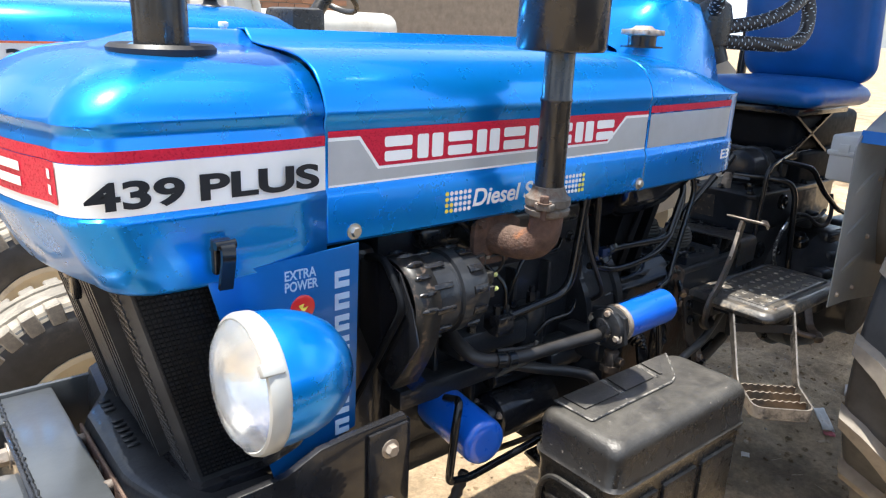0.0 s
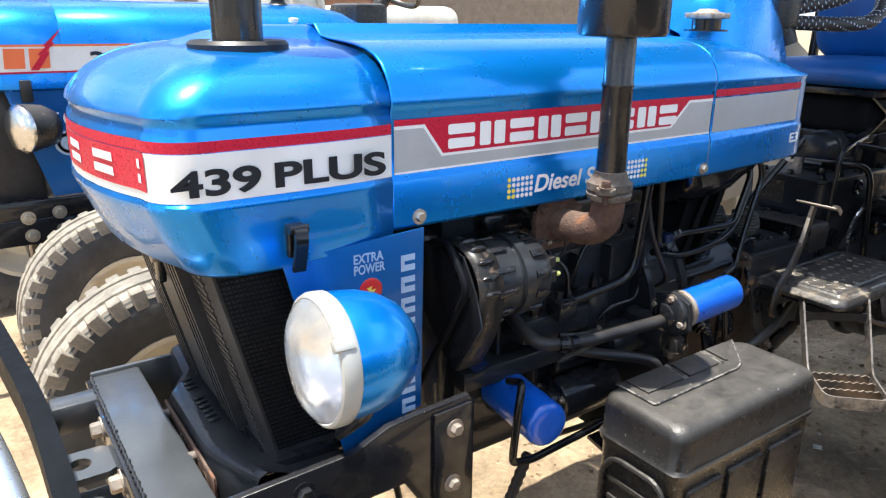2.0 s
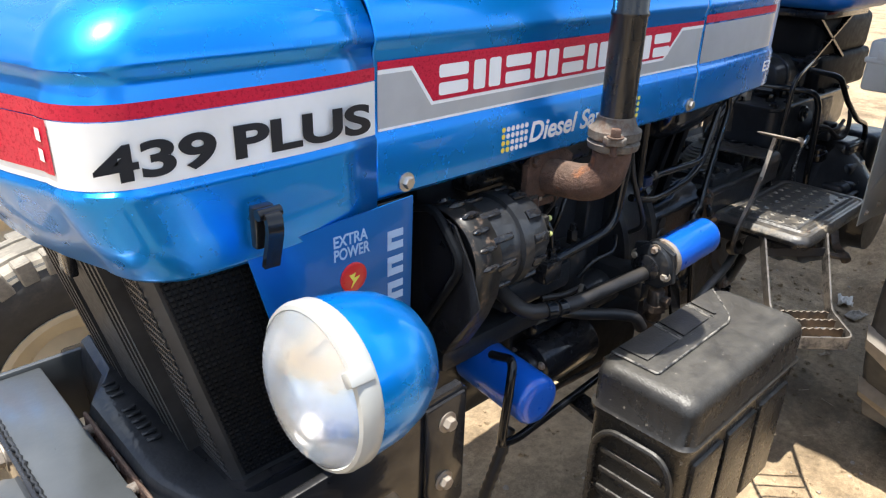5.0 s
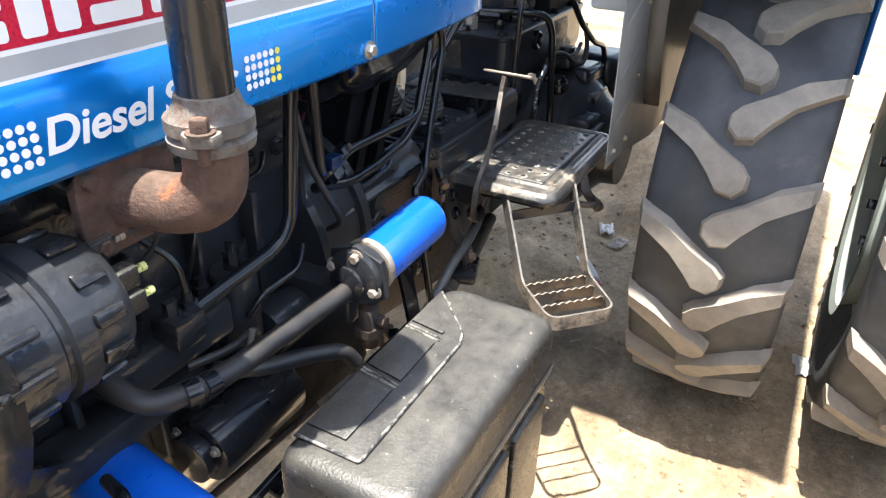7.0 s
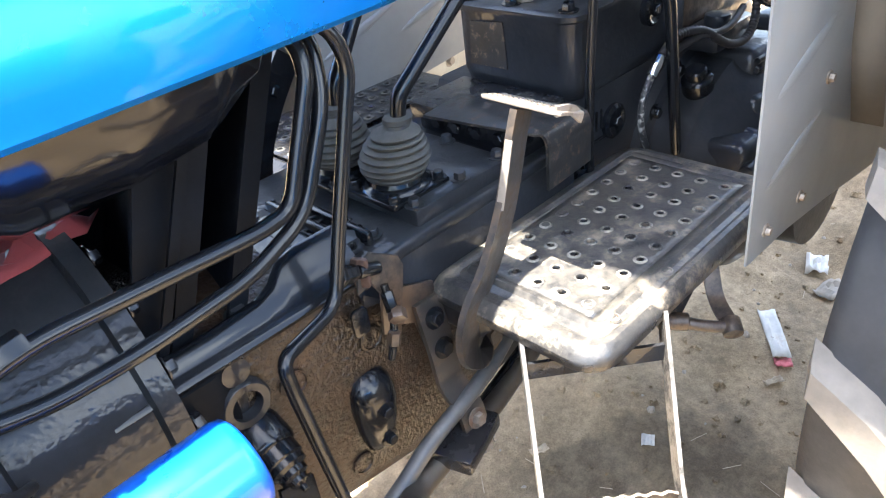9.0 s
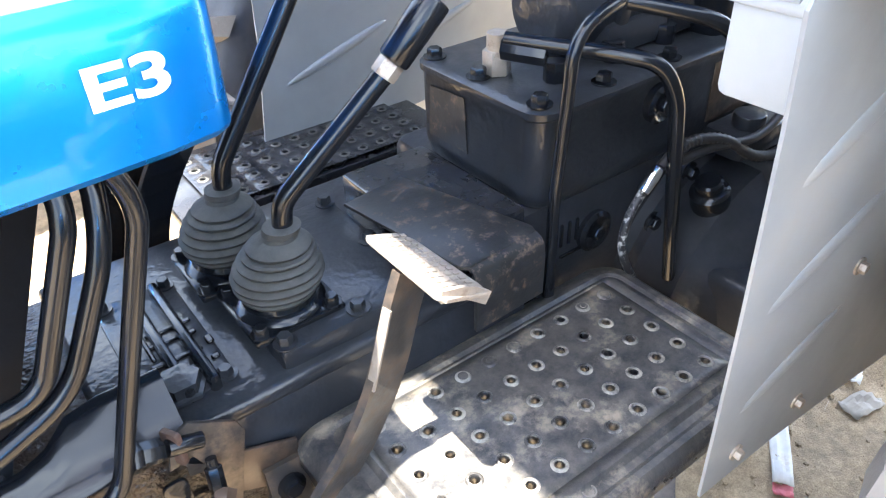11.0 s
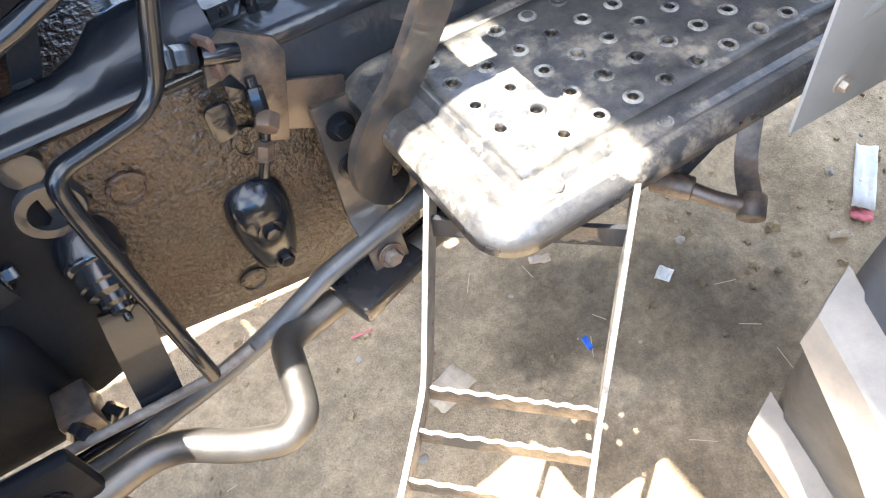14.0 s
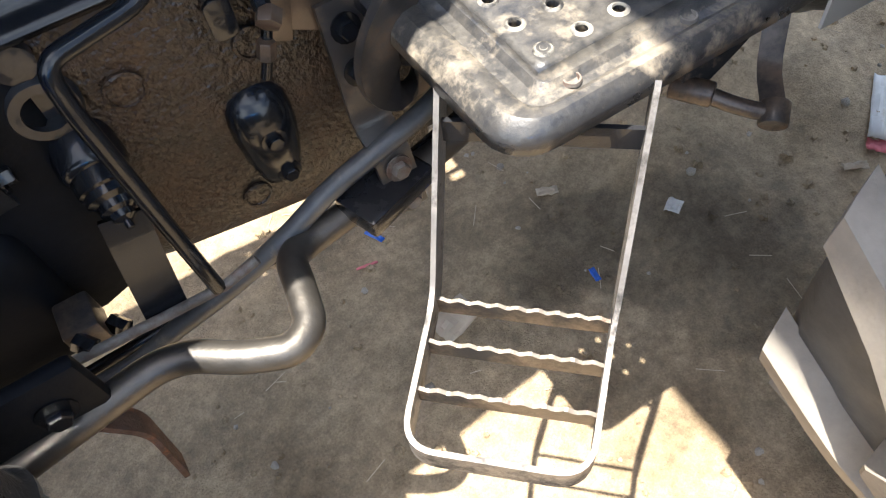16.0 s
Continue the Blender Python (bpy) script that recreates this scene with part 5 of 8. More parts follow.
def boot_and_lever(x, y, top, lean, label):
    base_z = 0.896
    b_ = bmesh.new()
    box(b_, (x - 0.052, y - 0.052, base_z - 0.002), (x + 0.052, y + 0.052, base_z + 0.007), 0.003)
    lathe(b_, [(0.050, 0.006), (0.048, 0.010), (0.040, 0.014), (0.036, 0.026)], Matrix.Translation((x, y, base_z)), 28)
    seat_ = part("lever_socket", b_, black_smooth, tractor, "black flanged lever socket")
    for dx, dy in ((-0.041, -0.041), (0.041, -0.041), (-0.041, 0.041), (0.041, 0.041)):
        b_ = bmesh.new()
        bolt(b_, (x + dx, y + dy, base_z + 0.006), (0, 0, 1), 0.0075, 0.009)
        part("socket_bolt", b_, black_smooth, seat_)
    b_ = bmesh.new()
    prof = [(0.037, 0.018)]
    for k, (r_, h_) in enumerate(((0.043, 0.025), (0.048, 0.034), (0.050, 0.043), (0.048, 0.052), (0.044, 0.061), (0.039, 0.069), (0.034, 0.076))):
        prof += [(r_ - 0.0045, h_ - 0.0042), (r_ - 0.001, h_ - 0.0018), (r_, h_ + 0.0010), (r_ - 0.002, h_ + 0.0028)]
    prof += [(0.027, 0.082), (0.019, 0.086), (0.018, 0.090), (0.020, 0.092), (0.020, 0.098), (0.012, 0.100)]
    lathe(b_, prof, Matrix.Translation((x, y, base_z)), 40)
    for v in b_.verts:
        h_ = (v.co.z - base_z) / 0.10
        v.co.x += lean[0] * 0.10 * h_ * h_
        v.co.y += lean[1] * 0.10 * h_ * h_
        sag = 0.0022 * noise.noise(v.co * 26.0)
        v.co.z += sag * (1 if h_ < 0.85 else 0)
    part("rubber_boot", b_, boot_rubber, tractor, "ribbed dusty rubber lever boot")
    p0 = Vector((x + lean[0] * 0.10, y + lean[1] * 0.10, base_z + 0.096))
    b_ = bmesh.new()
    tube(b_, [p0, p0 + Vector((lean[0] * 0.02, lean[1] * 0.02, 0.028)), Vector(top)], 0.0108, 16, bend=0.03)
    return part("gear_lever", b_, black_smooth, tractor, label)


SHIFT = Vector((0, 0, 0))
LEVER_TOP = Vector((1.659, 1.018, 1.129))
lev = boot_and_lever(1.520, 1.045, LEVER_TOP, (0.16, -0.06), "black gear lever")
way = Vector((0.66, -0.14, 0.74)).normalized()
b = bmesh.new()
cyl(b, LEVER_TOP - way * 0.004, LEVER_TOP + way * 0.013, 0.0135, seg=6, edge=0.001)
part("lever_nut", b, steel_worn, lev, "rusty pale lock nut")
b = bmesh.new()
cyl(b, LEVER_TOP + way * 0.013, LEVER_TOP + way * 0.085, 0.0165, 0.0175, seg=18, edge=0.004)
part("lever_sleeve", b, black_smooth, lev)
boot_and_lever(1.505, 1.150, (1.655, 1.150, 1.215), (0.14, 0.0), "black range lever")

SHIFT = Vector((0.018, -0.006, -0.010))
# clutch cross plate, brackets and side details
b = bmesh.new()
plate(b, [(1.630, 1.125), (1.720, 1.135), (1.772, 0.945), (1.768, 0.935), (1.668, 0.928), (1.660, 0.935)], 0.005, Matrix.Translation((0, 0, 0.942)), 0.001)
strap(b, [(1.718, 0.935, 0.9445), (1.718, 0.924, 0.940), (1.718, 0.920, 0.925), (1.722, 0.925, 0.860)], 0.10, 0.005, (1, 0, 0), bend=0.010)
part("cross_plate", b, worn_black, tractor, "worn black bracket plate")
b = bmesh.new()
box(b, (1.668, 0.985, 0.868), (1.80, 1.20, 0.9415), 0.006)
part("plate_support", b, black_paint, tractor)
for k in range(4):
    b = bmesh.new()
    bolt(b, (1.668, 1.005 + 0.042 * k, 0.922), (-1, 0, 0), 0.010, 0.009)
    part("support_bolt", b, black_smooth, tractor)
b = bmesh.new()
bolt(b, (1.622, 0.984, 0.800), (0, -1, 0), 0.015, 0.014)
lathe(b, [(0.034, 0.0), (0.034, 0.006), (0.020, 0.010), (0, 0.010)], side_plane(1.70, 0.985, 0.84), 20)
part("casting_plug", b, black_smooth, tractor)
SHIFT = Vector((0.040, 0.006, -0.021))
b = bmesh.new()
box(b, (1.775, 0.972, 0.56), (2.42, 1.265, 0.940), 0.02)
rear = part("rear_housing", b, black_cast, tractor, "black rear axle housing")
b = bmesh.new()
rows_ = []
for inset, r, z in ((0.012, 0.03, 0.935), (0.004, 0.03, 0.945), (0.0, 0.028, 0.965), (0.0, 0.028, 1.058), (-0.004, 0.030, 1.062), (-0.004, 0.030, 1.070), (0.002, 0.03, 1.074)):
    rows_.append([Vector((x, y, z)) for x, y in round_rect(1.782 + inset, 0.962 + inset, 2.40 - inset, 1.20 - inset, r, 6)])
vs = grid_skin(b, rows_, close=True)
b.faces.new(vs[-1])
lid = part("lift_cover", b, black_cast, tractor, "black hydraulic lift cover with bolts", smooth=45)
b = bmesh.new()
plate(b, [(1.09, 0.975), (1.17, 0.975), (1.165, 1.045), (1.095, 1.05)], 0.001, Matrix.Translation((1.7815, 0, 0)) @ Matrix(((0, 0, -1, 0), (1, 0, 0, 0), (0, 1, 0, 0), (0, 0, 0, 1))))
part("rust_stain_patch", b, worn_black, lid, "brown worn patch on the cover")
b = bmesh.new()
box(b, (2.10, 0.9600, 0.965), (2.25, 0.966, 1.052), 0.003)
part("bare_patch", b, worn_brown, lid, "dull brown bare patch")
for x, y in ((1.800, 0.982), (1.800, 1.09), (1.800, 1.18), (1.90, 0.978), (2.02, 0.978), (2.16, 0.978), (2.30, 0.978)):
    b = bmesh.new()
    bolt(b, (x, y, 1.074), (0, 0, 1), 0.010, 0.011)
    part("cover_bolt", b, black_smooth, lid)
b = bmesh.new()
cyl(b, (1.825, 1.085, 1.074), (1.825, 1.085, 1.105), 0.018, seg=6, edge=0.002)
cyl(b, (1.825, 1.085, 1.105), (1.825, 1.085, 1.125), 0.013, seg=12)
part("hydraulic_fitting", b, steel_worn, lid, "worn steel fitting")
b = bmesh.new()
cyl(b, (1.90, 1.09, 1.135), (2.42, 1.09, 1.135), 0.062, seg=28, edge=0.012)
box(b, (1.95, 1.02, 1.074), (2.38, 1.16, 1.12), 0.015)
cyl(b, (1.97, 1.09, 1.135), (1.99, 1.09, 1.135), 0.070, seg=28, edge=0.004)
part("lift_cylinder", b, black_cast, tractor, "black lift cylinder under the seat")
for k in range(5):
    b = bmesh.new()
    cyl(b, (1.86 + 0.10 * k, 1.02, 1.074), (1.86 + 0.10 * k, 1.02, 1.10), 0.014, seg=8, edge=0.002)
    part("line_union", b, black_smooth, lid)
for p, r in (((1.90, 0.975, 0.868), 0.030), ((1.985, 0.962, 1.030), 0.026)):
    b = bmesh.new()
    lathe(b, [(r, 0.0), (r, 0.010), (r * 0.8, 0.014), (r * 0.6, 0.010), (0, 0.009)], side_plane(p[0], p[1], p[2]), 24)
    bolt(b, (p[0], p[1] - 0.009, p[2]), (0, -1, 0), r * 0.35, 0.008, False)
    part("side_plug", b, black_smooth, rear)
SHIFT = Vector((0.058, 0.008, -0.038))
b = bmesh.new()
cyl(b, (1.775, 0.985, 0.826), (1.775, 0.935, 0.826), 0.015, seg=14, edge=0.003)
cyl(b, (1.775, 0.99, 0.826), (1.775, 0.965, 0.826), 0.025, seg=18, edge=0.003)
part("shaft_end", b, black_smooth, tractor)
SHIFT = Vector((0.040, 0.003, -0.021))
for x in (1.838, 1.852, 1.866):
    b = bmesh.new()
    box(b, (x, 0.969, 0.865), (x + 0.005, 0.9765, 0.90), 0.002)
    part("cast_mark", b, black_smooth, rear)
b = bmesh.new()
box(b, (1.84, 0.969, 0.846), (1.90, 0.9765, 0.851), 0.002)
part("cast_mark", b, black_smooth, rear)
# axle trumpet and brake housing
SHIFT = Vector((0.066, 0.008, -0.015))
b = bmesh.new()
lathe(b, [(0.232, 0.0), (0.240, 0.006), (0.240, 0.028), (0.226, 0.036), (0.224, 0.105), (0.212, 0.118), (0.196, 0.150), (0.160, 0.18), (0.120, 0.22), (0.115, 0.27)], Matrix.Translation((2.150, 0.980, 0.690)) @ frame_of((0, -1, 0)), 56)
trump = part("axle_trumpet", b, black_cast, tractor, "black rear axle trumpet")
b = bmesh.new()
lathe(b, [(0.027, -0.03), (0.027, 0.004), (0.024, 0.007), (0.0185, 0.009), (0.0185, 0.022), (0.015, 0.025), (0, 0.025)], Matrix.Translation((2.025, 0.90, 0.892)) @ frame_of((-0.35, 0, 0.93)), 24)
part("filler_plug", b, black_smooth, trump, "black filler plug")
b = bmesh.new()
box(b, (1.975, 0.775, 0.66), (2.16, 0.865, 0.815), 0.020, 3)
box(b, (2.06, 0.80, 0.79), (2.22, 0.88, 0.862), 0.018, 3)
for k_ in range(3):
    cyl(b, (2.04 + 0.05 * k_, 0.775, 0.80), (2.04 + 0.05 * k_, 0.865, 0.822), 0.012, seg=12, edge=0.003)
part("brake_cover", b, black_cast, trump)
b = bmesh.new()
box(b, (2.10, 0.83, 0.840), (2.24, 0.94, 0.925), 0.022, 3)
for k_ in range(4):
    cyl(b, (2.105, 0.835, 0.862 + 0.016 * k_), (2.235, 0.835, 0.862 + 0.016 * k_), 0.006, seg=8, edge=0.002)
part("cover_dome", b, black_cast, trump)
b = bmesh.new()
cyl(b, (1.962, 0.772, 0.775), (2.13, 0.772, 0.775), 0.014, seg=14, edge=0.004)
part("brake_shaft", b, black_cast, trump)
b = bmesh.new()
box(b, (2.26, 0.80, 0.76), (2.44, 0.955, 0.930), 0.035, 4)
part("final_drive_case", b, black_cast, trump)
for k in range(7):
    a = radians(95 + 22 * k)
    b = bmesh.new()
    bolt(b, (2.15 + 0.232 * math.cos(a), 0.950, 0.690 + 0.232 * math.sin(a)), (0, -1, 0), 0.010, 0.010)
    part("flange_bolt", b, black_smooth, trump)
b = bmesh.new()
box(b, (2.06, 0.885, 0.925), (2.20, 0.955, 0.965), 0.012)
cyl(b, (2.10, 0.91, 0.965), (2.10, 0.91, 0.985), 0.022, seg=16, edge=0.003)
part("control_valve", b, black_cast, tractor, "black hydraulic control valve")
SHIFT = Vector((0.030, 0.008, -0.005))
# the bracket below the platform, rod with spring, cast dome
b = bmesh.new()
strap(b, [(1.418, 0.926, 0.800), (1.416, 0.908, 0.735), (1.414, 0.896, 0.675), (1.416, 0.866, 0.645), (1.422, 0.856, 0.560)], 0.042, 0.008, (1, 0, 0), bend=0.015)
brk = part("exhaust_bracket", b, worn_arm, tractor, "black bent hanger strap with bolts")
for p in ((1.418, 0.914, 0.775), (1.416, 0.902, 0.732), (1.418, 0.857, 0.628), (1.422, 0.852, 0.578)):
    b = bmesh.new()
    bolt(b, p, (0, -1, 0.2), 0.010, 0.009)
    part("hanger_bolt", b, rust_grey if p[2] < 0.65 else black_smooth, brk)
b = bmesh.new()
plate(b, [(1.318, 0.868), (1.326, 0.905), (1.345, 0.914), (1.385, 0.888), (1.391, 0.872), (1.370, 0.779), (1.343, 0.792), (1.350, 0.850), (1.340, 0.872)], 0.005, side_plane(0, 0.928, 0), 0.0015)
bracket_ = part("pedal_bracket", b, worn_brown, tractor, "grimy brown sheet bracket beside the pedal")
b = bmesh.new()
plate(b, [(1.372, 0.842), (1.440, 0.815), (1.440, 0.735), (1.412, 0.715), (1.400, 0.770), (1.372, 0.785)], 0.005, side_plane(0, 0.936, 0), 0.0015)
part("bracket_plate", b, worn_brown, bracket_)
b = bmesh.new()
plate(b, round_rect(-0.010, -0.020, 0.010, 0.020, 0.004), 0.006, Matrix.Translation((1.326, 0.922, 0.895)) @ frame_of((0.85, 0.5, 0.0)), 0.001)
part("bracket_ear", b, rust, bracket_, "rusty turned-out ear")
for q0, q1, r_ in (((1.300, 0.918, 0.910), (1.318, 0.920, 0.903), 0.011), ((1.322, 0.920, 0.901), (1.352, 0.922, 0.890), 0.0085), ((1.292, 0.917, 0.913), (1.300, 0.918, 0.910), 0.014)):
    b = bmesh.new()
    cyl(b, q0, q1, r_, seg=6 if r_ > 0.009 else 14, edge=0.001)
    part("stop_bolt", b, black_smooth, bracket_)
b = bmesh.new()
cyl(b, (1.352, 0.915, 0.858), (1.349, 0.905, 0.835), 0.008, seg=6, edge=0.001)
tube(b, [(1.353, 0.918, 0.866), (1.350, 0.905, 0.830), (1.338, 0.900, 0.795), (1.330, 0.900, 0.775)], 0.0052, 10, bend=0.01)
rod_ = part("rod_end", b, black_smooth, tractor, "greasy black adjuster rod with lock nuts")
for q0, q1, r_ in (((1.354, 0.904, 0.834), (1.346, 0.893, 0.828), 0.0115), ((1.341, 0.898, 0.812), (1.336, 0.898, 0.795), 0.0085)):
    b = bmesh.new()
    cyl(b, q0, q1, r_, seg=6, edge=0.001)
    part("lock_nut", b, worn_brown, rod_)
b = bmesh.new()
plate(b, round_rect(1.306, 0.805, 0.024 + 1.306, 0.845, 0.008), 0.005, side_plane(0, 0.934, 0), 0.001)
part("rod_guide", b, black_smooth, rod_)
b = bmesh.new()
rows_ = []
for z, w_, d_ in ((0.600, 0.015, 0.010), (0.606, 0.021, 0.020), (0.622, 0.026, 0.026), (0.650, 0.031, 0.031), (0.680, 0.034, 0.036), (0.702, 0.034, 0.036), (0.718, 0.031, 0.031), (0.729, 0.024, 0.022), (0.735, 0.013, 0.010)):
    rows_.append([Vector((1.318 + w_ * math.sin(radians(a)), 0.955 - d_ * math.cos(radians(a)) ** 0.6, z)) for a in range(-90, 91, 15)])
grid_skin(b, rows_)
dome = part("cast_boss", b, black_smooth, tractor, "glossy black cast boss")
for x, z in ((1.318, 0.682), (1.322, 0.622)):
    b = bmesh.new()
    bolt(b, (x, 0.921 if z > 0.65 else 0.930, z), (0, -1, 0), 0.009, 0.007)
    part("boss_bolt", b, black_smooth, dome)
for x, z, r in ((1.238, 0.815 - 0.02, 0.019), (1.355, 0.785, 0.018), (1.30, 0.60, 0.017), (1.20, 0.74, 0.012)):
    b = bmesh.new()
    lathe(b, [(r, 0), (r, 0.003), (r - 0.003, 0.004), (r - 0.004, 0.002), (0, 0.002)], side_plane(x, 0.955, z), 24)
    part("core_plug", b, casting_oily, gear)
SHIFT = Vector((0.046, 0.016, -0.004))
# bosses by the clutch housing
b = bmesh.new()
lathe(b, [(0.031, 0), (0.031, 0.014), (0.028, 0.018), (0.019, 0.018), (0.017, 0.004), (0, 0.004)], side_plane(1.142, 0.948, 0.807), 28)
lathe(b, [(0.017, 0), (0.017, 0.014), (0, 0.016)], side_plane(1.143, 0.948, 0.853), 20)
part("side_boss", b, black_cast, tractor, "black ringed boss on the casting")
b = bmesh.new()
lathe(b, [(0.030, -0.02), (0.031, 0.012), (0.029, 0.018), (0.026, 0.020), (0.026, 0.036), (0.0235, 0.038), (0.0235, 0.046), (0.018, 0.050), (0.0175, 0.057), (0.012, 0.060), (0.011, 0.066), (0.004, 0.069), (0.004, 0.076), (0, 0.077)], Matrix.Translation((1.147, 0.933, 0.748)) @ frame_of((0.02, -0.78, -0.42)), 28)
part("clutch_pivot", b, black_smooth, tractor, "black clutch shaft pivot")
b = bmesh.new()
strap(b, [(1.146, 0.882, 0.715), (1.140, 0.868, 0.680), (1.130, 0.846, 0.610)], 0.042, 0.008, (1, 0.0, 0), bend=0.03)
part("clutch_arm", b, black_smooth, tractor, "black clutch arm")
b = bmesh.new()
box(b, (1.036, 0.858, 0.586), (1.072, 0.905, 0.628), 0.004)
block_ = part("rail_block", b, worn_brown, tractor, "grimy clamp block on the frame")
for p_ in ((1.046, 0.856, 0.622), (1.075, 0.875, 0.600)):
    b = bmesh.new()
    cyl(b, p_, (p_[0] + 0.012, p_[1] - 0.016, p_[2] - 0.004), 0.010, seg=6, edge=0.001)
    part("block_bolt", b, black_smooth, block_)
SHIFT = Vector((0, 0, 0))
line_part("clutch_rod", [(0.85, 0.86, 0.625), (1.086, 0.853, 0.616), (1.169, 0.853, 0.609), (1.236, 0.850, 0.610), (1.275, 0.850, 0.622)], 0.0055, rust_grey, "thin clutch rod", 0)
line_part("hydraulic_line", [(1.320, 0.955, 1.195), (1.378, 0.930, 1.172), (1.392, 0.924, 1.130), (1.336, 0.920, 0.967), (1.306, 0.914, 0.882), (1.214, 0.885, 0.884), (1.213, 0.878, 0.850), (1.229, 0.850, 0.612)], 0.0080, black_smooth, "bent black hydraulic line", 0.03)
line_part("hydraulic_line", [(1.300, 0.97, 1.195), (1.347, 0.945, 1.168), (1.346, 0.930, 1.135), (1.290, 0.924, 1.012), (1.250, 0.920, 1.007), (1.024, 0.905, 1.024), (0.942, 0.885, 1.013), (0.912, 0.875, 1.028), (0.897, 0.870, 1.19)], 0.0085, black_smooth, "bent black hydraulic line", 0.035)
line_part("hydraulic_line", [(1.330, 1.00, 1.195), (1.376, 0.960, 1.165), (1.362, 0.937, 1.100), (1.306, 0.930, 0.995), (1.226, 0.920, 0.967), (1.108, 0.912, 0.960), (1.020, 0.900, 0.968), (0.915, 0.890, 1.0)], 0.0085, black_smooth, "bent black hydraulic line", 0.03)
SHIFT = Vector((0.012, 0.010, -0.022))
for p, q in (((0.985, 0.893, 1.047), (1.018, 0.899, 1.048)), ((0.935, 0.872, 1.028), (0.965, 0.877, 1.036))):
    b = bmesh.new()
    cyl(b, p, q, 0.0125, seg=6, edge=0.002)
    part("line_nut", b, black_smooth, tractor)
b = bmesh.new()
box(b, (0.935, 0.868, 1.02), (0.965, 0.890, 1.062), 0.004)
part("line_clip", b, navy_plastic, tractor, "small blue pipe clip")
# sheet bracket that carries the steering column, between tank and gearbox
SHIFT = Vector((0, 0, 0))
b = bmesh.new()
plate(b, [(1.105, 0.885), (1.150, 0.885), (1.275, 1.185), (1.215, 1.185)], 0.006, side_plane(0, 1.00, 0), 0.001)
column_bracket = part("column_bracket", b, black_matte, tractor, "black sheet-steel bracket under the steering column", smooth=0)
b = bmesh.new()
plate(b, [(1.105, 0.885), (1.235, 0.885), (1.365, 1.185), (1.215, 1.185)], 0.006, side_plane(0, 1.215, 0), 0.001)
part("bracket_cheek", b, black_matte, column_bracket, smooth=0)
for x0_ in (1.165, 1.232):
    b = bmesh.new()
    strap(b, [(x0_, 1.10, 0.885), (x0_ + 0.128, 1.10, 1.185)], 0.225, 0.006, (0, 1, 0), bend=0)
    part("bracket_web", b, black_matte, column_bracket)
    b = bmesh.new()
    strap(b, [(x0_ - 0.010, 0.985, 0.885), (x0_ + 0.118, 0.985, 1.185)], 0.022, 0.005, (1, 0, -0.4), bend=0)
    part("bracket_flange", b, black_matte, column_bracket)
b = bmesh.new()
strap(b, [(1.130, 0.975, 0.890), (1.190, 0.975, 1.02), (1.262, 0.965, 1.19)], 0.010, 0.005, (1, 0, -0.4), bend=0)
part("bracket_strut", b, black_matte, column_bracket, "brown-edged flat strut")
# the glossy rim along the casting's upper edge, with a step in it, and the oily deck behind
b = bmesh.new()
rows_ = []
for x, up, deep in ((1.06, 0.004, 0.0), (1.18, 0.004, 0.0), (1.245, 0.006, 0.004), (1.268, 0.010, 0.012), (1.290, 0.022, 0.026), (1.320, 0.026, 0.030), (1.375, 0.026, 0.030)):
    rows_.append([Vector((x, y, z)) for y, z in ((0.958, 0.862), (0.944, 0.868), (0.940, 0.875), (0.944, 0.881), (0.952, 0.883), (0.956 + 0.4 * deep, 0.888 + 0.5 * up), (0.958 + deep, 0.892 + up),
                                                 (0.964 + deep, 0.897 + up), (0.972 + deep, 0.896 + up), (0.978 + deep, 0.880))])
grid_skin(b, rows_)
part("casting_rim", b, black_smooth, tractor, "glossy black rim along the top of the gearbox casting", smooth=50)
b = bmesh.new()
rows_ = [[Vector((x, y, z)) for y, z in ((0.968, 0.884), (1.01, 0.892), (1.06, 0.908), (1.12, 0.915), (1.27, 0.905))] for x in (1.06, 1.12, 1.20, 1.30)]
grid_skin(b, rows_)
deck = part("shoulder_deck", b, casting_oily, tractor, "oily brown casting deck under the lines", smooth=50)
for x, y, z in ((1.225, 0.985, 0.888), (1.115, 0.990, 0.889), (1.17, 1.07, 0.908)):
    b = bmesh.new()
    bolt(b, (x, y, z), (0, -0.2, 1), 0.010, 0.012)
    part("deck_bolt", b, black_cast, deck)
# brake pedals on the other side
for dx, dy, dz in ((0.0, 0.0, 0.0), (-0.030, 0.075, -0.020)):
    b = bmesh.new()
    strap(b, [(1.455 + dx, 1.315 + dy, 0.70), (1.450 + dx, 1.315 + dy, 0.80), (1.460 + dx, 1.315 + dy, 0.885 + dz), (1.505 + dx, 1.315 + dy, 0.965 + dz), (1.560 + dx, 1.315 + dy, 1.030 + dz)], 0.046, 0.011, (1, 0, -0.35), bend=0.05)
    pedal_arm = part("brake_pedal", b, black_smooth, tractor, "flat black brake pedal arm")
    b = bmesh.new()
    plate(b, round_rect(-0.026, -0.048, 0.026, 0.048, 0.008), 0.006, Matrix.Translation((1.575 + dx, 1.322 + dy, 1.036 + dz)) @ pose(0, 0, 0, 0, 24, 0), 0.0015)
    part("pedal_pad", b, steel_worn, pedal_arm, "worn steel pedal pad")
    b = bmesh.new()
    bolt(b, (1.520 + dx, 1.309 + dy, 0.985 + dz), (0, -1, 0), 0.010, 0.010)
    part("pedal_bolt", b, black_smooth, pedal_arm)
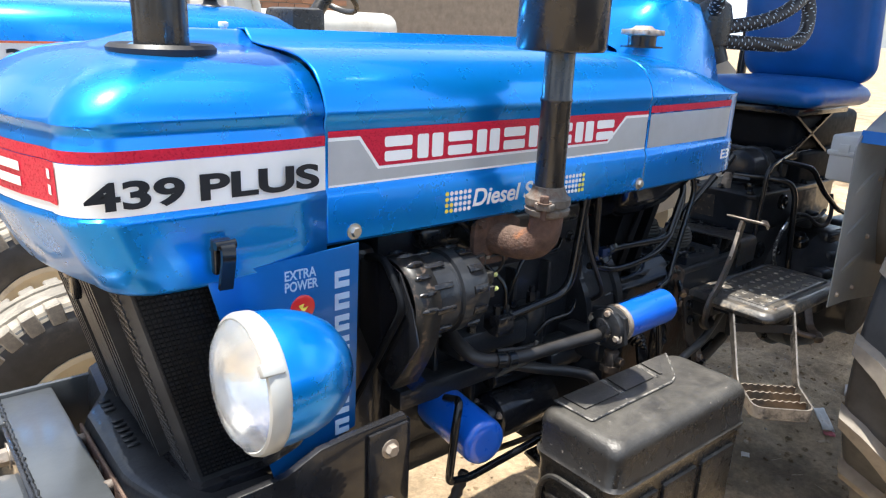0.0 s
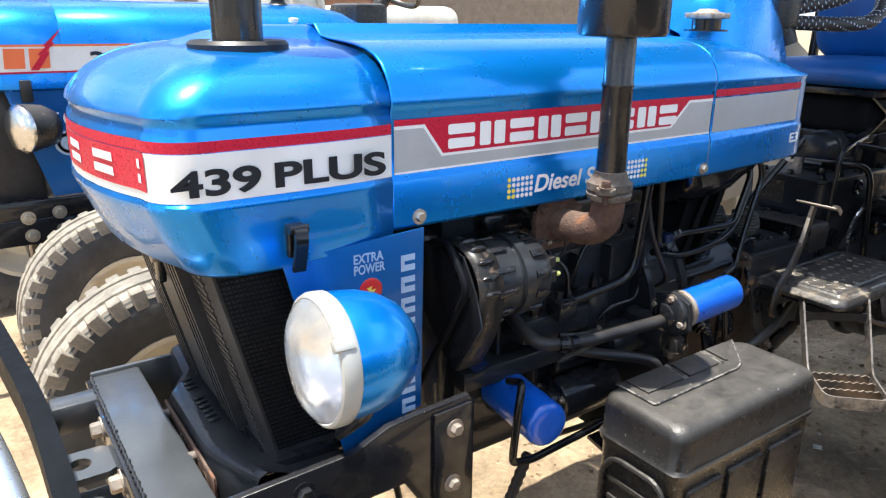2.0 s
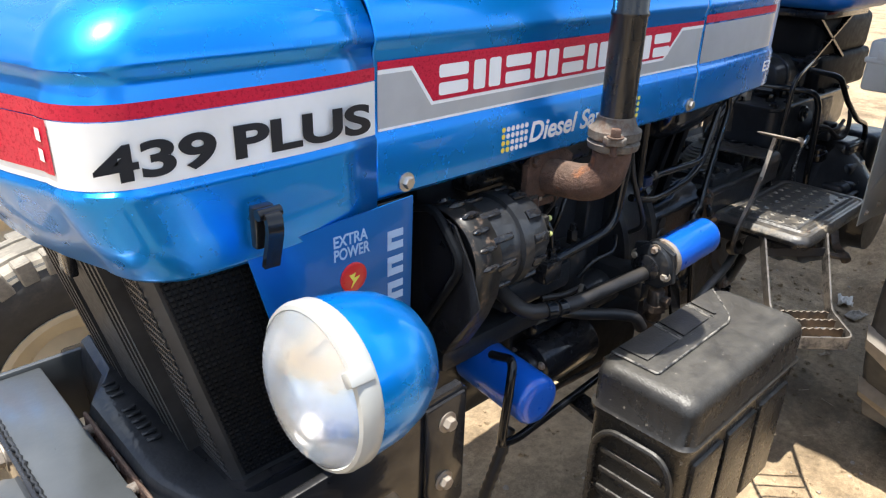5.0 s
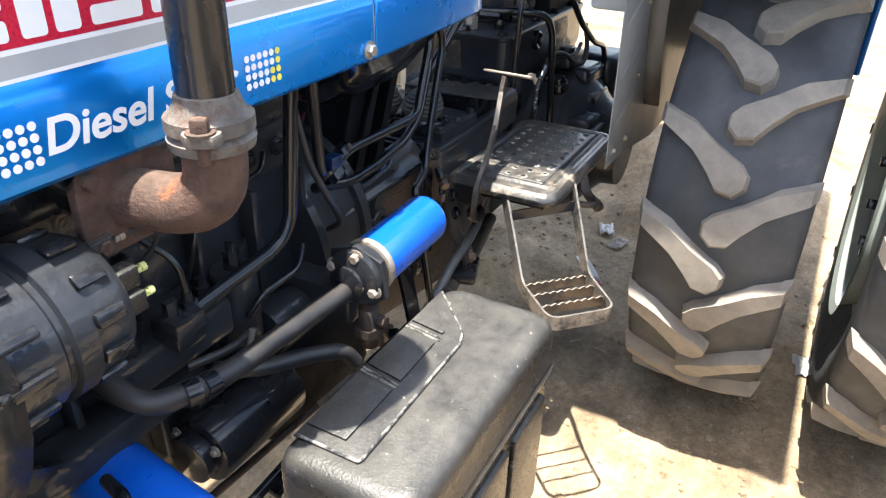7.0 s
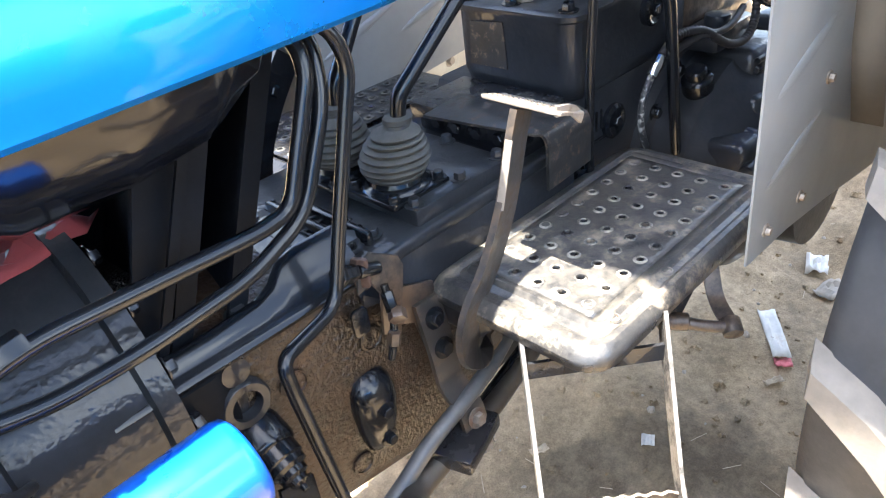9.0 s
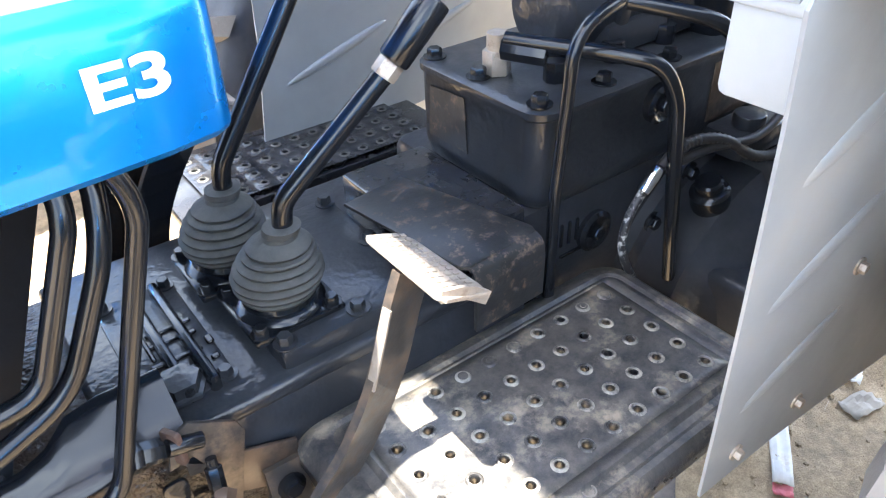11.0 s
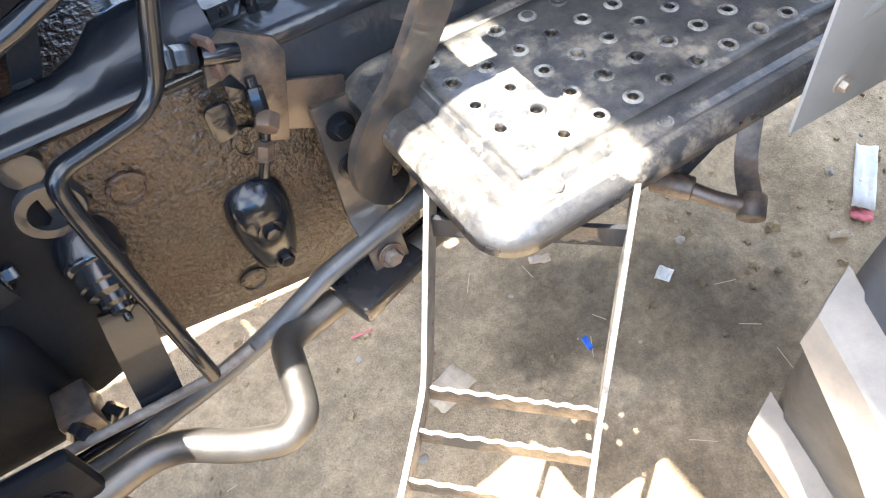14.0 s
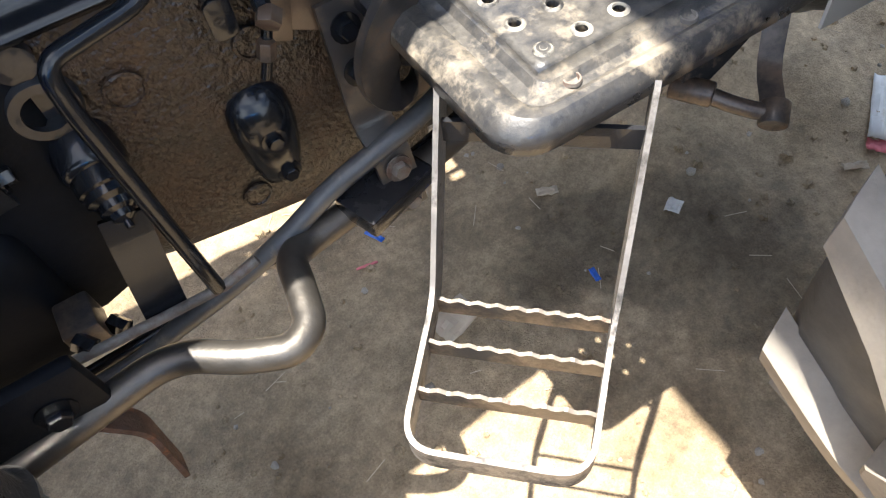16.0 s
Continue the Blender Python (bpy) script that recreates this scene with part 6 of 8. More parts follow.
# exhaust-side tubes low on the frame
SHIFT = Vector((0, 0, 0))
line_part("taped_cable", [(0.90, 0.880, 0.515), (1.056, 0.880, 0.527), (1.095, 0.880, 0.528), (1.160, 0.880, 0.544), (1.233, 0.880, 0.560), (1.310, 0.880, 0.590), (1.374, 0.880, 0.628), (1.425, 0.880, 0.643), (1.504, 0.885, 0.662), (1.66, 0.92, 0.715)], 0.0115, taped_grey, "thick grey taped cable", 0.06, 16)
line_part("bare_tube", [(0.86, 0.775, 0.585), (1.023, 0.794, 0.600), (1.077, 0.800, 0.603), (1.142, 0.812, 0.601), (1.174, 0.806, 0.600), (1.222, 0.770, 0.600), (1.262, 0.752, 0.599), (1.287, 0.766, 0.599), (1.298, 0.815, 0.599), (1.304, 0.852, 0.595), (1.330, 0.868, 0.582), (1.400, 0.882, 0.578), (1.50, 0.890, 0.582), (1.70, 0.93, 0.60)], 0.0165, tube_bare, "bare bent steel tube", 0.03, 20)
line_part("brake_pipe", [(1.05, 0.885, 0.545), (1.20, 0.888, 0.548), (1.318, 0.888, 0.566), (1.42, 0.892, 0.578), (1.62, 0.92, 0.61)], 0.007, black_smooth, "thin black brake pipe", 0.06)
b = bmesh.new()
strap(b, [(1.072, 0.805, 0.600), (1.103, 0.798, 0.548), (1.096, 0.790, 0.440)], 0.03, 0.006, (0, 1, 0), bend=0.02)
part("rusty_tab", b, rust, tractor, "bent rusty tab under the tube")
SHIFT = Vector((0.020, -0.020, -0.004))
b = bmesh.new()
box(b, (1.36, 0.86, 0.585), (1.46, 0.92, 0.612), 0.006, m=Matrix.Translation((1.41, 0.89, 0.6)) @ pose(0, 0, 0, 0, 0, 18) @ Matrix.Translation((-1.41, -0.89, -0.6)))
part("tube_clamp", b, black_paint, tractor)
b = bmesh.new()
box(b, (0.90, 0.815, 0.61), (1.085, 0.835, 0.69), 0.008)
mount = part("box_bracket", b, black_matte, tractor, "black angle bracket")
b = bmesh.new()
bolt(b, (1.045, 0.815, 0.645), (0, -1, 0), 0.012, 0.012)
part("bracket_bolt", b, black_smooth, mount)
SHIFT = Vector((0, 0, 0))
line_part("control_rod", [(1.833, 0.948, 0.785), (1.829, 0.945, 0.953), (1.840, 0.945, 1.085), (1.842, 0.945, 1.125), (1.862, 0.946, 1.150), (1.91, 0.952, 1.160), (2.08, 0.99, 1.168)], 0.0075, black_smooth, "bent black control rod", 0.03)
line_part("control_rod", [(2.018, 0.900, 0.775), (1.983, 0.900, 0.975), (1.973, 0.902, 1.050), (1.955, 0.915, 1.092), (1.925, 0.950, 1.100), (1.852, 1.062, 1.106)], 0.0095, black_smooth, "bent black control rod", 0.035)
line_part("control_rod", [(1.90, 0.93, 1.168), (1.968, 0.860, 1.150), (2.052, 0.850, 1.067), (2.20, 0.850, 0.985), (2.295, 0.850, 0.958), (2.325, 0.850, 0.930), (2.340, 0.850, 0.855)], 0.0085, black_smooth, "bent black control rod", 0.03)
b = bmesh.new()
cyl(b, (1.880, 1.02, 1.092), (1.850, 1.065, 1.096), 0.014, seg=6, edge=0.002)
part("line_union", b, black_smooth, tractor)
b = bmesh.new()
hose_pts = rounded([(1.978, 0.914, 0.955), (2.020, 0.912, 0.978), (2.075, 0.895, 0.972), (2.125, 0.875, 0.930), (2.190, 0.870, 0.925), (2.235, 0.880, 0.965), (2.225, 0.890, 1.03)], 0.05, 14)
tube(b, hose_pts, 0.0075, 10, bend=0, radii=[0.0078 if k % 2 else 0.0064 for k in range(len(hose_pts))])
part("ribbed_hose", b, black_rubber, tractor, "ribbed black hose")
line_part("ribbed_hose", [(1.985, 0.93, 0.93), (2.05, 0.90, 0.965), (2.13, 0.88, 0.955), (2.20, 0.89, 0.975)], 0.006, black_rubber, "thin black hose", 0.04)
b = bmesh.new()
cyl(b, (1.950, 0.914, 0.930), (1.976, 0.913, 0.955), 0.0090, seg=12, edge=0.002)
part("hose_ferrule", b, chrome, tractor, "bright crimped hose end")
line_part("sleeved_wire", [(1.951, 0.914, 0.931), (1.930, 0.914, 0.905), (1.921, 0.914, 0.870), (1.935, 0.915, 0.830), (1.957, 0.915, 0.795)], 0.0055, braid_wire, "black and pale braided hose", 0.03)

# ---- pedal ----
b = bmesh.new()
outline = [(-0.056, -0.022), (-0.050, -0.025), (0.050, -0.026), (0.058, -0.020), (0.058, 0.024), (0.045, 0.026), (-0.040, 0.020), (-0.056, 0.010)]
PM = Matrix.Translation((1.579, 0.852, 1.029)) @ Euler((0, radians(19), 0)).to_matrix().to_4x4() @ pose(0, 0, 0, 0, 0, -90)
plate(b, outline, 0.005, PM, 0.0015)
strap(b, [PM @ Vector((0.052, -0.022, 0.004)), PM @ Vector((0.056, 0.0, 0.008)), PM @ Vector((0.052, 0.030, -0.004))], 0.012, 0.004, (0, 0, 1), bend=0.01)
pedal = part("clutch_pedal", b, steel_worn, tractor, "worn ribbed steel clutch pedal")
for i in range(12):
    for j in range(4):
        b = bmesh.new()
        box(b, (-0.050 + 0.0080 * i, -0.012 + 0.0085 * j - 0.0004 * (12 - i), 0.0040), (-0.0455 + 0.0080 * i, -0.0065 + 0.0085 * j - 0.0004 * (12 - i), 0.0062), 0, m=PM)
        part("pedal_stud", b, steel_worn, pedal, smooth=0)
b = bmesh.new()
ARM = [(1.576, 0.862, 1.025), (1.562, 0.862, 0.990), (1.537, 0.862, 0.910), (1.496, 0.862, 0.842), (1.458, 0.861, 0.805), (1.445, 0.861, 0.772), (1.452, 0.864, 0.738), (1.476, 0.868, 0.722), (1.52, 0.875, 0.728)]
strap(b, ARM, 0.046, 0.009, (1, 0.3, -0.55), bend=0.05)
arm = part("pedal_arm", b, worn_arm, pedal, "flat black pedal arm, brown where worn")
b = bmesh.new()
strap(b, [Vector(p) + Vector((-0.0195, -0.0075, 0.0105)) for p in (ARM[1], (1.550, 0.862, 0.950), ARM[2])], 0.0024, 0.0094, (1, 0.3, -0.55), bend=0.05)
part("worn_edge", b, steel_worn, arm, "bright worn edge of the arm")

# ---- foot platform ----
def platform_mesh(x0, nx, y0, ny, pitch, z, skip=()):
    """A pressed plate with punched holes: every cell is a square with a round hole and a raised lip."""
    b_ = bmesh.new()
    n_ = 16
    for i in range(nx):
        for j in range(ny):
            cx, cy, h_ = x0 + pitch * i, y0 + pitch * j, pitch / 2
            sq = []
            for k in range(n_):
                a_ = radians(45 + 360 / n_ * k)
                c_, s_ = math.cos(a_), math.sin(a_)
                f_ = h_ / max(abs(c_), abs(s_))
                sq.append((cx + c_ * f_, cy + s_ * f_))
            loops = [[b_.verts.new((x, y, z)) for x, y in sq]]
            solid = (i, j) in skip
            for r_, dz in ((0.0094, 0.0), (0.0074, 0.0016), (0.0060, 0.0018), (0.0052, 0.0), (0.0050, -0.016)):
                loops.append([b_.verts.new((cx + r_ * math.cos(radians(45 + 360 / n_ * k)), cy + r_ * math.sin(radians(45 + 360 / n_ * k)), z + dz)) for k in range(n_)])
            for step_, (a_, c_) in enumerate(zip(loops, loops[1:])):
                for k in range(n_):
                    b_.faces.new((a_[k], a_[(k + 1) % n_], c_[(k + 1) % n_], c_[k])).material_index = 1 if step_ in (1, 2, 3) else 0
            if solid:
                b_.faces.new(loops[3])
    bmesh.ops.remove_doubles(b_, verts=b_.verts, dist=0.0003)
    return b_


PX, PY, PITCH, NX, NY = 1.541, 0.7465, 0.0377, 10, 5
b = platform_mesh(PX, NX, PY, NY, PITCH, 0.8145, {(0, 0), (1, 4), (3, 4), (4, 4), (5, 4), (8, 4), (9, 4)})
gx0, gx1 = PX - PITCH / 2, PX + PITCH * (NX - 0.5)
gy0, gy1 = PY - PITCH / 2, PY + PITCH * (NY - 0.5)
loops = []
for mx0, mx1, my0, my1, r, z in ((0, 0, 0, 0, 0.001, 0.8145), (0.006, 0.016, 0.012, 0.004, 0.010, 0.8140), (0.012, 0.022, 0.018, 0.008, 0.014, 0.8085), (0.024, 0.028, 0.025, 0.012, 0.018, 0.8070),
                                 (0.031, 0.033, 0.030, 0.017, 0.024, 0.8100), (0.043, 0.042, 0.037, 0.024, 0.032, 0.8100), (0.052, 0.050, 0.043, 0.036, 0.036, 0.8045), (0.058, 0.056, 0.047, 0.046, 0.040, 0.796), (0.059, 0.057, 0.048, 0.050, 0.040, 0.785)):
    loops.append([Vector((x, y, z)) for x, y in round_rect(gx0 - mx0, gy0 - my0, gx1 + mx1, gy1 + my1, r, 6)])
vs = grid_skin(b, loops, close=True)
plat = part("foot_platform", b, black_plastic, tractor, "worn black pressed-steel foot platform with punched holes", smooth=28, extra=(hole_rim,))
plat.data.materials[0] = material("worn_black_step_paint", (0.017, 0.018, 0.021), 0.30, 0.0, 0.35, vary=0.3, vary_scale=14, stain=(0.25, 0.205, 0.15), stain_scale=17,
                                  stain_at=(0.53, 0.67), bump=0.25, bump_scale=140, dust=(0.27, 0.235, 0.185), dust_amount=0.46, dust_scale=45, dust_at=(0.32, 0.80))
plat.modifiers.new("thickness", "SOLIDIFY").thickness = 0.003
for px_, py_ in ((1.541, 0.711), (1.657, 0.710)):
    b = bmesh.new()
    lathe(b, [(0.0085, 0.0), (0.0075, 0.003), (0.0060, 0.0032), (0.0050, 0.001), (0, 0.0008)], Matrix.Translation((px_, py_, 0.8085)), 18)
    part("filled_hole", b, rust_grey, plat)
far_plat = part("far_platform", platform_mesh(1.60, 11, 1.447, 5, PITCH, 0.8095), black_paint, tractor, "black pressed-steel platform on the other side", smooth=50, extra=(boot_rubber,))
b = bmesh.new()
box(b, (1.53, 1.42, 0.775), (2.055, 1.66, 0.801), 0.006)
part("far_platform_frame", b, black_paint, tractor)
# its carriers
for x in (1.505, 1.80):
    b = bmesh.new()
    strap(b, [(x, 0.97, 0.772), (x, 0.71, 0.775)], 0.04, 0.010, (1, 0, 0), bend=0)
    part("platform_carrier", b, black_paint, tractor)
b = bmesh.new()
cyl(b, (1.686, 0.735, 0.700), (1.708, 0.700, 0.700), 0.0125, seg=16, edge=0.003)
tube(b, [(1.700, 0.715, 0.700), (1.722, 0.680, 0.692), (1.745, 0.652, 0.690)], 0.0085, 10, bend=0.02)
cyl(b, (1.735, 0.648, 0.684), (1.752, 0.664, 0.694), 0.014, seg=14, edge=0.003)
link = part("brake_linkage", b, worn_brown, tractor, "grimy brown brake linkage")
b = bmesh.new()
strap(b, [(1.745, 0.658, 0.690), (1.772, 0.695, 0.700), (1.790, 0.715, 0.735), (1.805, 0.735, 0.790)], 0.022, 0.009, (0.6, -0.5, 0.3), bend=0.02)
part("linkage_arm", b, worn_brown, link)
b = bmesh.new()
strap(b, [(1.690, 0.722, 0.705), (1.760, 0.728, 0.735), (1.860, 0.745, 0.788)], 0.030, 0.006, (0, 0.4, 1), bend=0.03)
part("linkage_bracket", b, worn_black, link)
b = bmesh.new()
box(b, (1.470, 0.862, 0.735), (1.575, 0.955, 0.798), 0.020, 4)
part("platform_bracket", b, black_rubber, tractor, "rounded black bracket under the platform corner")

# ---- hanging step ----
U, V = Vector((0.725, -0.688, 0)), Vector((-0.707, -0.707, 0))
L1 = Vector((1.3975, 0.7135, 0.608))
W = 0.1645
b = bmesh.new()
topL, topR = Vector((1.478, 0.802, 0.785)), Vector((1.610, 0.688, 0.788))
f0 = L1 + V * 0.147 + U * 0.004
pts = [topL, L1 + Vector((0, 0, 0.004)), f0, f0 + U * (W - 0.010), L1 + U * W + Vector((0, 0, 0.004)), topR]


def strap_path(b_, pts_, normals, width, thick):
    """A flat bar whose face turns with the given normals."""
    rings = []
    for p, n_ in zip(pts_, normals):
        i = pts_.index(p)
        d = (pts_[min(i + 1, len(pts_) - 1)] - pts_[max(i - 1, 0)]).normalized()
        n2 = (n_ - d * n_.dot(d)).normalized()
        s = d.cross(n2)
        rings.append([b_.verts.new(p + s * a * width / 2 + n2 * c * thick / 2) for a, c in ((-1, -1), (1, -1), (1, 1), (-1, 1))])
    for a, c in zip(rings, rings[1:]):
        for k in range(4):
            b_.faces.new((a[k], a[(k + 1) % 4], c[(k + 1) % 4], c[k]))
    b_.faces.new(rings[0])
    b_.faces.new(rings[-1])


line = rounded(pts, 0.030, 7)
mid = L1 + U * W / 2 + V * 0.04
norms = []
for i, p in enumerate(line):
    s = (p - mid).dot(U) / (W / 2)
    fr_ = max(0.0, min(1.0, ((p - L1).dot(V) - 0.117) / 0.03)) if p.z < 0.64 else 0.0
    norms.append((U * (1 if s > 0 else -1) * (1 - fr_) + V * fr_ + Vector((0.0001, 0, 0))).normalized() if abs(s) > 0.6 else V.copy())
strap_path(b, line, norms, 0.033, 0.005)
step = part("hanging_step", b, step_steel, tractor, "bent flat-steel hanging step, paint worn off")
for k, d in enumerate((0.002, 0.046, 0.092)):
    b = bmesh.new()
    n_ = 44
    a0 = L1 + V * d
    top_, bot_ = [], []
    for i in range(n_ + 1):
        t = i / n_
        saw = 0.0022 * math.sin(t * 2 * math.pi * 9)
        p = a0 + U * (W * t)
        top_.append(p + Vector((0, 0, 0.010 + saw)))
        bot_.append(p + Vector((0, 0, -0.012)))
    for off in (-0.002, 0.002):
        o = V * off
        vt = [b.verts.new(p + o) for p in top_]
        vb = [b.verts.new(p + o) for p in bot_]
        for i in range(n_):
            b.faces.new((vt[i], vt[i + 1], vb[i + 1], vb[i]))
        if off < 0:
            prev = (vt, vb)
        else:
            for i in range(n_):
                b.faces.new((prev[0][i], prev[0][i + 1], vt[i + 1], vt[i])).material_index = 1
                b.faces.new((prev[1][i], prev[1][i + 1], vb[i + 1], vb[i]))
    part("step_rung", b, worn_brown, step, "saw-toothed dark steel rung, bright on its teeth", smooth=30, extra=(steel_worn,))
b = bmesh.new()
tl = topL.lerp(L1, 0.22)
strap(b, [tl, topR.lerp(L1 + U * W, 0.22)], 0.024, 0.005, (0, 0, 1), bend=0)
part("step_crossbar", b, black_paint, step, "black cross bar")

SHIFT = Vector((0.010, 0.022, -0.026))
# ---- tool box ----
def chest(x0, x1, y0, y1, z0, z1):
    b_ = bmesh.new()
    rows = []
    for inset, r, z in ((0.016, 0.02, z0), (0.008, 0.024, z0 + 0.01), (0.006, 0.026, z1 - 0.115), (0.0, 0.028, z1 - 0.105), (-0.002, 0.03, z1 - 0.095), (0.003, 0.03, z1 - 0.088), (0.003, 0.03, z1 - 0.030),
                        (0.007, 0.03, z1 - 0.014), (0.016, 0.03, z1 - 0.004), (0.030, 0.028, z1)):
        rows.append([Vector((x, y, z)) for x, y in round_rect(x0 + inset, y0 + inset, x1 - inset, y1 - inset, r, 6)])
    vs_ = grid_skin(b_, rows, close=True)
    b_.faces.new(vs_[0])
    b_.faces.new(vs_[-1])
    return b_


BX0, BX1, BY0, BY1, BZ0, BZ1 = 0.572, 1.052, 0.492, 0.706, 0.43, 0.834
toolbox = part("side_box", chest(BX0, BX1, BY0, BY1, BZ0, BZ1), black_plastic, tractor, "dusty black moulded plastic side box", smooth=45)
b = bmesh.new()
plate(b, [(0.612, 0.596), (0.620, 0.592), (0.890, 0.596), (0.915, 0.604), (0.930, 0.616), (1.008, 0.690), (1.005, 0.694), (0.612, 0.694)], 0.0050, Matrix.Translation((0, 0, BZ1 - 0.0005)), 0.0025)
part("lid_panel", b, black_plastic, toolbox)
scuffed = material("scuffed_plastic_edge", (0.030, 0.030, 0.031), 0.5, vary=0.3, vary_scale=30, stain=(0.25, 0.235, 0.21), stain_scale=45, stain_at=(0.46, 0.58), bump=0.2, bump_scale=200)
for pts_ in ([(0.614, 0.692), (0.614, 0.596), (0.622, 0.5945), (0.888, 0.598)], [(0.888, 0.598), (0.913, 0.606), (0.928, 0.618), (1.004, 0.691)]):
    b = bmesh.new()
    tube(b, [(x, y, BZ1 + 0.0038) for x, y in pts_], 0.0022, 6, bend=0.01)
    part("lid_rib", b, scuffed, toolbox, "scuffed pale edge of the lid panel")
for pts_ in ([(0.634, 0.628), (0.744, 0.628), (0.752, 0.690), (0.634, 0.690)], [(0.766, 0.628), (0.868, 0.630), (0.878, 0.690), (0.776, 0.690)],
             [(0.894, 0.632), (0.900, 0.630), (0.952, 0.670), (0.968, 0.690), (0.902, 0.690)]):
    b = bmesh.new()
    plate(b, pts_, 0.0045, Matrix.Translation((0, 0, BZ1 + 0.0040)), 0.002)
    part("lid_pad", b, black_plastic, toolbox)
for x in (0.752, 0.758, 0.877, 0.884):
    b = bmesh.new()
    tube(b, [(x, 0.627, BZ1 + 0.0050), (x + 0.010, 0.692, BZ1 + 0.0050)], 0.0017, 6, bend=0)
    part("lid_rib", b, scuffed, toolbox, "scuffed pale edge of the lid panel")
for x0_, x1_ in ((0.61, 0.72), (0.74, 0.86), (0.88, 1.01)):
    b = bmesh.new()
    box(b, (x0_, BY0 - 0.002, 0.46), (x1_, BY0 + 0.02, 0.695), 0.006)
    part("side_rib", b, black_plastic, toolbox)
for z in (0.50, 0.545, 0.59, 0.635):
    b = bmesh.new()
    box(b, (BX0 + 0.002, 0.53, z), (BX0 + 0.02, 0.665, z + 0.018), 0.006)
    part("end_rib", b, black_plastic, toolbox)
b = bmesh.new()
arch = [(BX0 + 0.003, 0.515, 0.46), (BX0 + 0.003, 0.515, 0.66), (BX0 + 0.003, 0.54, 0.70), (BX0 + 0.003, 0.65, 0.70), (BX0 + 0.003, 0.68, 0.66), (BX0 + 0.003, 0.68, 0.46)]
tube(b, arch, 0.007, 8, bend=0.03)
part("end_arch", b, black_plastic, toolbox)
for x in (0.68, 0.95):
    b = bmesh.new()
    strap(b, [(x, 0.70, 0.62), (x, 0.80, 0.64)], 0.05, 0.008, (1, 0, 0), bend=0)
    part("box_mount", b, black_paint, toolbox)

SHIFT = Vector((0, 0, 0))

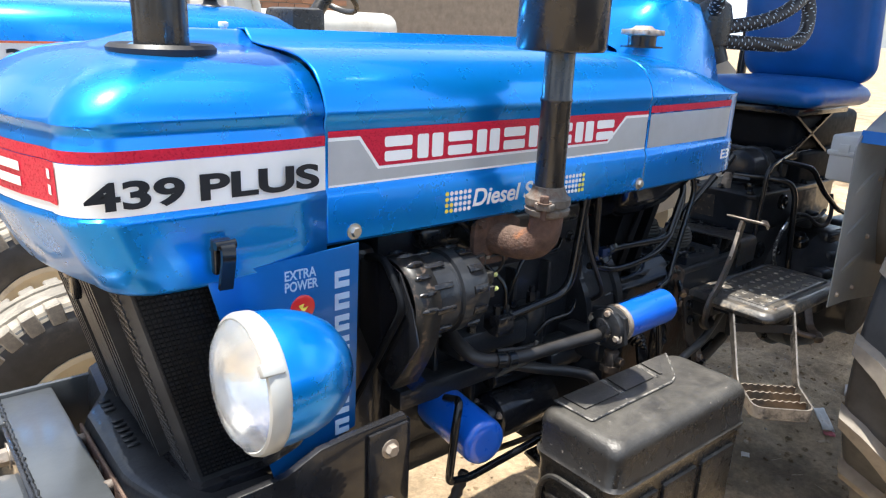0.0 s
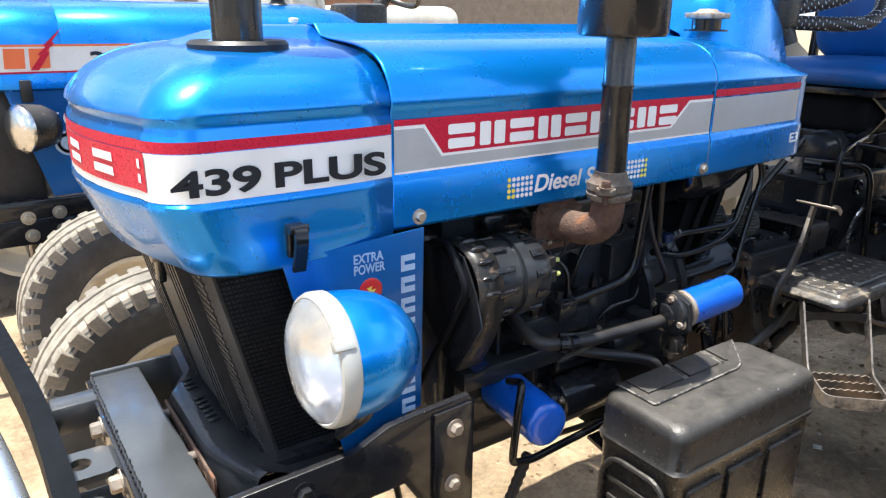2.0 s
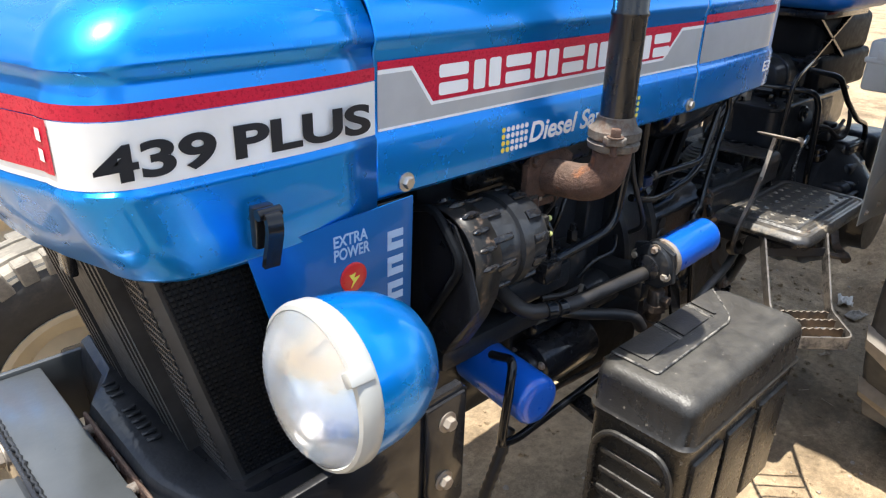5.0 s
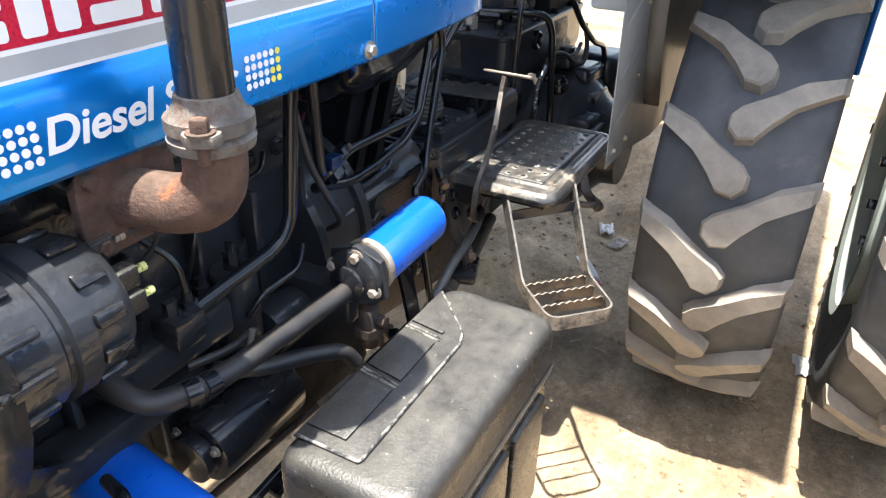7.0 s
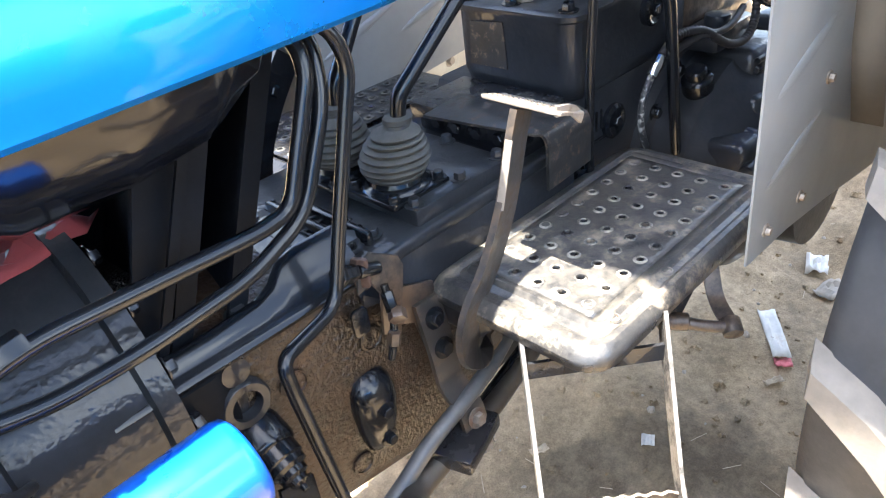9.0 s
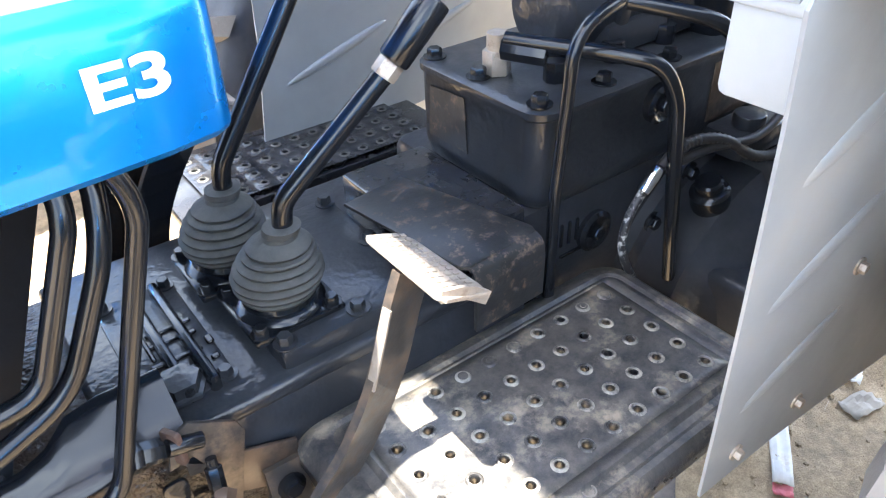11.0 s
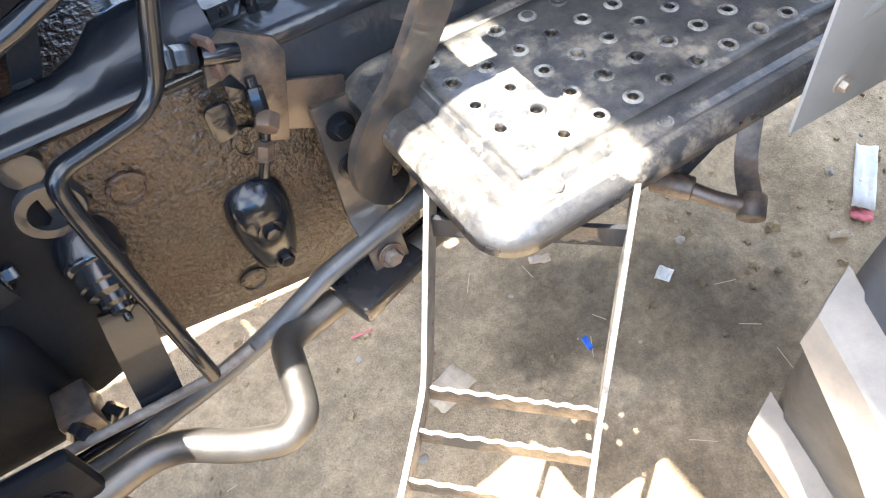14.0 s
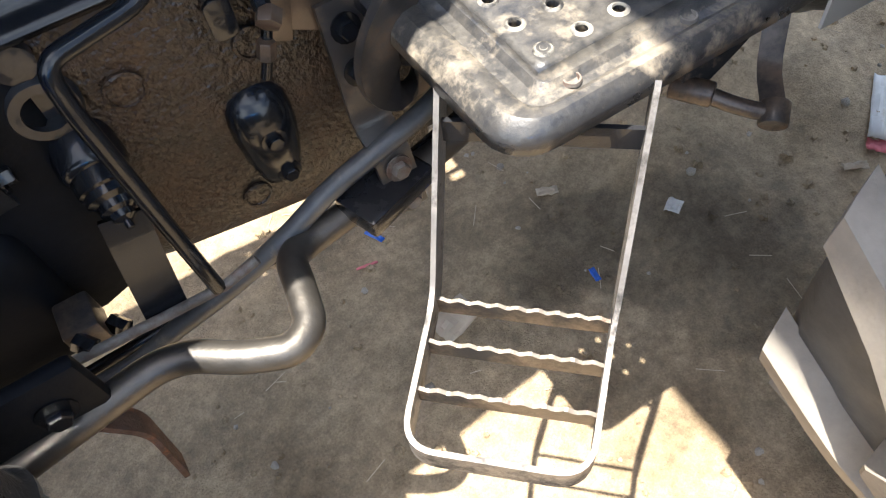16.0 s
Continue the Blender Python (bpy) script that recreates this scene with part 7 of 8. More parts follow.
# ---- wheels ----
def rear_wheel(cx, cy, cz, R, w, parent, rim_mat, spin=0.0, lugs=17, flip=1):
    """A driven wheel: rim with dish, carcass, and bar lugs in two staggered rows."""
    m = Matrix.Translation((cx, cy, cz)) @ frame_of((0, -1, 0))
    h = w / 2
    b_ = bmesh.new()
    rr = R * 0.545
    lathe(b_, [(rr * 1.03, -h * 0.62), (rr * 0.93, -h * 0.58), (rr * 0.90, -h * 0.2), (rr * 0.90, h * 0.2), (rr * 0.93, h * 0.55), (rr * 1.06, h * 0.62), (rr * 1.06, h * 0.66), (rr * 0.96, h * 0.64), (rr * 0.90, h * 0.45),
               (rr * 0.84, h * 0.10), (rr * 0.55, h * 0.02), (rr * 0.50, h * 0.10), (rr * 0.30, h * 0.12), (rr * 0.28, h * 0.30), (rr * 0.14, h * 0.34), (0, h * 0.34)], m, 48, cap=False)
    wheel = part("rear_wheel", b_, rim_mat, parent, "painted steel wheel rim and dish")
    for k in range(8):
        a = 2 * math.pi * k / 8
        b_ = bmesh.new()
        p = m @ Vector((rr * 0.40 * math.cos(a), rr * 0.40 * math.sin(a), h * 0.11))
        bolt(b_, p, (0, -1, 0), 0.013, 0.014)
        part("wheel_nut", b_, steel_worn, wheel)
    b_ = bmesh.new()
    depth = 0.036
    Rc = R - depth
    lathe(b_, [(rr * 1.02, -h * 0.60), (rr * 1.12, -h * 0.74), (rr * 1.30, -h * 0.92), (Rc * 0.86, -h * 0.99), (Rc * 0.945, -h * 0.97), (Rc * 0.975, -h * 0.86), (Rc * 0.992, -h * 0.45), (Rc, 0),
               (Rc * 0.992, h * 0.45), (Rc * 0.975, h * 0.86), (Rc * 0.945, h * 0.97), (Rc * 0.86, h * 0.99), (rr * 1.30, h * 0.92), (rr * 1.12, h * 0.74), (rr * 1.02, h * 0.60)], m, 72, cap=False)
    part("tyre", b_, rubber, wheel, "dusty black tractor tyre", smooth=60)
    # one lug, as an outline on the unrolled tread: across (0 = middle) and along
    pitch = 2 * math.pi * R / lugs
    outline = [(-0.038, -0.026), (-0.014, -0.052), (0.024, -0.044), (0.052, -0.002), (0.094, 0.048), (h * 1.0, 0.112), (h * 1.0, 0.158), (0.104, 0.122), (0.046, 0.076), (-0.018, 0.036), (-0.040, 0.008)]

    def put(across, along, lift, side):
        ang = -along / R
        crown = 1 - 0.028 * (abs(across) / h) ** 2.2
        r_ = (Rc - 0.006) * crown + lift * (1 if abs(across) < h * 0.95 else 0.75)
        return m @ Vector((r_ * math.cos(ang), r_ * math.sin(ang), across * side))

    meshes = {}
    for side in (-1, 1):
        b_ = bmesh.new()
        n_ = len(outline)
        mid_ = (sum(p[0] for p in outline) / n_, sum(p[1] for p in outline) / n_)
        low = [b_.verts.new(put(a, s, 0.0, side)) for a, s in outline]
        high = [b_.verts.new(put(mid_[0] + (a - mid_[0]) * 0.93, mid_[1] + (s - mid_[1]) * 0.86, depth * 0.98, side)) for a, s in outline]
        top2 = [b_.verts.new(put(mid_[0] + (a - mid_[0]) * 0.89, mid_[1] + (s - mid_[1]) * 0.80, depth * 1.08, side)) for a, s in outline]
        for i in range(n_):
            j = (i + 1) % n_
            b_.faces.new((low[i], low[j], high[j], high[i]))
            b_.faces.new((high[i], high[j], top2[j], top2[i]))
        bmesh.ops.triangle_fill(b_, use_beauty=True, edges=list({e for v in top2 for e in v.link_edges if e.other_vert(v) in top2}))
        meshes[side] = finish(b_, "lug", lug_rubber, 30)
    for side in (-1, 1):
        for k in range(lugs):
            ang = 2 * math.pi * (k + (0.5 if side > 0 else 0)) / lugs + spin
            ob = new("lug", meshes[side])
            ob.parent = wheel
            ob.matrix_basis = m @ Matrix.Rotation(ang, 4, "Z") @ m.inverted()
            ob.matrix_parent_inverse = Matrix.Identity(4)
    return wheel


rear_wheel(2.300, 0.357, 0.655, 0.672, 0.365, tractor, rim_cream, spin=0.244, lugs=17)


def front_wheel(cx, cy, cz, R, w, parent, steer=0.0, rim=rim_cream, rubber_mat=front_rubber):
    m = Matrix.Translation((cx, cy, cz)) @ pose(0, 0, 0, 0, 0, steer) @ frame_of((0, -1, 0))
    h = w / 2
    rr = R * 0.53
    b_ = bmesh.new()
    lathe(b_, [(rr * 1.04, -h * 0.7), (rr * 0.92, -h * 0.6), (rr * 0.90, 0), (rr * 0.92, h * 0.55), (rr * 1.05, h * 0.7), (rr * 1.05, h * 0.78), (rr * 0.96, h * 0.72), (rr * 0.88, h * 0.3), (rr * 0.6, -h * 0.1),
               (rr * 0.35, h * 0.1), (rr * 0.3, h * 0.5), (0, h * 0.55)], m, 40, cap=False)
    wheel = part("front_wheel", b_, rim, parent, "cream painted front wheel rim")
    b_ = bmesh.new()
    lathe(b_, [(rr * 1.03, -h * 0.7), (rr * 1.25, -h * 0.95), (R * 0.82, -h), (R * 0.93, -h * 0.92), (R * 0.955, -h * 0.7), (R * 0.97, 0), (R * 0.955, h * 0.7), (R * 0.93, h * 0.92), (R * 0.82, h), (rr * 1.25, h * 0.95), (rr * 1.03, h * 0.7)], m, 64, cap=False)
    part("tyre", b_, rubber, wheel, "worn black front tyre", smooth=60)
    b_ = bmesh.new()
    lathe(b_, [(R * 0.90, -h * 0.97), (R * 0.955, -h * 0.85), (R * 0.978, -h * 0.5), (R * 0.985, 0), (R * 0.978, h * 0.5), (R * 0.955, h * 0.85), (R * 0.90, h * 0.97)], m, 64, cap=False)
    part("tread_band", b_, rubber_mat, wheel, "pale dusty tread")
    for z in (-0.4, 0.4):
        b_ = bmesh.new()
        lathe(b_, [(R * 0.95, h * (z - 0.16)), (R * 0.995, h * (z - 0.12)), (R * 1.0, h * z), (R * 0.995, h * (z + 0.12)), (R * 0.95, h * (z + 0.16))], m, 64, cap=False)
        part("tread_rib", b_, rubber_mat, wheel, "pale dusty tread rib")
    base_ = bmesh.new()
    box(base_, (R * 0.84, -0.020, h * 0.55), (R * 0.985, 0.020, h * 1.0), 0.004, 1)
    me = finish(base_, "shoulder_block", rubber_mat, 30)
    base_ = bmesh.new()
    box(base_, (R * 0.84, -0.020, -h * 1.0), (R * 0.985, 0.020, -h * 0.55), 0.004, 1)
    me2 = finish(base_, "shoulder_block", rubber_mat, 30)
    for k in range(38):
        for mm, o in ((me, 0), (me2, 0.5)):
            ob = new("shoulder_block", mm)
            ob.parent = wheel
            ob.matrix_basis = m @ Matrix.Rotation(2 * math.pi * (k + o) / 38, 4, "Z")
            ob.matrix_parent_inverse = Matrix.Identity(4)
    return wheel


front_wheel(0.02, 1.93, 0.41, 0.41, 0.20, tractor)
front_wheel(0.0, 2 * AX - 1.93, 0.41, 0.41, 0.20, tractor)
b = bmesh.new()
box(b, (-0.05, 0.42, 0.47), (0.05, 1.82, 0.57), 0.015)
part("front_axle", b, black_paint, tractor, "black front axle beam")

# ---- mudguard, seat, small box ----
b = bmesh.new()
plate(b, [(1.748, 0.788), (1.736, 1.013), (1.722, 1.182), (1.712, 1.260), (1.730, 1.298), (2.70, 1.32), (2.75, 0.80), (2.45, 0.725), (2.215, 0.730), (2.0, 0.765), (1.87, 0.782)], 0.003, side_plane(0, 0.653, 0))
mud = part("mudguard", b, fender_grey, tractor, "grey sheet-steel mudguard", smooth=0)
b = bmesh.new()
prof = [(1.745, 1.302), (1.80, 1.33), (1.90, 1.37), (2.05, 1.41), (2.225, 1.43), (2.45, 1.42), (2.70, 1.37), (2.88, 1.22), (2.99, 1.02), (3.02, 0.82)]
grid_skin(b, [[Vector((x, y, z)) for x, z in prof] for y in (0.655, 0.60, 0.13)])
sheet = part("mudguard_top", b, fender_grey, mud, "grey mudguard top")
sheet.modifiers.new("thickness", "SOLIDIFY").thickness = 0.004
b = bmesh.new()
strap(b, [(1.742, 0.655, 1.295), (1.742, 0.13, 1.295)], 0.034, 0.005, (0.25, 0, 1), bend=0)
tube(b, [(x, 0.13, z - 0.01) for x, z in prof], 0.012, 8, bend=0)
part("mudguard_edge", b, blue_flat, mud, "blue painted mudguard edge")
b = bmesh.new()
grid_skin(b, [[Vector((x, y, z)) for x, z in ((2.06, 0.872), (2.0, 1.0), (1.97, 1.12), (1.95, 1.295))] for y in (0.650, 0.63, 0.607)])
inner = part("mudguard_flange", b, fender_brown, mud, "dusty inner mudguard flange")
inner.modifiers.new("thickness", "SOLIDIFY").thickness = 0.003
def pressed_rib(p0, p1, w, h, parent, mat):
    """A soft long swelling pressed into a sheet, from p0 to p1."""
    b_ = bmesh.new()
    p0, p1 = Vector(p0), Vector(p1)
    bmesh.ops.create_uvsphere(b_, u_segments=20, v_segments=12, radius=1.0, matrix=Matrix.Translation((p0 + p1) / 2) @ frame_of(p1 - p0, (0, 1, 0)) @ Matrix.Diagonal((w, h, (p1 - p0).length / 2, 1)))
    return part("pressed_rib", b_, mat, parent, smooth=80)


for p0_, p1_ in (((1.775, 0.651, 0.885), (1.93, 0.651, 0.935)), ((1.770, 0.651, 1.005), (1.93, 0.651, 1.065)), ((1.765, 0.651, 1.125), (1.91, 0.651, 1.185))):
    pressed_rib(p0_, p1_, 0.012, 0.0036, mud, fender_grey)
for x, z in ((1.794, 0.820), (1.898, 0.821), (1.93, 0.98), (1.93, 1.16)):
    b = bmesh.new()
    bolt(b, (x, 0.6500, z), (0, -1, 0), 0.0060, 0.006)
    part("mudguard_bolt", b, steel_worn, mud)
b = bmesh.new()
box(b, (1.803, 0.668, 1.150), (2.02, 0.757, 1.285), 0.010, 2)
small = part("fuse_box", b, toolbox_grey, tractor, "grey plastic box beside the seat")
b = bmesh.new()
box(b, (1.799, 0.664, 1.225), (2.025, 0.761, 1.240), 0.004)
box(b, (1.797, 0.70, 1.235), (1.803, 0.73, 1.26), 0.002)
part("box_lid", b, toolbox_grey, small)


def cushion(b_, x0, x1, y0, y1, z0, z1, crown, m=None):
    rows = []
    for inset, r, z in ((0.02, 0.05, z0), (0.0, 0.06, z0 + 0.015), (-0.006, 0.07, (z0 + z1) / 2), (0.004, 0.07, z1 - 0.018), (0.022, 0.07, z1 - 0.003), (0.05, 0.06, z1 + crown * 0.6), (0.12, 0.04, z1 + crown)):
        rows.append([Vector((x, y, z)) for x, y in round_rect(x0 + inset, y0 + inset, x1 - inset, y1 - inset, r, 7)])
    vs_ = grid_skin(b_, rows, close=True)
    b_.faces.new(vs_[0])
    b_.faces.new(vs_[-1])
    if m is not None:
        bmesh.ops.transform(b_, matrix=m, verts=b_.verts)
    return b_


b = cushion(bmesh.new(), 1.98, 2.45, 0.90, 1.36, 1.330, 1.405, 0.012)
part("seat_cushion", b, seat_blue, tractor, "blue vinyl seat cushion", smooth=60)
BM = Matrix.Translation((2.40, 1.13, 1.43)) @ pose(0, 0, 0, 0, 78, 0)
b = cushion(bmesh.new(), -0.42, 0.02, -0.24, 0.24, -0.02, 0.055, 0.015, BM @ Matrix.Diagonal((1, 1, -1, 1)))
part("seat_back", b, seat_blue, tractor, "blue vinyl seat back", smooth=60)
b = bmesh.new()
box(b, (2.08, 1.0, 1.14), (2.36, 1.26, 1.17), 0.006)
box(b, (2.02, 0.96, 1.30), (2.40, 1.30, 1.325), 0.006)
for y in (1.0, 1.24):
    strap(b, [(2.06, y, 1.16), (2.34, y, 1.30)], 0.03, 0.008, (0, 1, 0), bend=0)
    strap(b, [(2.34, y, 1.16), (2.06, y, 1.30)], 0.03, 0.008, (0, 1, 0), bend=0)
box(b, (2.10, 1.02, 1.06), (2.34, 1.24, 1.14), 0.01)
part("seat_frame", b, black_paint, tractor, "black scissor seat frame")
b = bmesh.new()
box(b, (2.16, 0.99, 1.04), (2.64, 1.26, 1.17), 0.02, 3)
box(b, (2.10, 1.00, 1.16), (2.62, 1.26, 1.30), 0.03, 3)
part("seat_bracket", b, black_matte, tractor, "black seat mounting bracket")
b = bmesh.new()
box(b, (2.30, 0.72, 1.30), (2.42, 0.78, 1.36), 0.01)
part("tail_lamp", b, red_plastic, tractor, "red tail lamp")
b = bmesh.new()
lathe(b, [(0.19, -0.012), (0.202, -0.012), (0.207, 0.0), (0.202, 0.012), (0.19, 0.012), (0.186, 0.0), (0.19, -0.012)], Matrix.Translation((1.735, AX, 1.89)) @ frame_of((0.43, 0, 0.9)), 40, cap=False)
for a in (90, 210, 330):
    mm = Matrix.Translation((1.735, AX, 1.89)) @ frame_of((0.43, 0, 0.9))
    cyl(b, mm @ Vector((0, 0, -0.03)), mm @ Vector((0.19 * math.cos(radians(a)), 0.19 * math.sin(radians(a)), 0)), 0.009, seg=8)
part("steering_wheel", b, black_plastic, tractor, "black steering wheel")

# canopy over the driver with posts, unseen, added to shade seat, platform and ground
b = bmesh.new()
rows_ = []
for y in (0.15, 0.18, 0.6, AX, 2 * AX - 0.6, 2 * AX - 0.18, 2 * AX - 0.15):
    rows_.append([Vector((x, y, 2.70 + (0.03 if 0.3 < y < 1.9 else 0) - dz)) for x, dz in ((1.267, 0.03), (1.287, 0.0), (2.1, -0.01), (3.18, 0.0), (3.20, 0.03))])
grid_skin(b, rows_)
canopy = part("sun_canopy", b, seat_blue, tractor, "blue canopy over the driver's seat, added out of view to throw shade")
canopy.modifiers.new("thickness", "SOLIDIFY").thickness = 0.01
for y in (0.72, 2 * AX - 0.72):
    b = bmesh.new()
    tube(b, [(2.62, y, 1.0), (2.66, y, 2.6), (2.55, y, 2.715)], 0.020, 10, bend=0.08)
    part("canopy_post", b, black_paint, tractor, "black post of the added canopy")

# the mudguard on the other side
b = bmesh.new()
plate(b, [(1.735, 0.760), (1.760, 0.963), (1.775, 1.27), (1.84, 1.41), (1.96, 1.49), (2.20, 1.53), (2.50, 1.50), (2.70, 1.40), (2.75, 0.85), (2.06, 0.785), (1.89, 0.772)], 0.003, side_plane(0, 2 * AX - 0.655, 0))
mud2 = part("mudguard", b, fender_grey, tractor, "grey sheet-steel mudguard", smooth=0)
for x0_ in (1.783, 1.891):
    b = bmesh.new()
    strap(b, [(x0_ - 0.035, 1.572, 0.772), (x0_ + 0.035, 1.572, 0.772)], 0.022, 0.006, (0, 0.3, 1), bend=0)
    clip = part("mudguard_bracket", b, black_paint, mud2)
    b = bmesh.new()
    bolt(b, (x0_, 1.567, 0.778), (0, -1, 0), 0.007, 0.008)
    part("bracket_bolt", b, steel_bolt, clip)
for x0_ in (1.80, 2.02):
    pressed_rib((x0_, 1.583, 0.90), (x0_ + 0.22, 1.583, 0.97), 0.010, 0.006, mud2, fender_grey)
b = bmesh.new()
prof2 = [(1.775, 1.275), (1.84, 1.415), (1.96, 1.495), (2.20, 1.535), (2.50, 1.505), (2.70, 1.405)]
grid_skin(b, [[Vector((x, y, z)) for x, z in prof2] for y in (2 * AX - 0.655, 2 * AX - 0.13)])
sheet = part("mudguard_top", b, fender_grey, mud2, "grey mudguard top")
sheet.modifiers.new("thickness", "SOLIDIFY").thickness = 0.004
rear_wheel(2.300, 2 * AX - 0.337, 0.655, 0.672, 0.345, tractor, rim_cream, spin=0.02, lugs=17)

SHIFT = Vector((0.16, 0.0, -0.13))
# ---- the blue tractor parked beyond ----
NX0, NAX = -0.02, 3.42
beyond = empty_thing("tractor", (1.0, NAX, 0), "second blue tractor with white and orange decals, parked alongside", "tractor")
NNEAR = 3.04


def beyond_row(x, nose=0.0):
    half = [(0.02, 1.375), (0.0, 1.385), (0.0, 1.43), (0.004, 1.44), (0.004, 1.56), (0.012, 1.60), (0.03, 1.64), (0.07, 1.675), (0.14, 1.70), (0.25, 1.715), (0.36, 1.72)]
    near = [Vector((x, NNEAR + i + nose * 0.1, z - nose * max(0, z - 1.56))) for i, z in half]
    return near + [Vector((x, 2 * NAX - p.y, p.z)) for p in reversed(near)]


b = bmesh.new()
grid_skin(b, [beyond_row(x, n) for x, n in ((-0.66, 0.75), (-0.64, 0.6), (-0.58, 0.35), (-0.48, 0.12), (-0.35, 0.02), (-0.187, 0), (-0.180, 0.03), (-0.175, 0), (0.2, 0), (0.7, 0), (0.95, 0), (1.10, 0.15), (1.22, 0.5), (1.28, 0.9))])
bh = part("bonnet", b, blue_paint, beyond, "metallic blue bonnet", smooth=45)
bh.modifiers.new("thickness", "SOLIDIFY").thickness = 0.005
flat_decal("white_band", [(-0.60, 1.447), (1.0, 1.447), (1.0, 1.548), (-0.60, 1.548)], NNEAR + 0.003, white_decal, bh, label="white decal band")
flat_decal("orange_edge", [(-0.60, 1.542), (1.0, 1.542), (1.0, 1.55), (-0.60, 1.55)], NNEAR + 0.0015, orange_decal, bh)
flat_decal("orange_edge", [(-0.60, 1.443), (1.0, 1.443), (1.0, 1.450), (-0.60, 1.450)], NNEAR + 0.0015, red_decal, bh)
for x0_ in (-0.385, -0.30):
    flat_decal("plain_block", [(x0_, 1.462), (x0_ + 0.07, 1.462), (x0_ + 0.075, 1.535), (x0_ + 0.005, 1.535)], NNEAR - 0.001, orange_decal, bh)
flat_decal("bolt_mark", [(-0.30, 1.455), (-0.27, 1.455), (-0.225, 1.52), (-0.235, 1.525), (-0.205, 1.555), (-0.212, 1.56), (-0.172, 1.612), (-0.245, 1.545), (-0.238, 1.54), (-0.268, 1.512), (-0.258, 1.508)], NNEAR - 0.003, red_decal, bh)
lettering("model_lettering", "3630", 0.082, side_plane(-0.085, NNEAR - 0.001, 1.462), letter_black, bh, width=0.24, bold=0.003)
b = bmesh.new()
lathe(b, [(0.05, 0), (0.035, 0.012), (0.030, 0.03), (0.045, 0.032), (0.045, 0.06), (0, 0.062)], Matrix.Translation((0.82, 3.30, 1.712)), 24)
part("fuel_cap", b, black_plastic, beyond)
b = bmesh.new()
plate(b, [(-0.40, 1.385), (0.05, 1.385), (0.05, 0.955), (-0.285, 0.955)], 0.004, side_plane(0, NNEAR + 0.03, 0))
bp = part("side_panel", b, blue_flat, beyond, "blue side panel")
lettering("panel_lettering", "50", 0.080, side_plane(-0.262, NNEAR + 0.024, 1.235), letter_white, bp, width=0.10)
b = bmesh.new()
lathe(b, [(0.050, 0), (0.050, 0.001), (0.040, 0.0012), (0.040, 0.0), (0.028, 0.0), (0.028, 0.001), (0, 0.001)], side_plane(-0.205, NNEAR + 0.025, 1.165), 28)
part("round_mark", b, letter_pale, bp, "round pale printed mark")
b = bmesh.new()
box(b, (-0.345, NNEAR - 0.015, 1.335), (-0.305, NNEAR + 0.03, 1.42), 0.006)
part("bonnet_latch", b, black_rubber, beyond)
b = bmesh.new()
box(b, (-0.62, NNEAR + 0.09, 0.92), (-0.30, 2 * NAX - NNEAR - 0.09, 1.40), 0.02)
part("radiator_shroud", b, grille_black, beyond, "black radiator shroud")
for i in range(10):
    b = bmesh.new()
    box(b, (-0.635, NNEAR + 0.10 + 0.06 * i, 0.95), (-0.618, NNEAR + 0.125 + 0.06 * i, 1.36), 0.003)
    part("grille_slat", b, grille_black, beyond)
b = bmesh.new()
box(b, (-0.80, NNEAR + 0.03, 0.865), (0.30, NNEAR + 0.07, 0.945), 0.01)
box(b, (-0.80, NNEAR + 0.03, 0.76), (-0.26, NNEAR + 0.065, 0.87), 0.01)
box(b, (0.30, NNEAR + 0.10, 0.60), (1.25, 2 * NAX - NNEAR - 0.10, 1.36), 0.03)
box(b, (1.25, NNEAR + 0.14, 0.60), (2.4, 2 * NAX - NNEAR - 0.14, 1.0), 0.03)
box(b, (-0.40, NNEAR + 0.08, 0.62), (0.30, 2 * NAX - NNEAR - 0.08, 0.86), 0.03)
br = part("frame_and_engine", b, black_paint, beyond, "black frame and engine")
for x, z in ((-0.39, 0.875), (-0.275, 0.885), (-0.385, 0.80), (-0.27, 0.81)):
    b = bmesh.new()
    bolt(b, (x, NNEAR + 0.029, z), (0, -1, 0), 0.018, 0.014)
    part("frame_bolt", b, steel_bolt, br)
NL = Matrix.Translation((-0.375, 2.93, 1.25)) @ frame_of(Vector((-0.9, -0.43, 0)))
b = bmesh.new()
lathe(b, [(0.088, 0.0), (0.090, -0.03), (0.082, -0.09), (0.06, -0.13), (0.03, -0.145), (0, -0.147)], NL, 36, cap=False)
nl = part("headlamp", b, black_plastic, beyond, "round black headlamp")
b = bmesh.new()
lathe(b, [(0.090, -0.01), (0.092, 0.0), (0.086, 0.010), (0.07, 0.02), (0, 0.028)], NL, 36, cap=False)
part("lamp_lens", b, lamp_silver, nl, "bright lamp glass")
b = bmesh.new()
tube(b, [(-0.33, 2.97, 1.22), (-0.26, 3.0, 1.18), (-0.24, 3.08, 1.18)], 0.012, 8)
part("lamp_stalk", b, black_paint, nl)
front_wheel(-0.09, 2.74, 0.54, 0.415, 0.20, beyond)
front_wheel(-0.35, 4.15, 0.54, 0.415, 0.20, beyond, rubber_mat=rubber)
b = bmesh.new()
box(b, (-0.13, 2.84, 0.42), (-0.03, 4.05, 0.52), 0.015)
part("front_axle", b, black_paint, beyond)
b = bmesh.new()
cyl(b, (1.30, NAX, 1.5), (1.55, NAX, 1.85), 0.04)
box(b, (1.22, NAX - 0.16, 1.45), (1.42, NAX + 0.16, 1.73), 0.03)
part("steering_column", b, black_plastic, beyond)
b = bmesh.new()
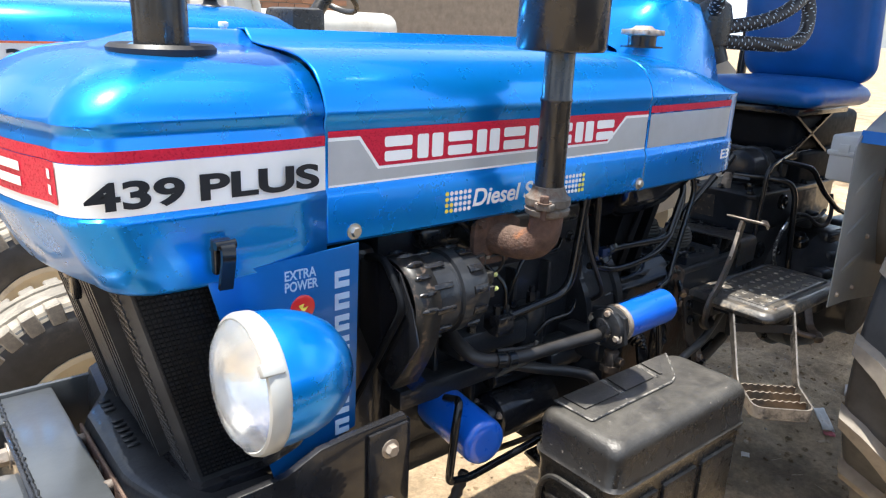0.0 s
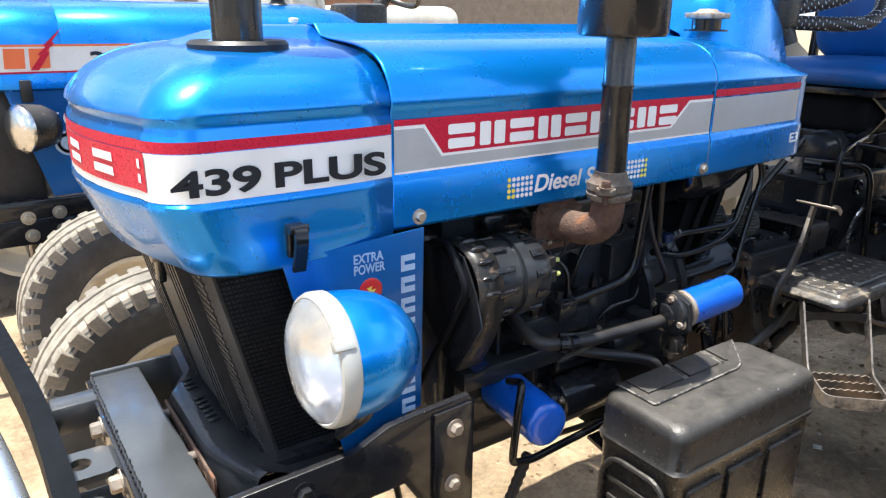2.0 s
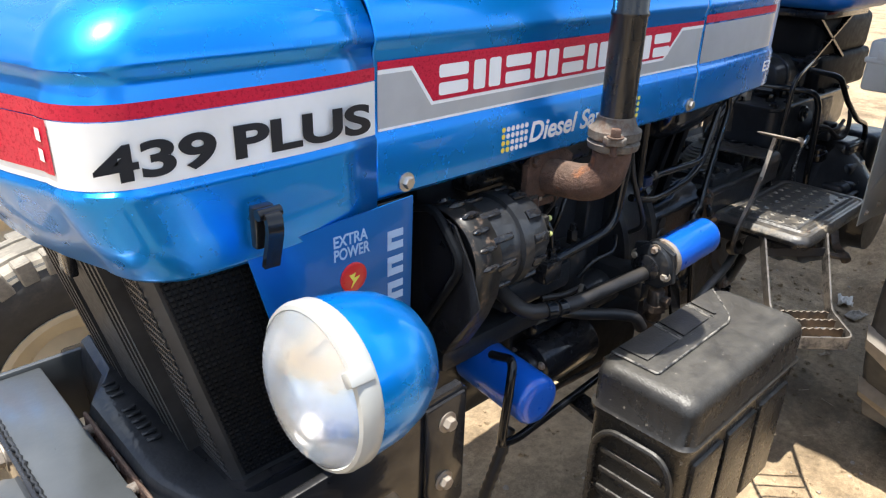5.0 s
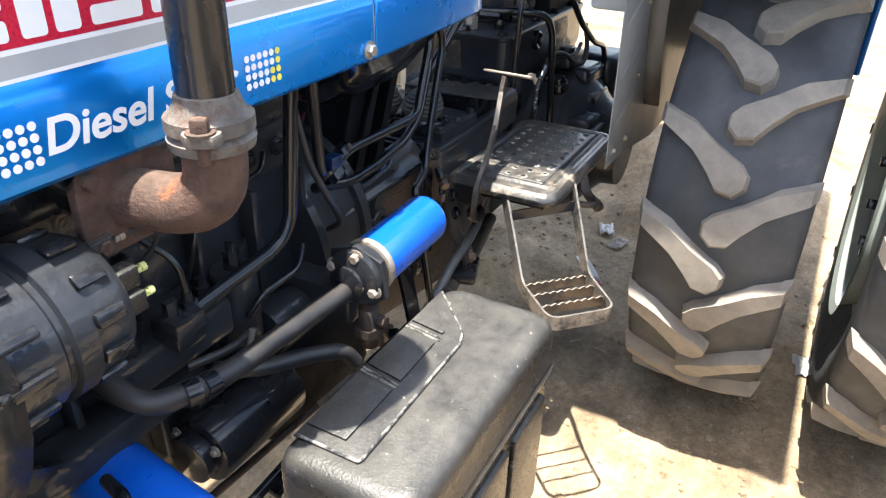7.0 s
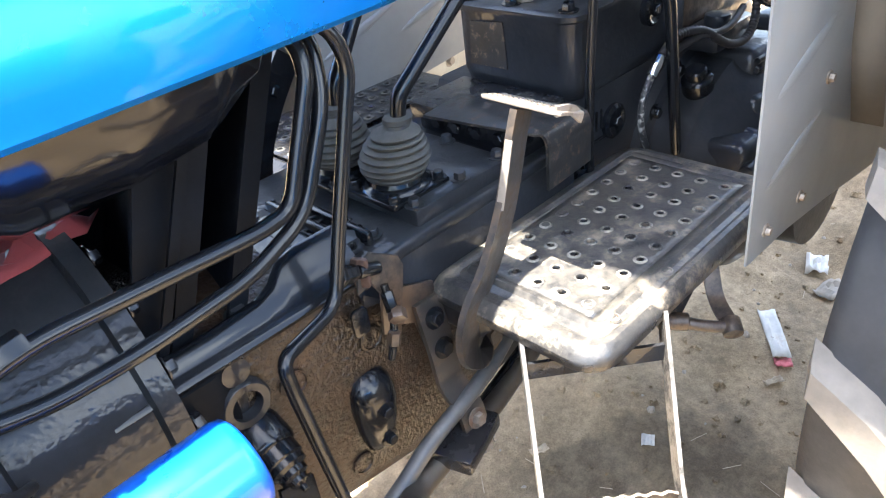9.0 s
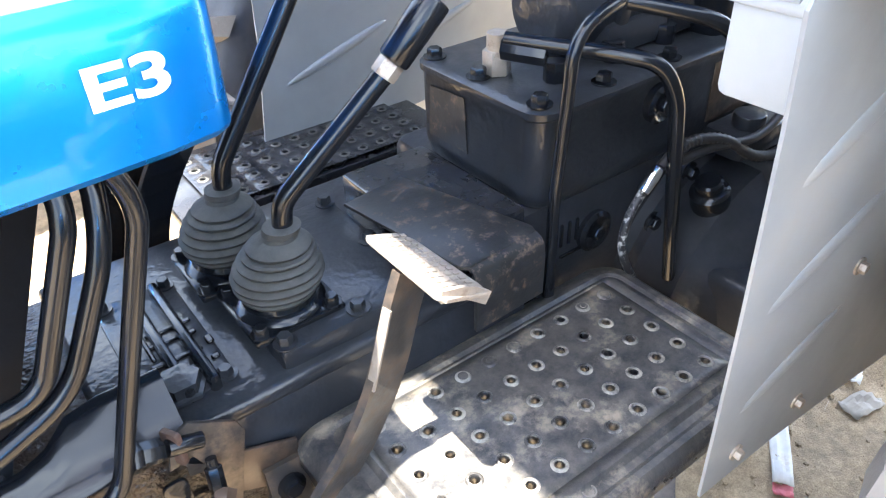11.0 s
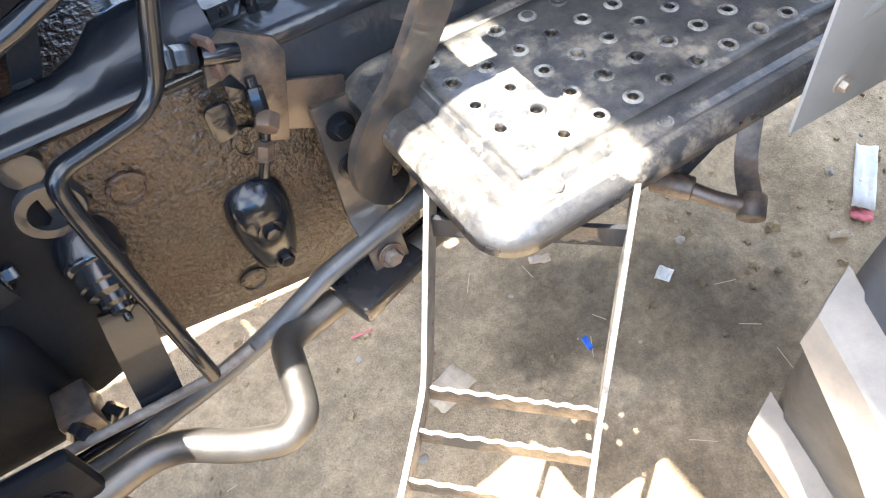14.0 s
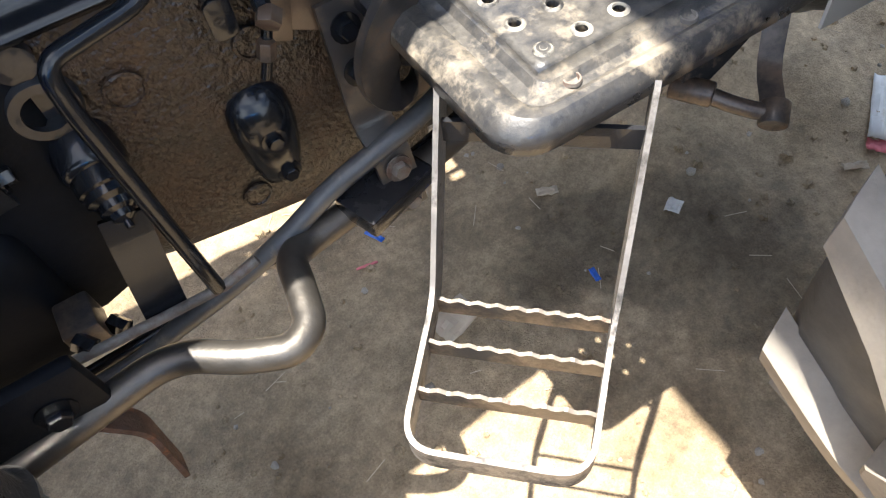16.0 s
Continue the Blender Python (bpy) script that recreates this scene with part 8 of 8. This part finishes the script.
lathe(b, [(0.19, -0.014), (0.205, -0.014), (0.211, 0.0), (0.205, 0.014), (0.19, 0.014), (0.185, 0.0), (0.19, -0.014)], Matrix.Translation((1.50, NAX, 1.83)) @ frame_of((0.55, 0, 0.83)), 36, cap=False)
part("steering_wheel", b, black_plastic, beyond, "black steering wheel")
b = bmesh.new()
plate(b, [(1.75, 0.95), (1.78, 1.45), (1.95, 1.52), (2.75, 1.52), (2.8, 0.95)], 0.004, side_plane(0, 2.86, 0))
grid_skin(b, [[Vector((x, y, z)) for x, z in ((1.70, 1.43), (1.90, 1.51), (2.25, 1.54), (2.8, 1.46))] for y in (2.86, 2.40)])
part("mudguard", b, fender_grey, beyond, "grey mudguard sheet")
rear_wheel(2.25, 2.60, 0.785, 0.672, 0.345, beyond, rim_cream, spin=0.1)
SHIFT = Vector((0, 0, 0))

# ---- the cream tractor farther off ----
cream = empty_thing("tractor", (2.0, 5.6, 0), "cream tractor parked in the back row", "tractor")
b = bmesh.new()
rows_ = []
for x, d in ((0.55, 0.12), (0.6, 0.05), (0.8, 0.0), (1.8, 0.0), (2.1, 0.03), (2.2, 0.1)):
    half = [(0, 1.40), (0, 1.60), (0.02, 1.68), (0.06, 1.74), (0.15, 1.78), (0.3, 1.79)]
    near = [Vector((x, 5.28 + i + d * 0.3, z - d * (z - 1.3))) for i, z in half]
    rows_.append(near + [Vector((x, 2 * 5.6 - p.y, p.z)) for p in reversed(near)])
grid_skin(b, rows_)
cb = part("bonnet", b, cream_paint, cream, "cream painted bonnet", smooth=45)
cb.modifiers.new("thickness", "SOLIDIFY").thickness = 0.01
for x0_, w_ in ((1.02, 0.16), (1.40, 0.22)):
    flat_decal("printed_bar", [(x0_, 1.62), (x0_ + w_, 1.62), (x0_ + w_, 1.65), (x0_, 1.65)], 5.275, steel_worn, cb)
b = bmesh.new()
box(b, (0.6, 5.33, 0.55), (2.4, 5.87, 1.42), 0.04)
part("engine", b, black_paint, cream)
b = bmesh.new()
box(b, (2.25, 4.95, 1.20), (3.3, 6.2, 1.62), 0.12, 4)
part("mudguard_shell", b, cream_paint, cream, "cream mudguard shell")
b = bmesh.new()
tube(b, [(1.95, 5.3, 1.5), (1.92, 5.3, 1.9), (2.1, 5.3, 1.98), (2.15, 5.3, 1.6)], 0.03, 10, bend=0.12)
part("hand_rail", b, cream_paint, cream)
b = bmesh.new()
box(b, (1.70, 5.22, 1.72), (1.86, 5.34, 1.80), 0.02)
part("orange_lamp", b, orange_decal, cream, "orange marker lamp")
rear_wheel(2.9, 4.75, 0.70, 0.70, 0.36, cream, rim_cream)
front_wheel(0.9, 4.9, 0.41, 0.41, 0.2, cream)

# ---- the wheel of the tractor parked on this side ----
next_one = empty_thing("tractor", (2.6, -0.36, 0), "another parked tractor, of which the rear wheel shows", "tractor")
w3 = rear_wheel(2.30, -0.125, 0.655, 0.672, 0.33, next_one, rim_grey, spin=0.2)
# its dish turns to the other side
b = bmesh.new()
lathe(b, [(0.30, 0), (0.31, 0.004), (0.33, 0.05), (0.36, 0.06)], Matrix.Translation((2.30, -0.015, 0.655)) @ frame_of((0, 1, 0)), 48, cap=False)
lathe(b, [(0.30, 0.0), (0.2, -0.02), (0.0, -0.02)], Matrix.Translation((2.30, -0.015, 0.655)) @ frame_of((0, 1, 0)), 48, cap=False)
part("wheel_dish", b, rim_grey, w3, "grey-green wheel dish")
for k in range(8):
    b = bmesh.new()
    a = 2 * math.pi * (k + 0.3) / 8
    cyl(b, (2.30 + 0.17 * math.cos(a), -0.035, 0.655 + 0.17 * math.sin(a)), (2.30 + 0.17 * math.cos(a), 0.02, 0.655 + 0.17 * math.sin(a)), 0.016, seg=8, edge=0.003)
    part("wheel_stud", b, black_paint, w3)

# its body, unseen behind the camera's way, added to block sunlit ground in reflections
b = bmesh.new()
grid_skin(b, [[Vector((x, -1.28 + sy * w_, z - d_)) for sy, w_, z in ((1, 0.30, 1.16), (1, 0.31, 1.42), (1, 0.27, 1.48), (1, 0.12, 1.51), (-1, 0.12, 1.51), (-1, 0.27, 1.48), (-1, 0.31, 1.42), (-1, 0.30, 1.16))]
              for x, d_ in ((-0.25, 0.06), (-0.20, 0.02), (-0.05, 0.0), (0.6, 0.0), (1.2, 0.0), (1.45, 0.06))])
nb = part("bonnet", b, blue_paint, next_one, "blue bonnet", smooth=50)
nb.modifiers.new("thickness", "SOLIDIFY").thickness = 0.006
b = bmesh.new()
box(b, (-0.10, -1.52, 0.55), (1.45, -1.04, 1.18), 0.04, 2)
box(b, (1.40, -1.48, 0.50), (2.60, -1.08, 0.95), 0.04, 2)
part("engine_and_gearbox", b, black_cast, next_one, "black engine and gearbox")
b = bmesh.new()
grid_skin(b, [[Vector((x, y, z)) for x, z in ((1.70, 1.05), (1.80, 1.30), (2.05, 1.42), (2.35, 1.43), (2.70, 1.34), (2.90, 1.10))] for y in (-0.36, -0.72)])
part("mudguard", b, fender_grey, next_one, "grey mudguard sheet").modifiers.new("thickness", "SOLIDIFY").thickness = 0.005
b = cushion(bmesh.new(), 2.0, 2.45, -1.50, -1.06, 1.15, 1.27, 0.012)
part("seat_cushion", b, seat_blue, next_one, "blue vinyl seat cushion", smooth=60)
rear_wheel(2.30, -2.43, 0.655, 0.672, 0.33, next_one, rim_grey, spin=0.1)
front_wheel(0.0, -0.58, 0.41, 0.41, 0.20, next_one)
front_wheel(0.0, -1.98, 0.41, 0.41, 0.20, next_one)
b = bmesh.new()
box(b, (-0.05, -1.90, 0.38), (0.05, -0.66, 0.46), 0.015)
part("front_axle", b, black_paint, next_one)

# ---- things on the ground ----
def crumpled(name, x, y, sx, sy, h, turn, mat, label, category, seed):
    rnd = random.Random(seed)
    b_ = bmesh.new()
    n_ = 7
    rows = []
    for i in range(n_):
        rows.append([Vector(((i / (n_ - 1) - 0.5) * sx, (j / (n_ - 1) - 0.5) * sy, rnd.random() * h)) for j in range(n_)])
    grid_skin(b_, rows)
    ob = part(name, b_, mat, None, smooth=20)
    ob.modifiers.new("thickness", "SOLIDIFY").thickness = 0.0015
    ob.matrix_basis = pose(x, y, soil_height(x, y) + 0.004, 0, 0, turn)
    return tagged(ob, label, category, "litter on the soil")


crumpled("paper_strip", 2.54, 0.862, 0.045, 0.19, 0.008, -54, paper_white, "narrow white printed packet on the soil", "litter", 1)
crumpled("paper_tip", 2.455, 0.800, 0.042, 0.03, 0.006, -54, paper_pink, "pink end of a printed packet", "litter", 2)
crumpled("crumpled_paper", 2.92, 0.90, 0.09, 0.06, 0.03, 20, paper_white, "crumpled white paper lying on brown soil", "litter", 3)
crumpled("plastic_scrap", 2.84, 0.825, 0.10, 0.06, 0.015, -10, stone, "dull plastic scrap on the soil", "litter", 4)
crumpled("paper_scrap", 2.028, 0.927, 0.035, 0.03, 0.006, 30, paper_white, "small white paper scrap on the soil", "litter", 5)
crumpled("dry_leaf", 1.854, 1.11, 0.045, 0.02, 0.008, -25, clay, "dry pale leaf on the soil", "litter", 6)
crumpled("wrapper", 2.33, 0.05, 0.10, 0.06, 0.02, 12, paper_white, "shiny crumpled wrapper on sunlit soil", "litter", 7)
crumpled("blue_scrap", 1.507, 1.232, 0.012, 0.045, 0.003, 25, filter_blue, "thin blue plastic scrap on the soil", "litter", 11)
crumpled("blue_scrap", 1.807, 0.898, 0.012, 0.030, 0.003, -10, filter_blue, "thin blue plastic scrap on the soil", "litter", 12)
crumpled("pink_straw", 1.460, 1.180, 0.045, 0.006, 0.002, -12, paper_pink, "short pink straw on the soil", "litter", 13)
crumpled("dry_leaf", 2.385, 0.792, 0.05, 0.018, 0.008, -30, clay, "dry pale leaf on the soil", "litter", 14)
crumpled("brown_scrap", 1.537, 0.972, 0.09, 0.06, 0.012, 15, clay, "flat pale brown scrap on the soil", "litter", 15)
rag = crumpled("rag", 1.05, 1.14, 0.145, 0.11, 0.020, 25, red_cloth, "dull red rag lying on the clutch housing", "cloth", 8)
rag.matrix_basis = pose(1.075, 1.12, 1.003, 0, 4, 25)
rnd = random.Random(5)
bm_s = []
for k in range(5):
    b = bmesh.new()
    bmesh.ops.create_icosphere(b, subdivisions=1, radius=1.0)
    for v in b.verts:
        v.co *= 0.75 + 0.5 * rnd.random()
        v.co.z *= 0.6
    bm_s.append(finish(b, "pebble", stone, 60))
pebbles = []
for k in range(150):
    x, y = rnd.uniform(0.6, 3.4), rnd.uniform(-0.2, 2.2)
    s = rnd.choice((0.003, 0.004, 0.005, 0.006, 0.009)) * rnd.uniform(0.7, 1.4)
    ob = new("pebble", bm_s[k % 5])
    ob.matrix_basis = pose(x, y, soil_height(x, y) + s * 0.2, rnd.uniform(0, 30), rnd.uniform(0, 30), rnd.uniform(0, 360)) @ Matrix.Diagonal((s, s, s, 1))
    tagged(ob, "small grey pebble on sandy soil", "pebble", "pebbles on the soil")
# crumbs of earth as one piece of stuff
verts, tris = [], []
for k in range(1500):
    x, y = rnd.uniform(1.0, 3.3), rnd.uniform(0.0, 2.0)
    s = rnd.choice((0.003, 0.004, 0.006, 0.008, 0.012)) * rnd.uniform(0.6, 1.3)
    z, a, n0 = soil_height(x, y), rnd.uniform(0, 6.28), len(verts)
    for j in range(5):
        r_ = s * rnd.uniform(0.7, 1.3)
        verts.append((x + r_ * math.cos(a + j * 1.257), y + r_ * math.sin(a + j * 1.257), z - 0.002))
    for j in range(5):
        r_ = s * rnd.uniform(0.4, 0.7)
        verts.append((x + r_ * math.cos(a + j * 1.257 + 0.3), y + r_ * math.sin(a + j * 1.257 + 0.3), z + s * rnd.uniform(0.4, 0.8)))
    for j in range(5):
        i = (j + 1) % 5
        tris.append((n0 + j, n0 + i, n0 + 5 + i, n0 + 5 + j))
    tris.append(tuple(n0 + 5 + j for j in range(5)))
me = bpy.data.meshes.new("soil_crumbs")
me.from_pydata(verts, [], tris)
me.materials.append(soil_mat)
tagged(new("soil_crumbs", me), "loose crumbs of brown earth over the soil", "soil", kind="stuff")
# twigs and straws as one piece of stuff
b = bmesh.new()
for k in range(110):
    x, y, a, l_ = rnd.uniform(0.8, 3.2), rnd.uniform(0.0, 2.0), rnd.uniform(0, 6.28), rnd.uniform(0.012, 0.05)
    p = Vector((x, y, soil_height(x, y) + 0.002))
    q = p + Vector((math.cos(a) * l_, math.sin(a) * l_, 0.002))
    cyl(b, p, q, 0.0008, seg=4)
tagged(part("straw", b, clay, None), "thin dry straws scattered over the soil", "straw", kind="stuff")

# ---- the yard's back wall ----
b = bmesh.new()
box(b, (-9, 9.0, 0), (12, 9.25, 3.2), 0.0)
wall = tagged(part("wall_back", b, mortar, None, smooth=0), "weathered brown brick yard wall", "wall", kind="structure")
b = bmesh.new()
box(b, (-0.112, -0.012, -0.034), (0.112, 0.004, 0.034), 0.003, 1)
brick_me = finish(b, "brick", brick_mat, 30)
for r in range(14):
    for c in range(21):
        ob = new("brick", brick_me)
        ob.parent = wall
        ob.matrix_parent_inverse = Matrix.Identity(4)
        ob.matrix_basis = pose(0.3 + c * 0.236 + (0.118 if r % 2 else 0), 9.0, 1.55 + r * 0.080)
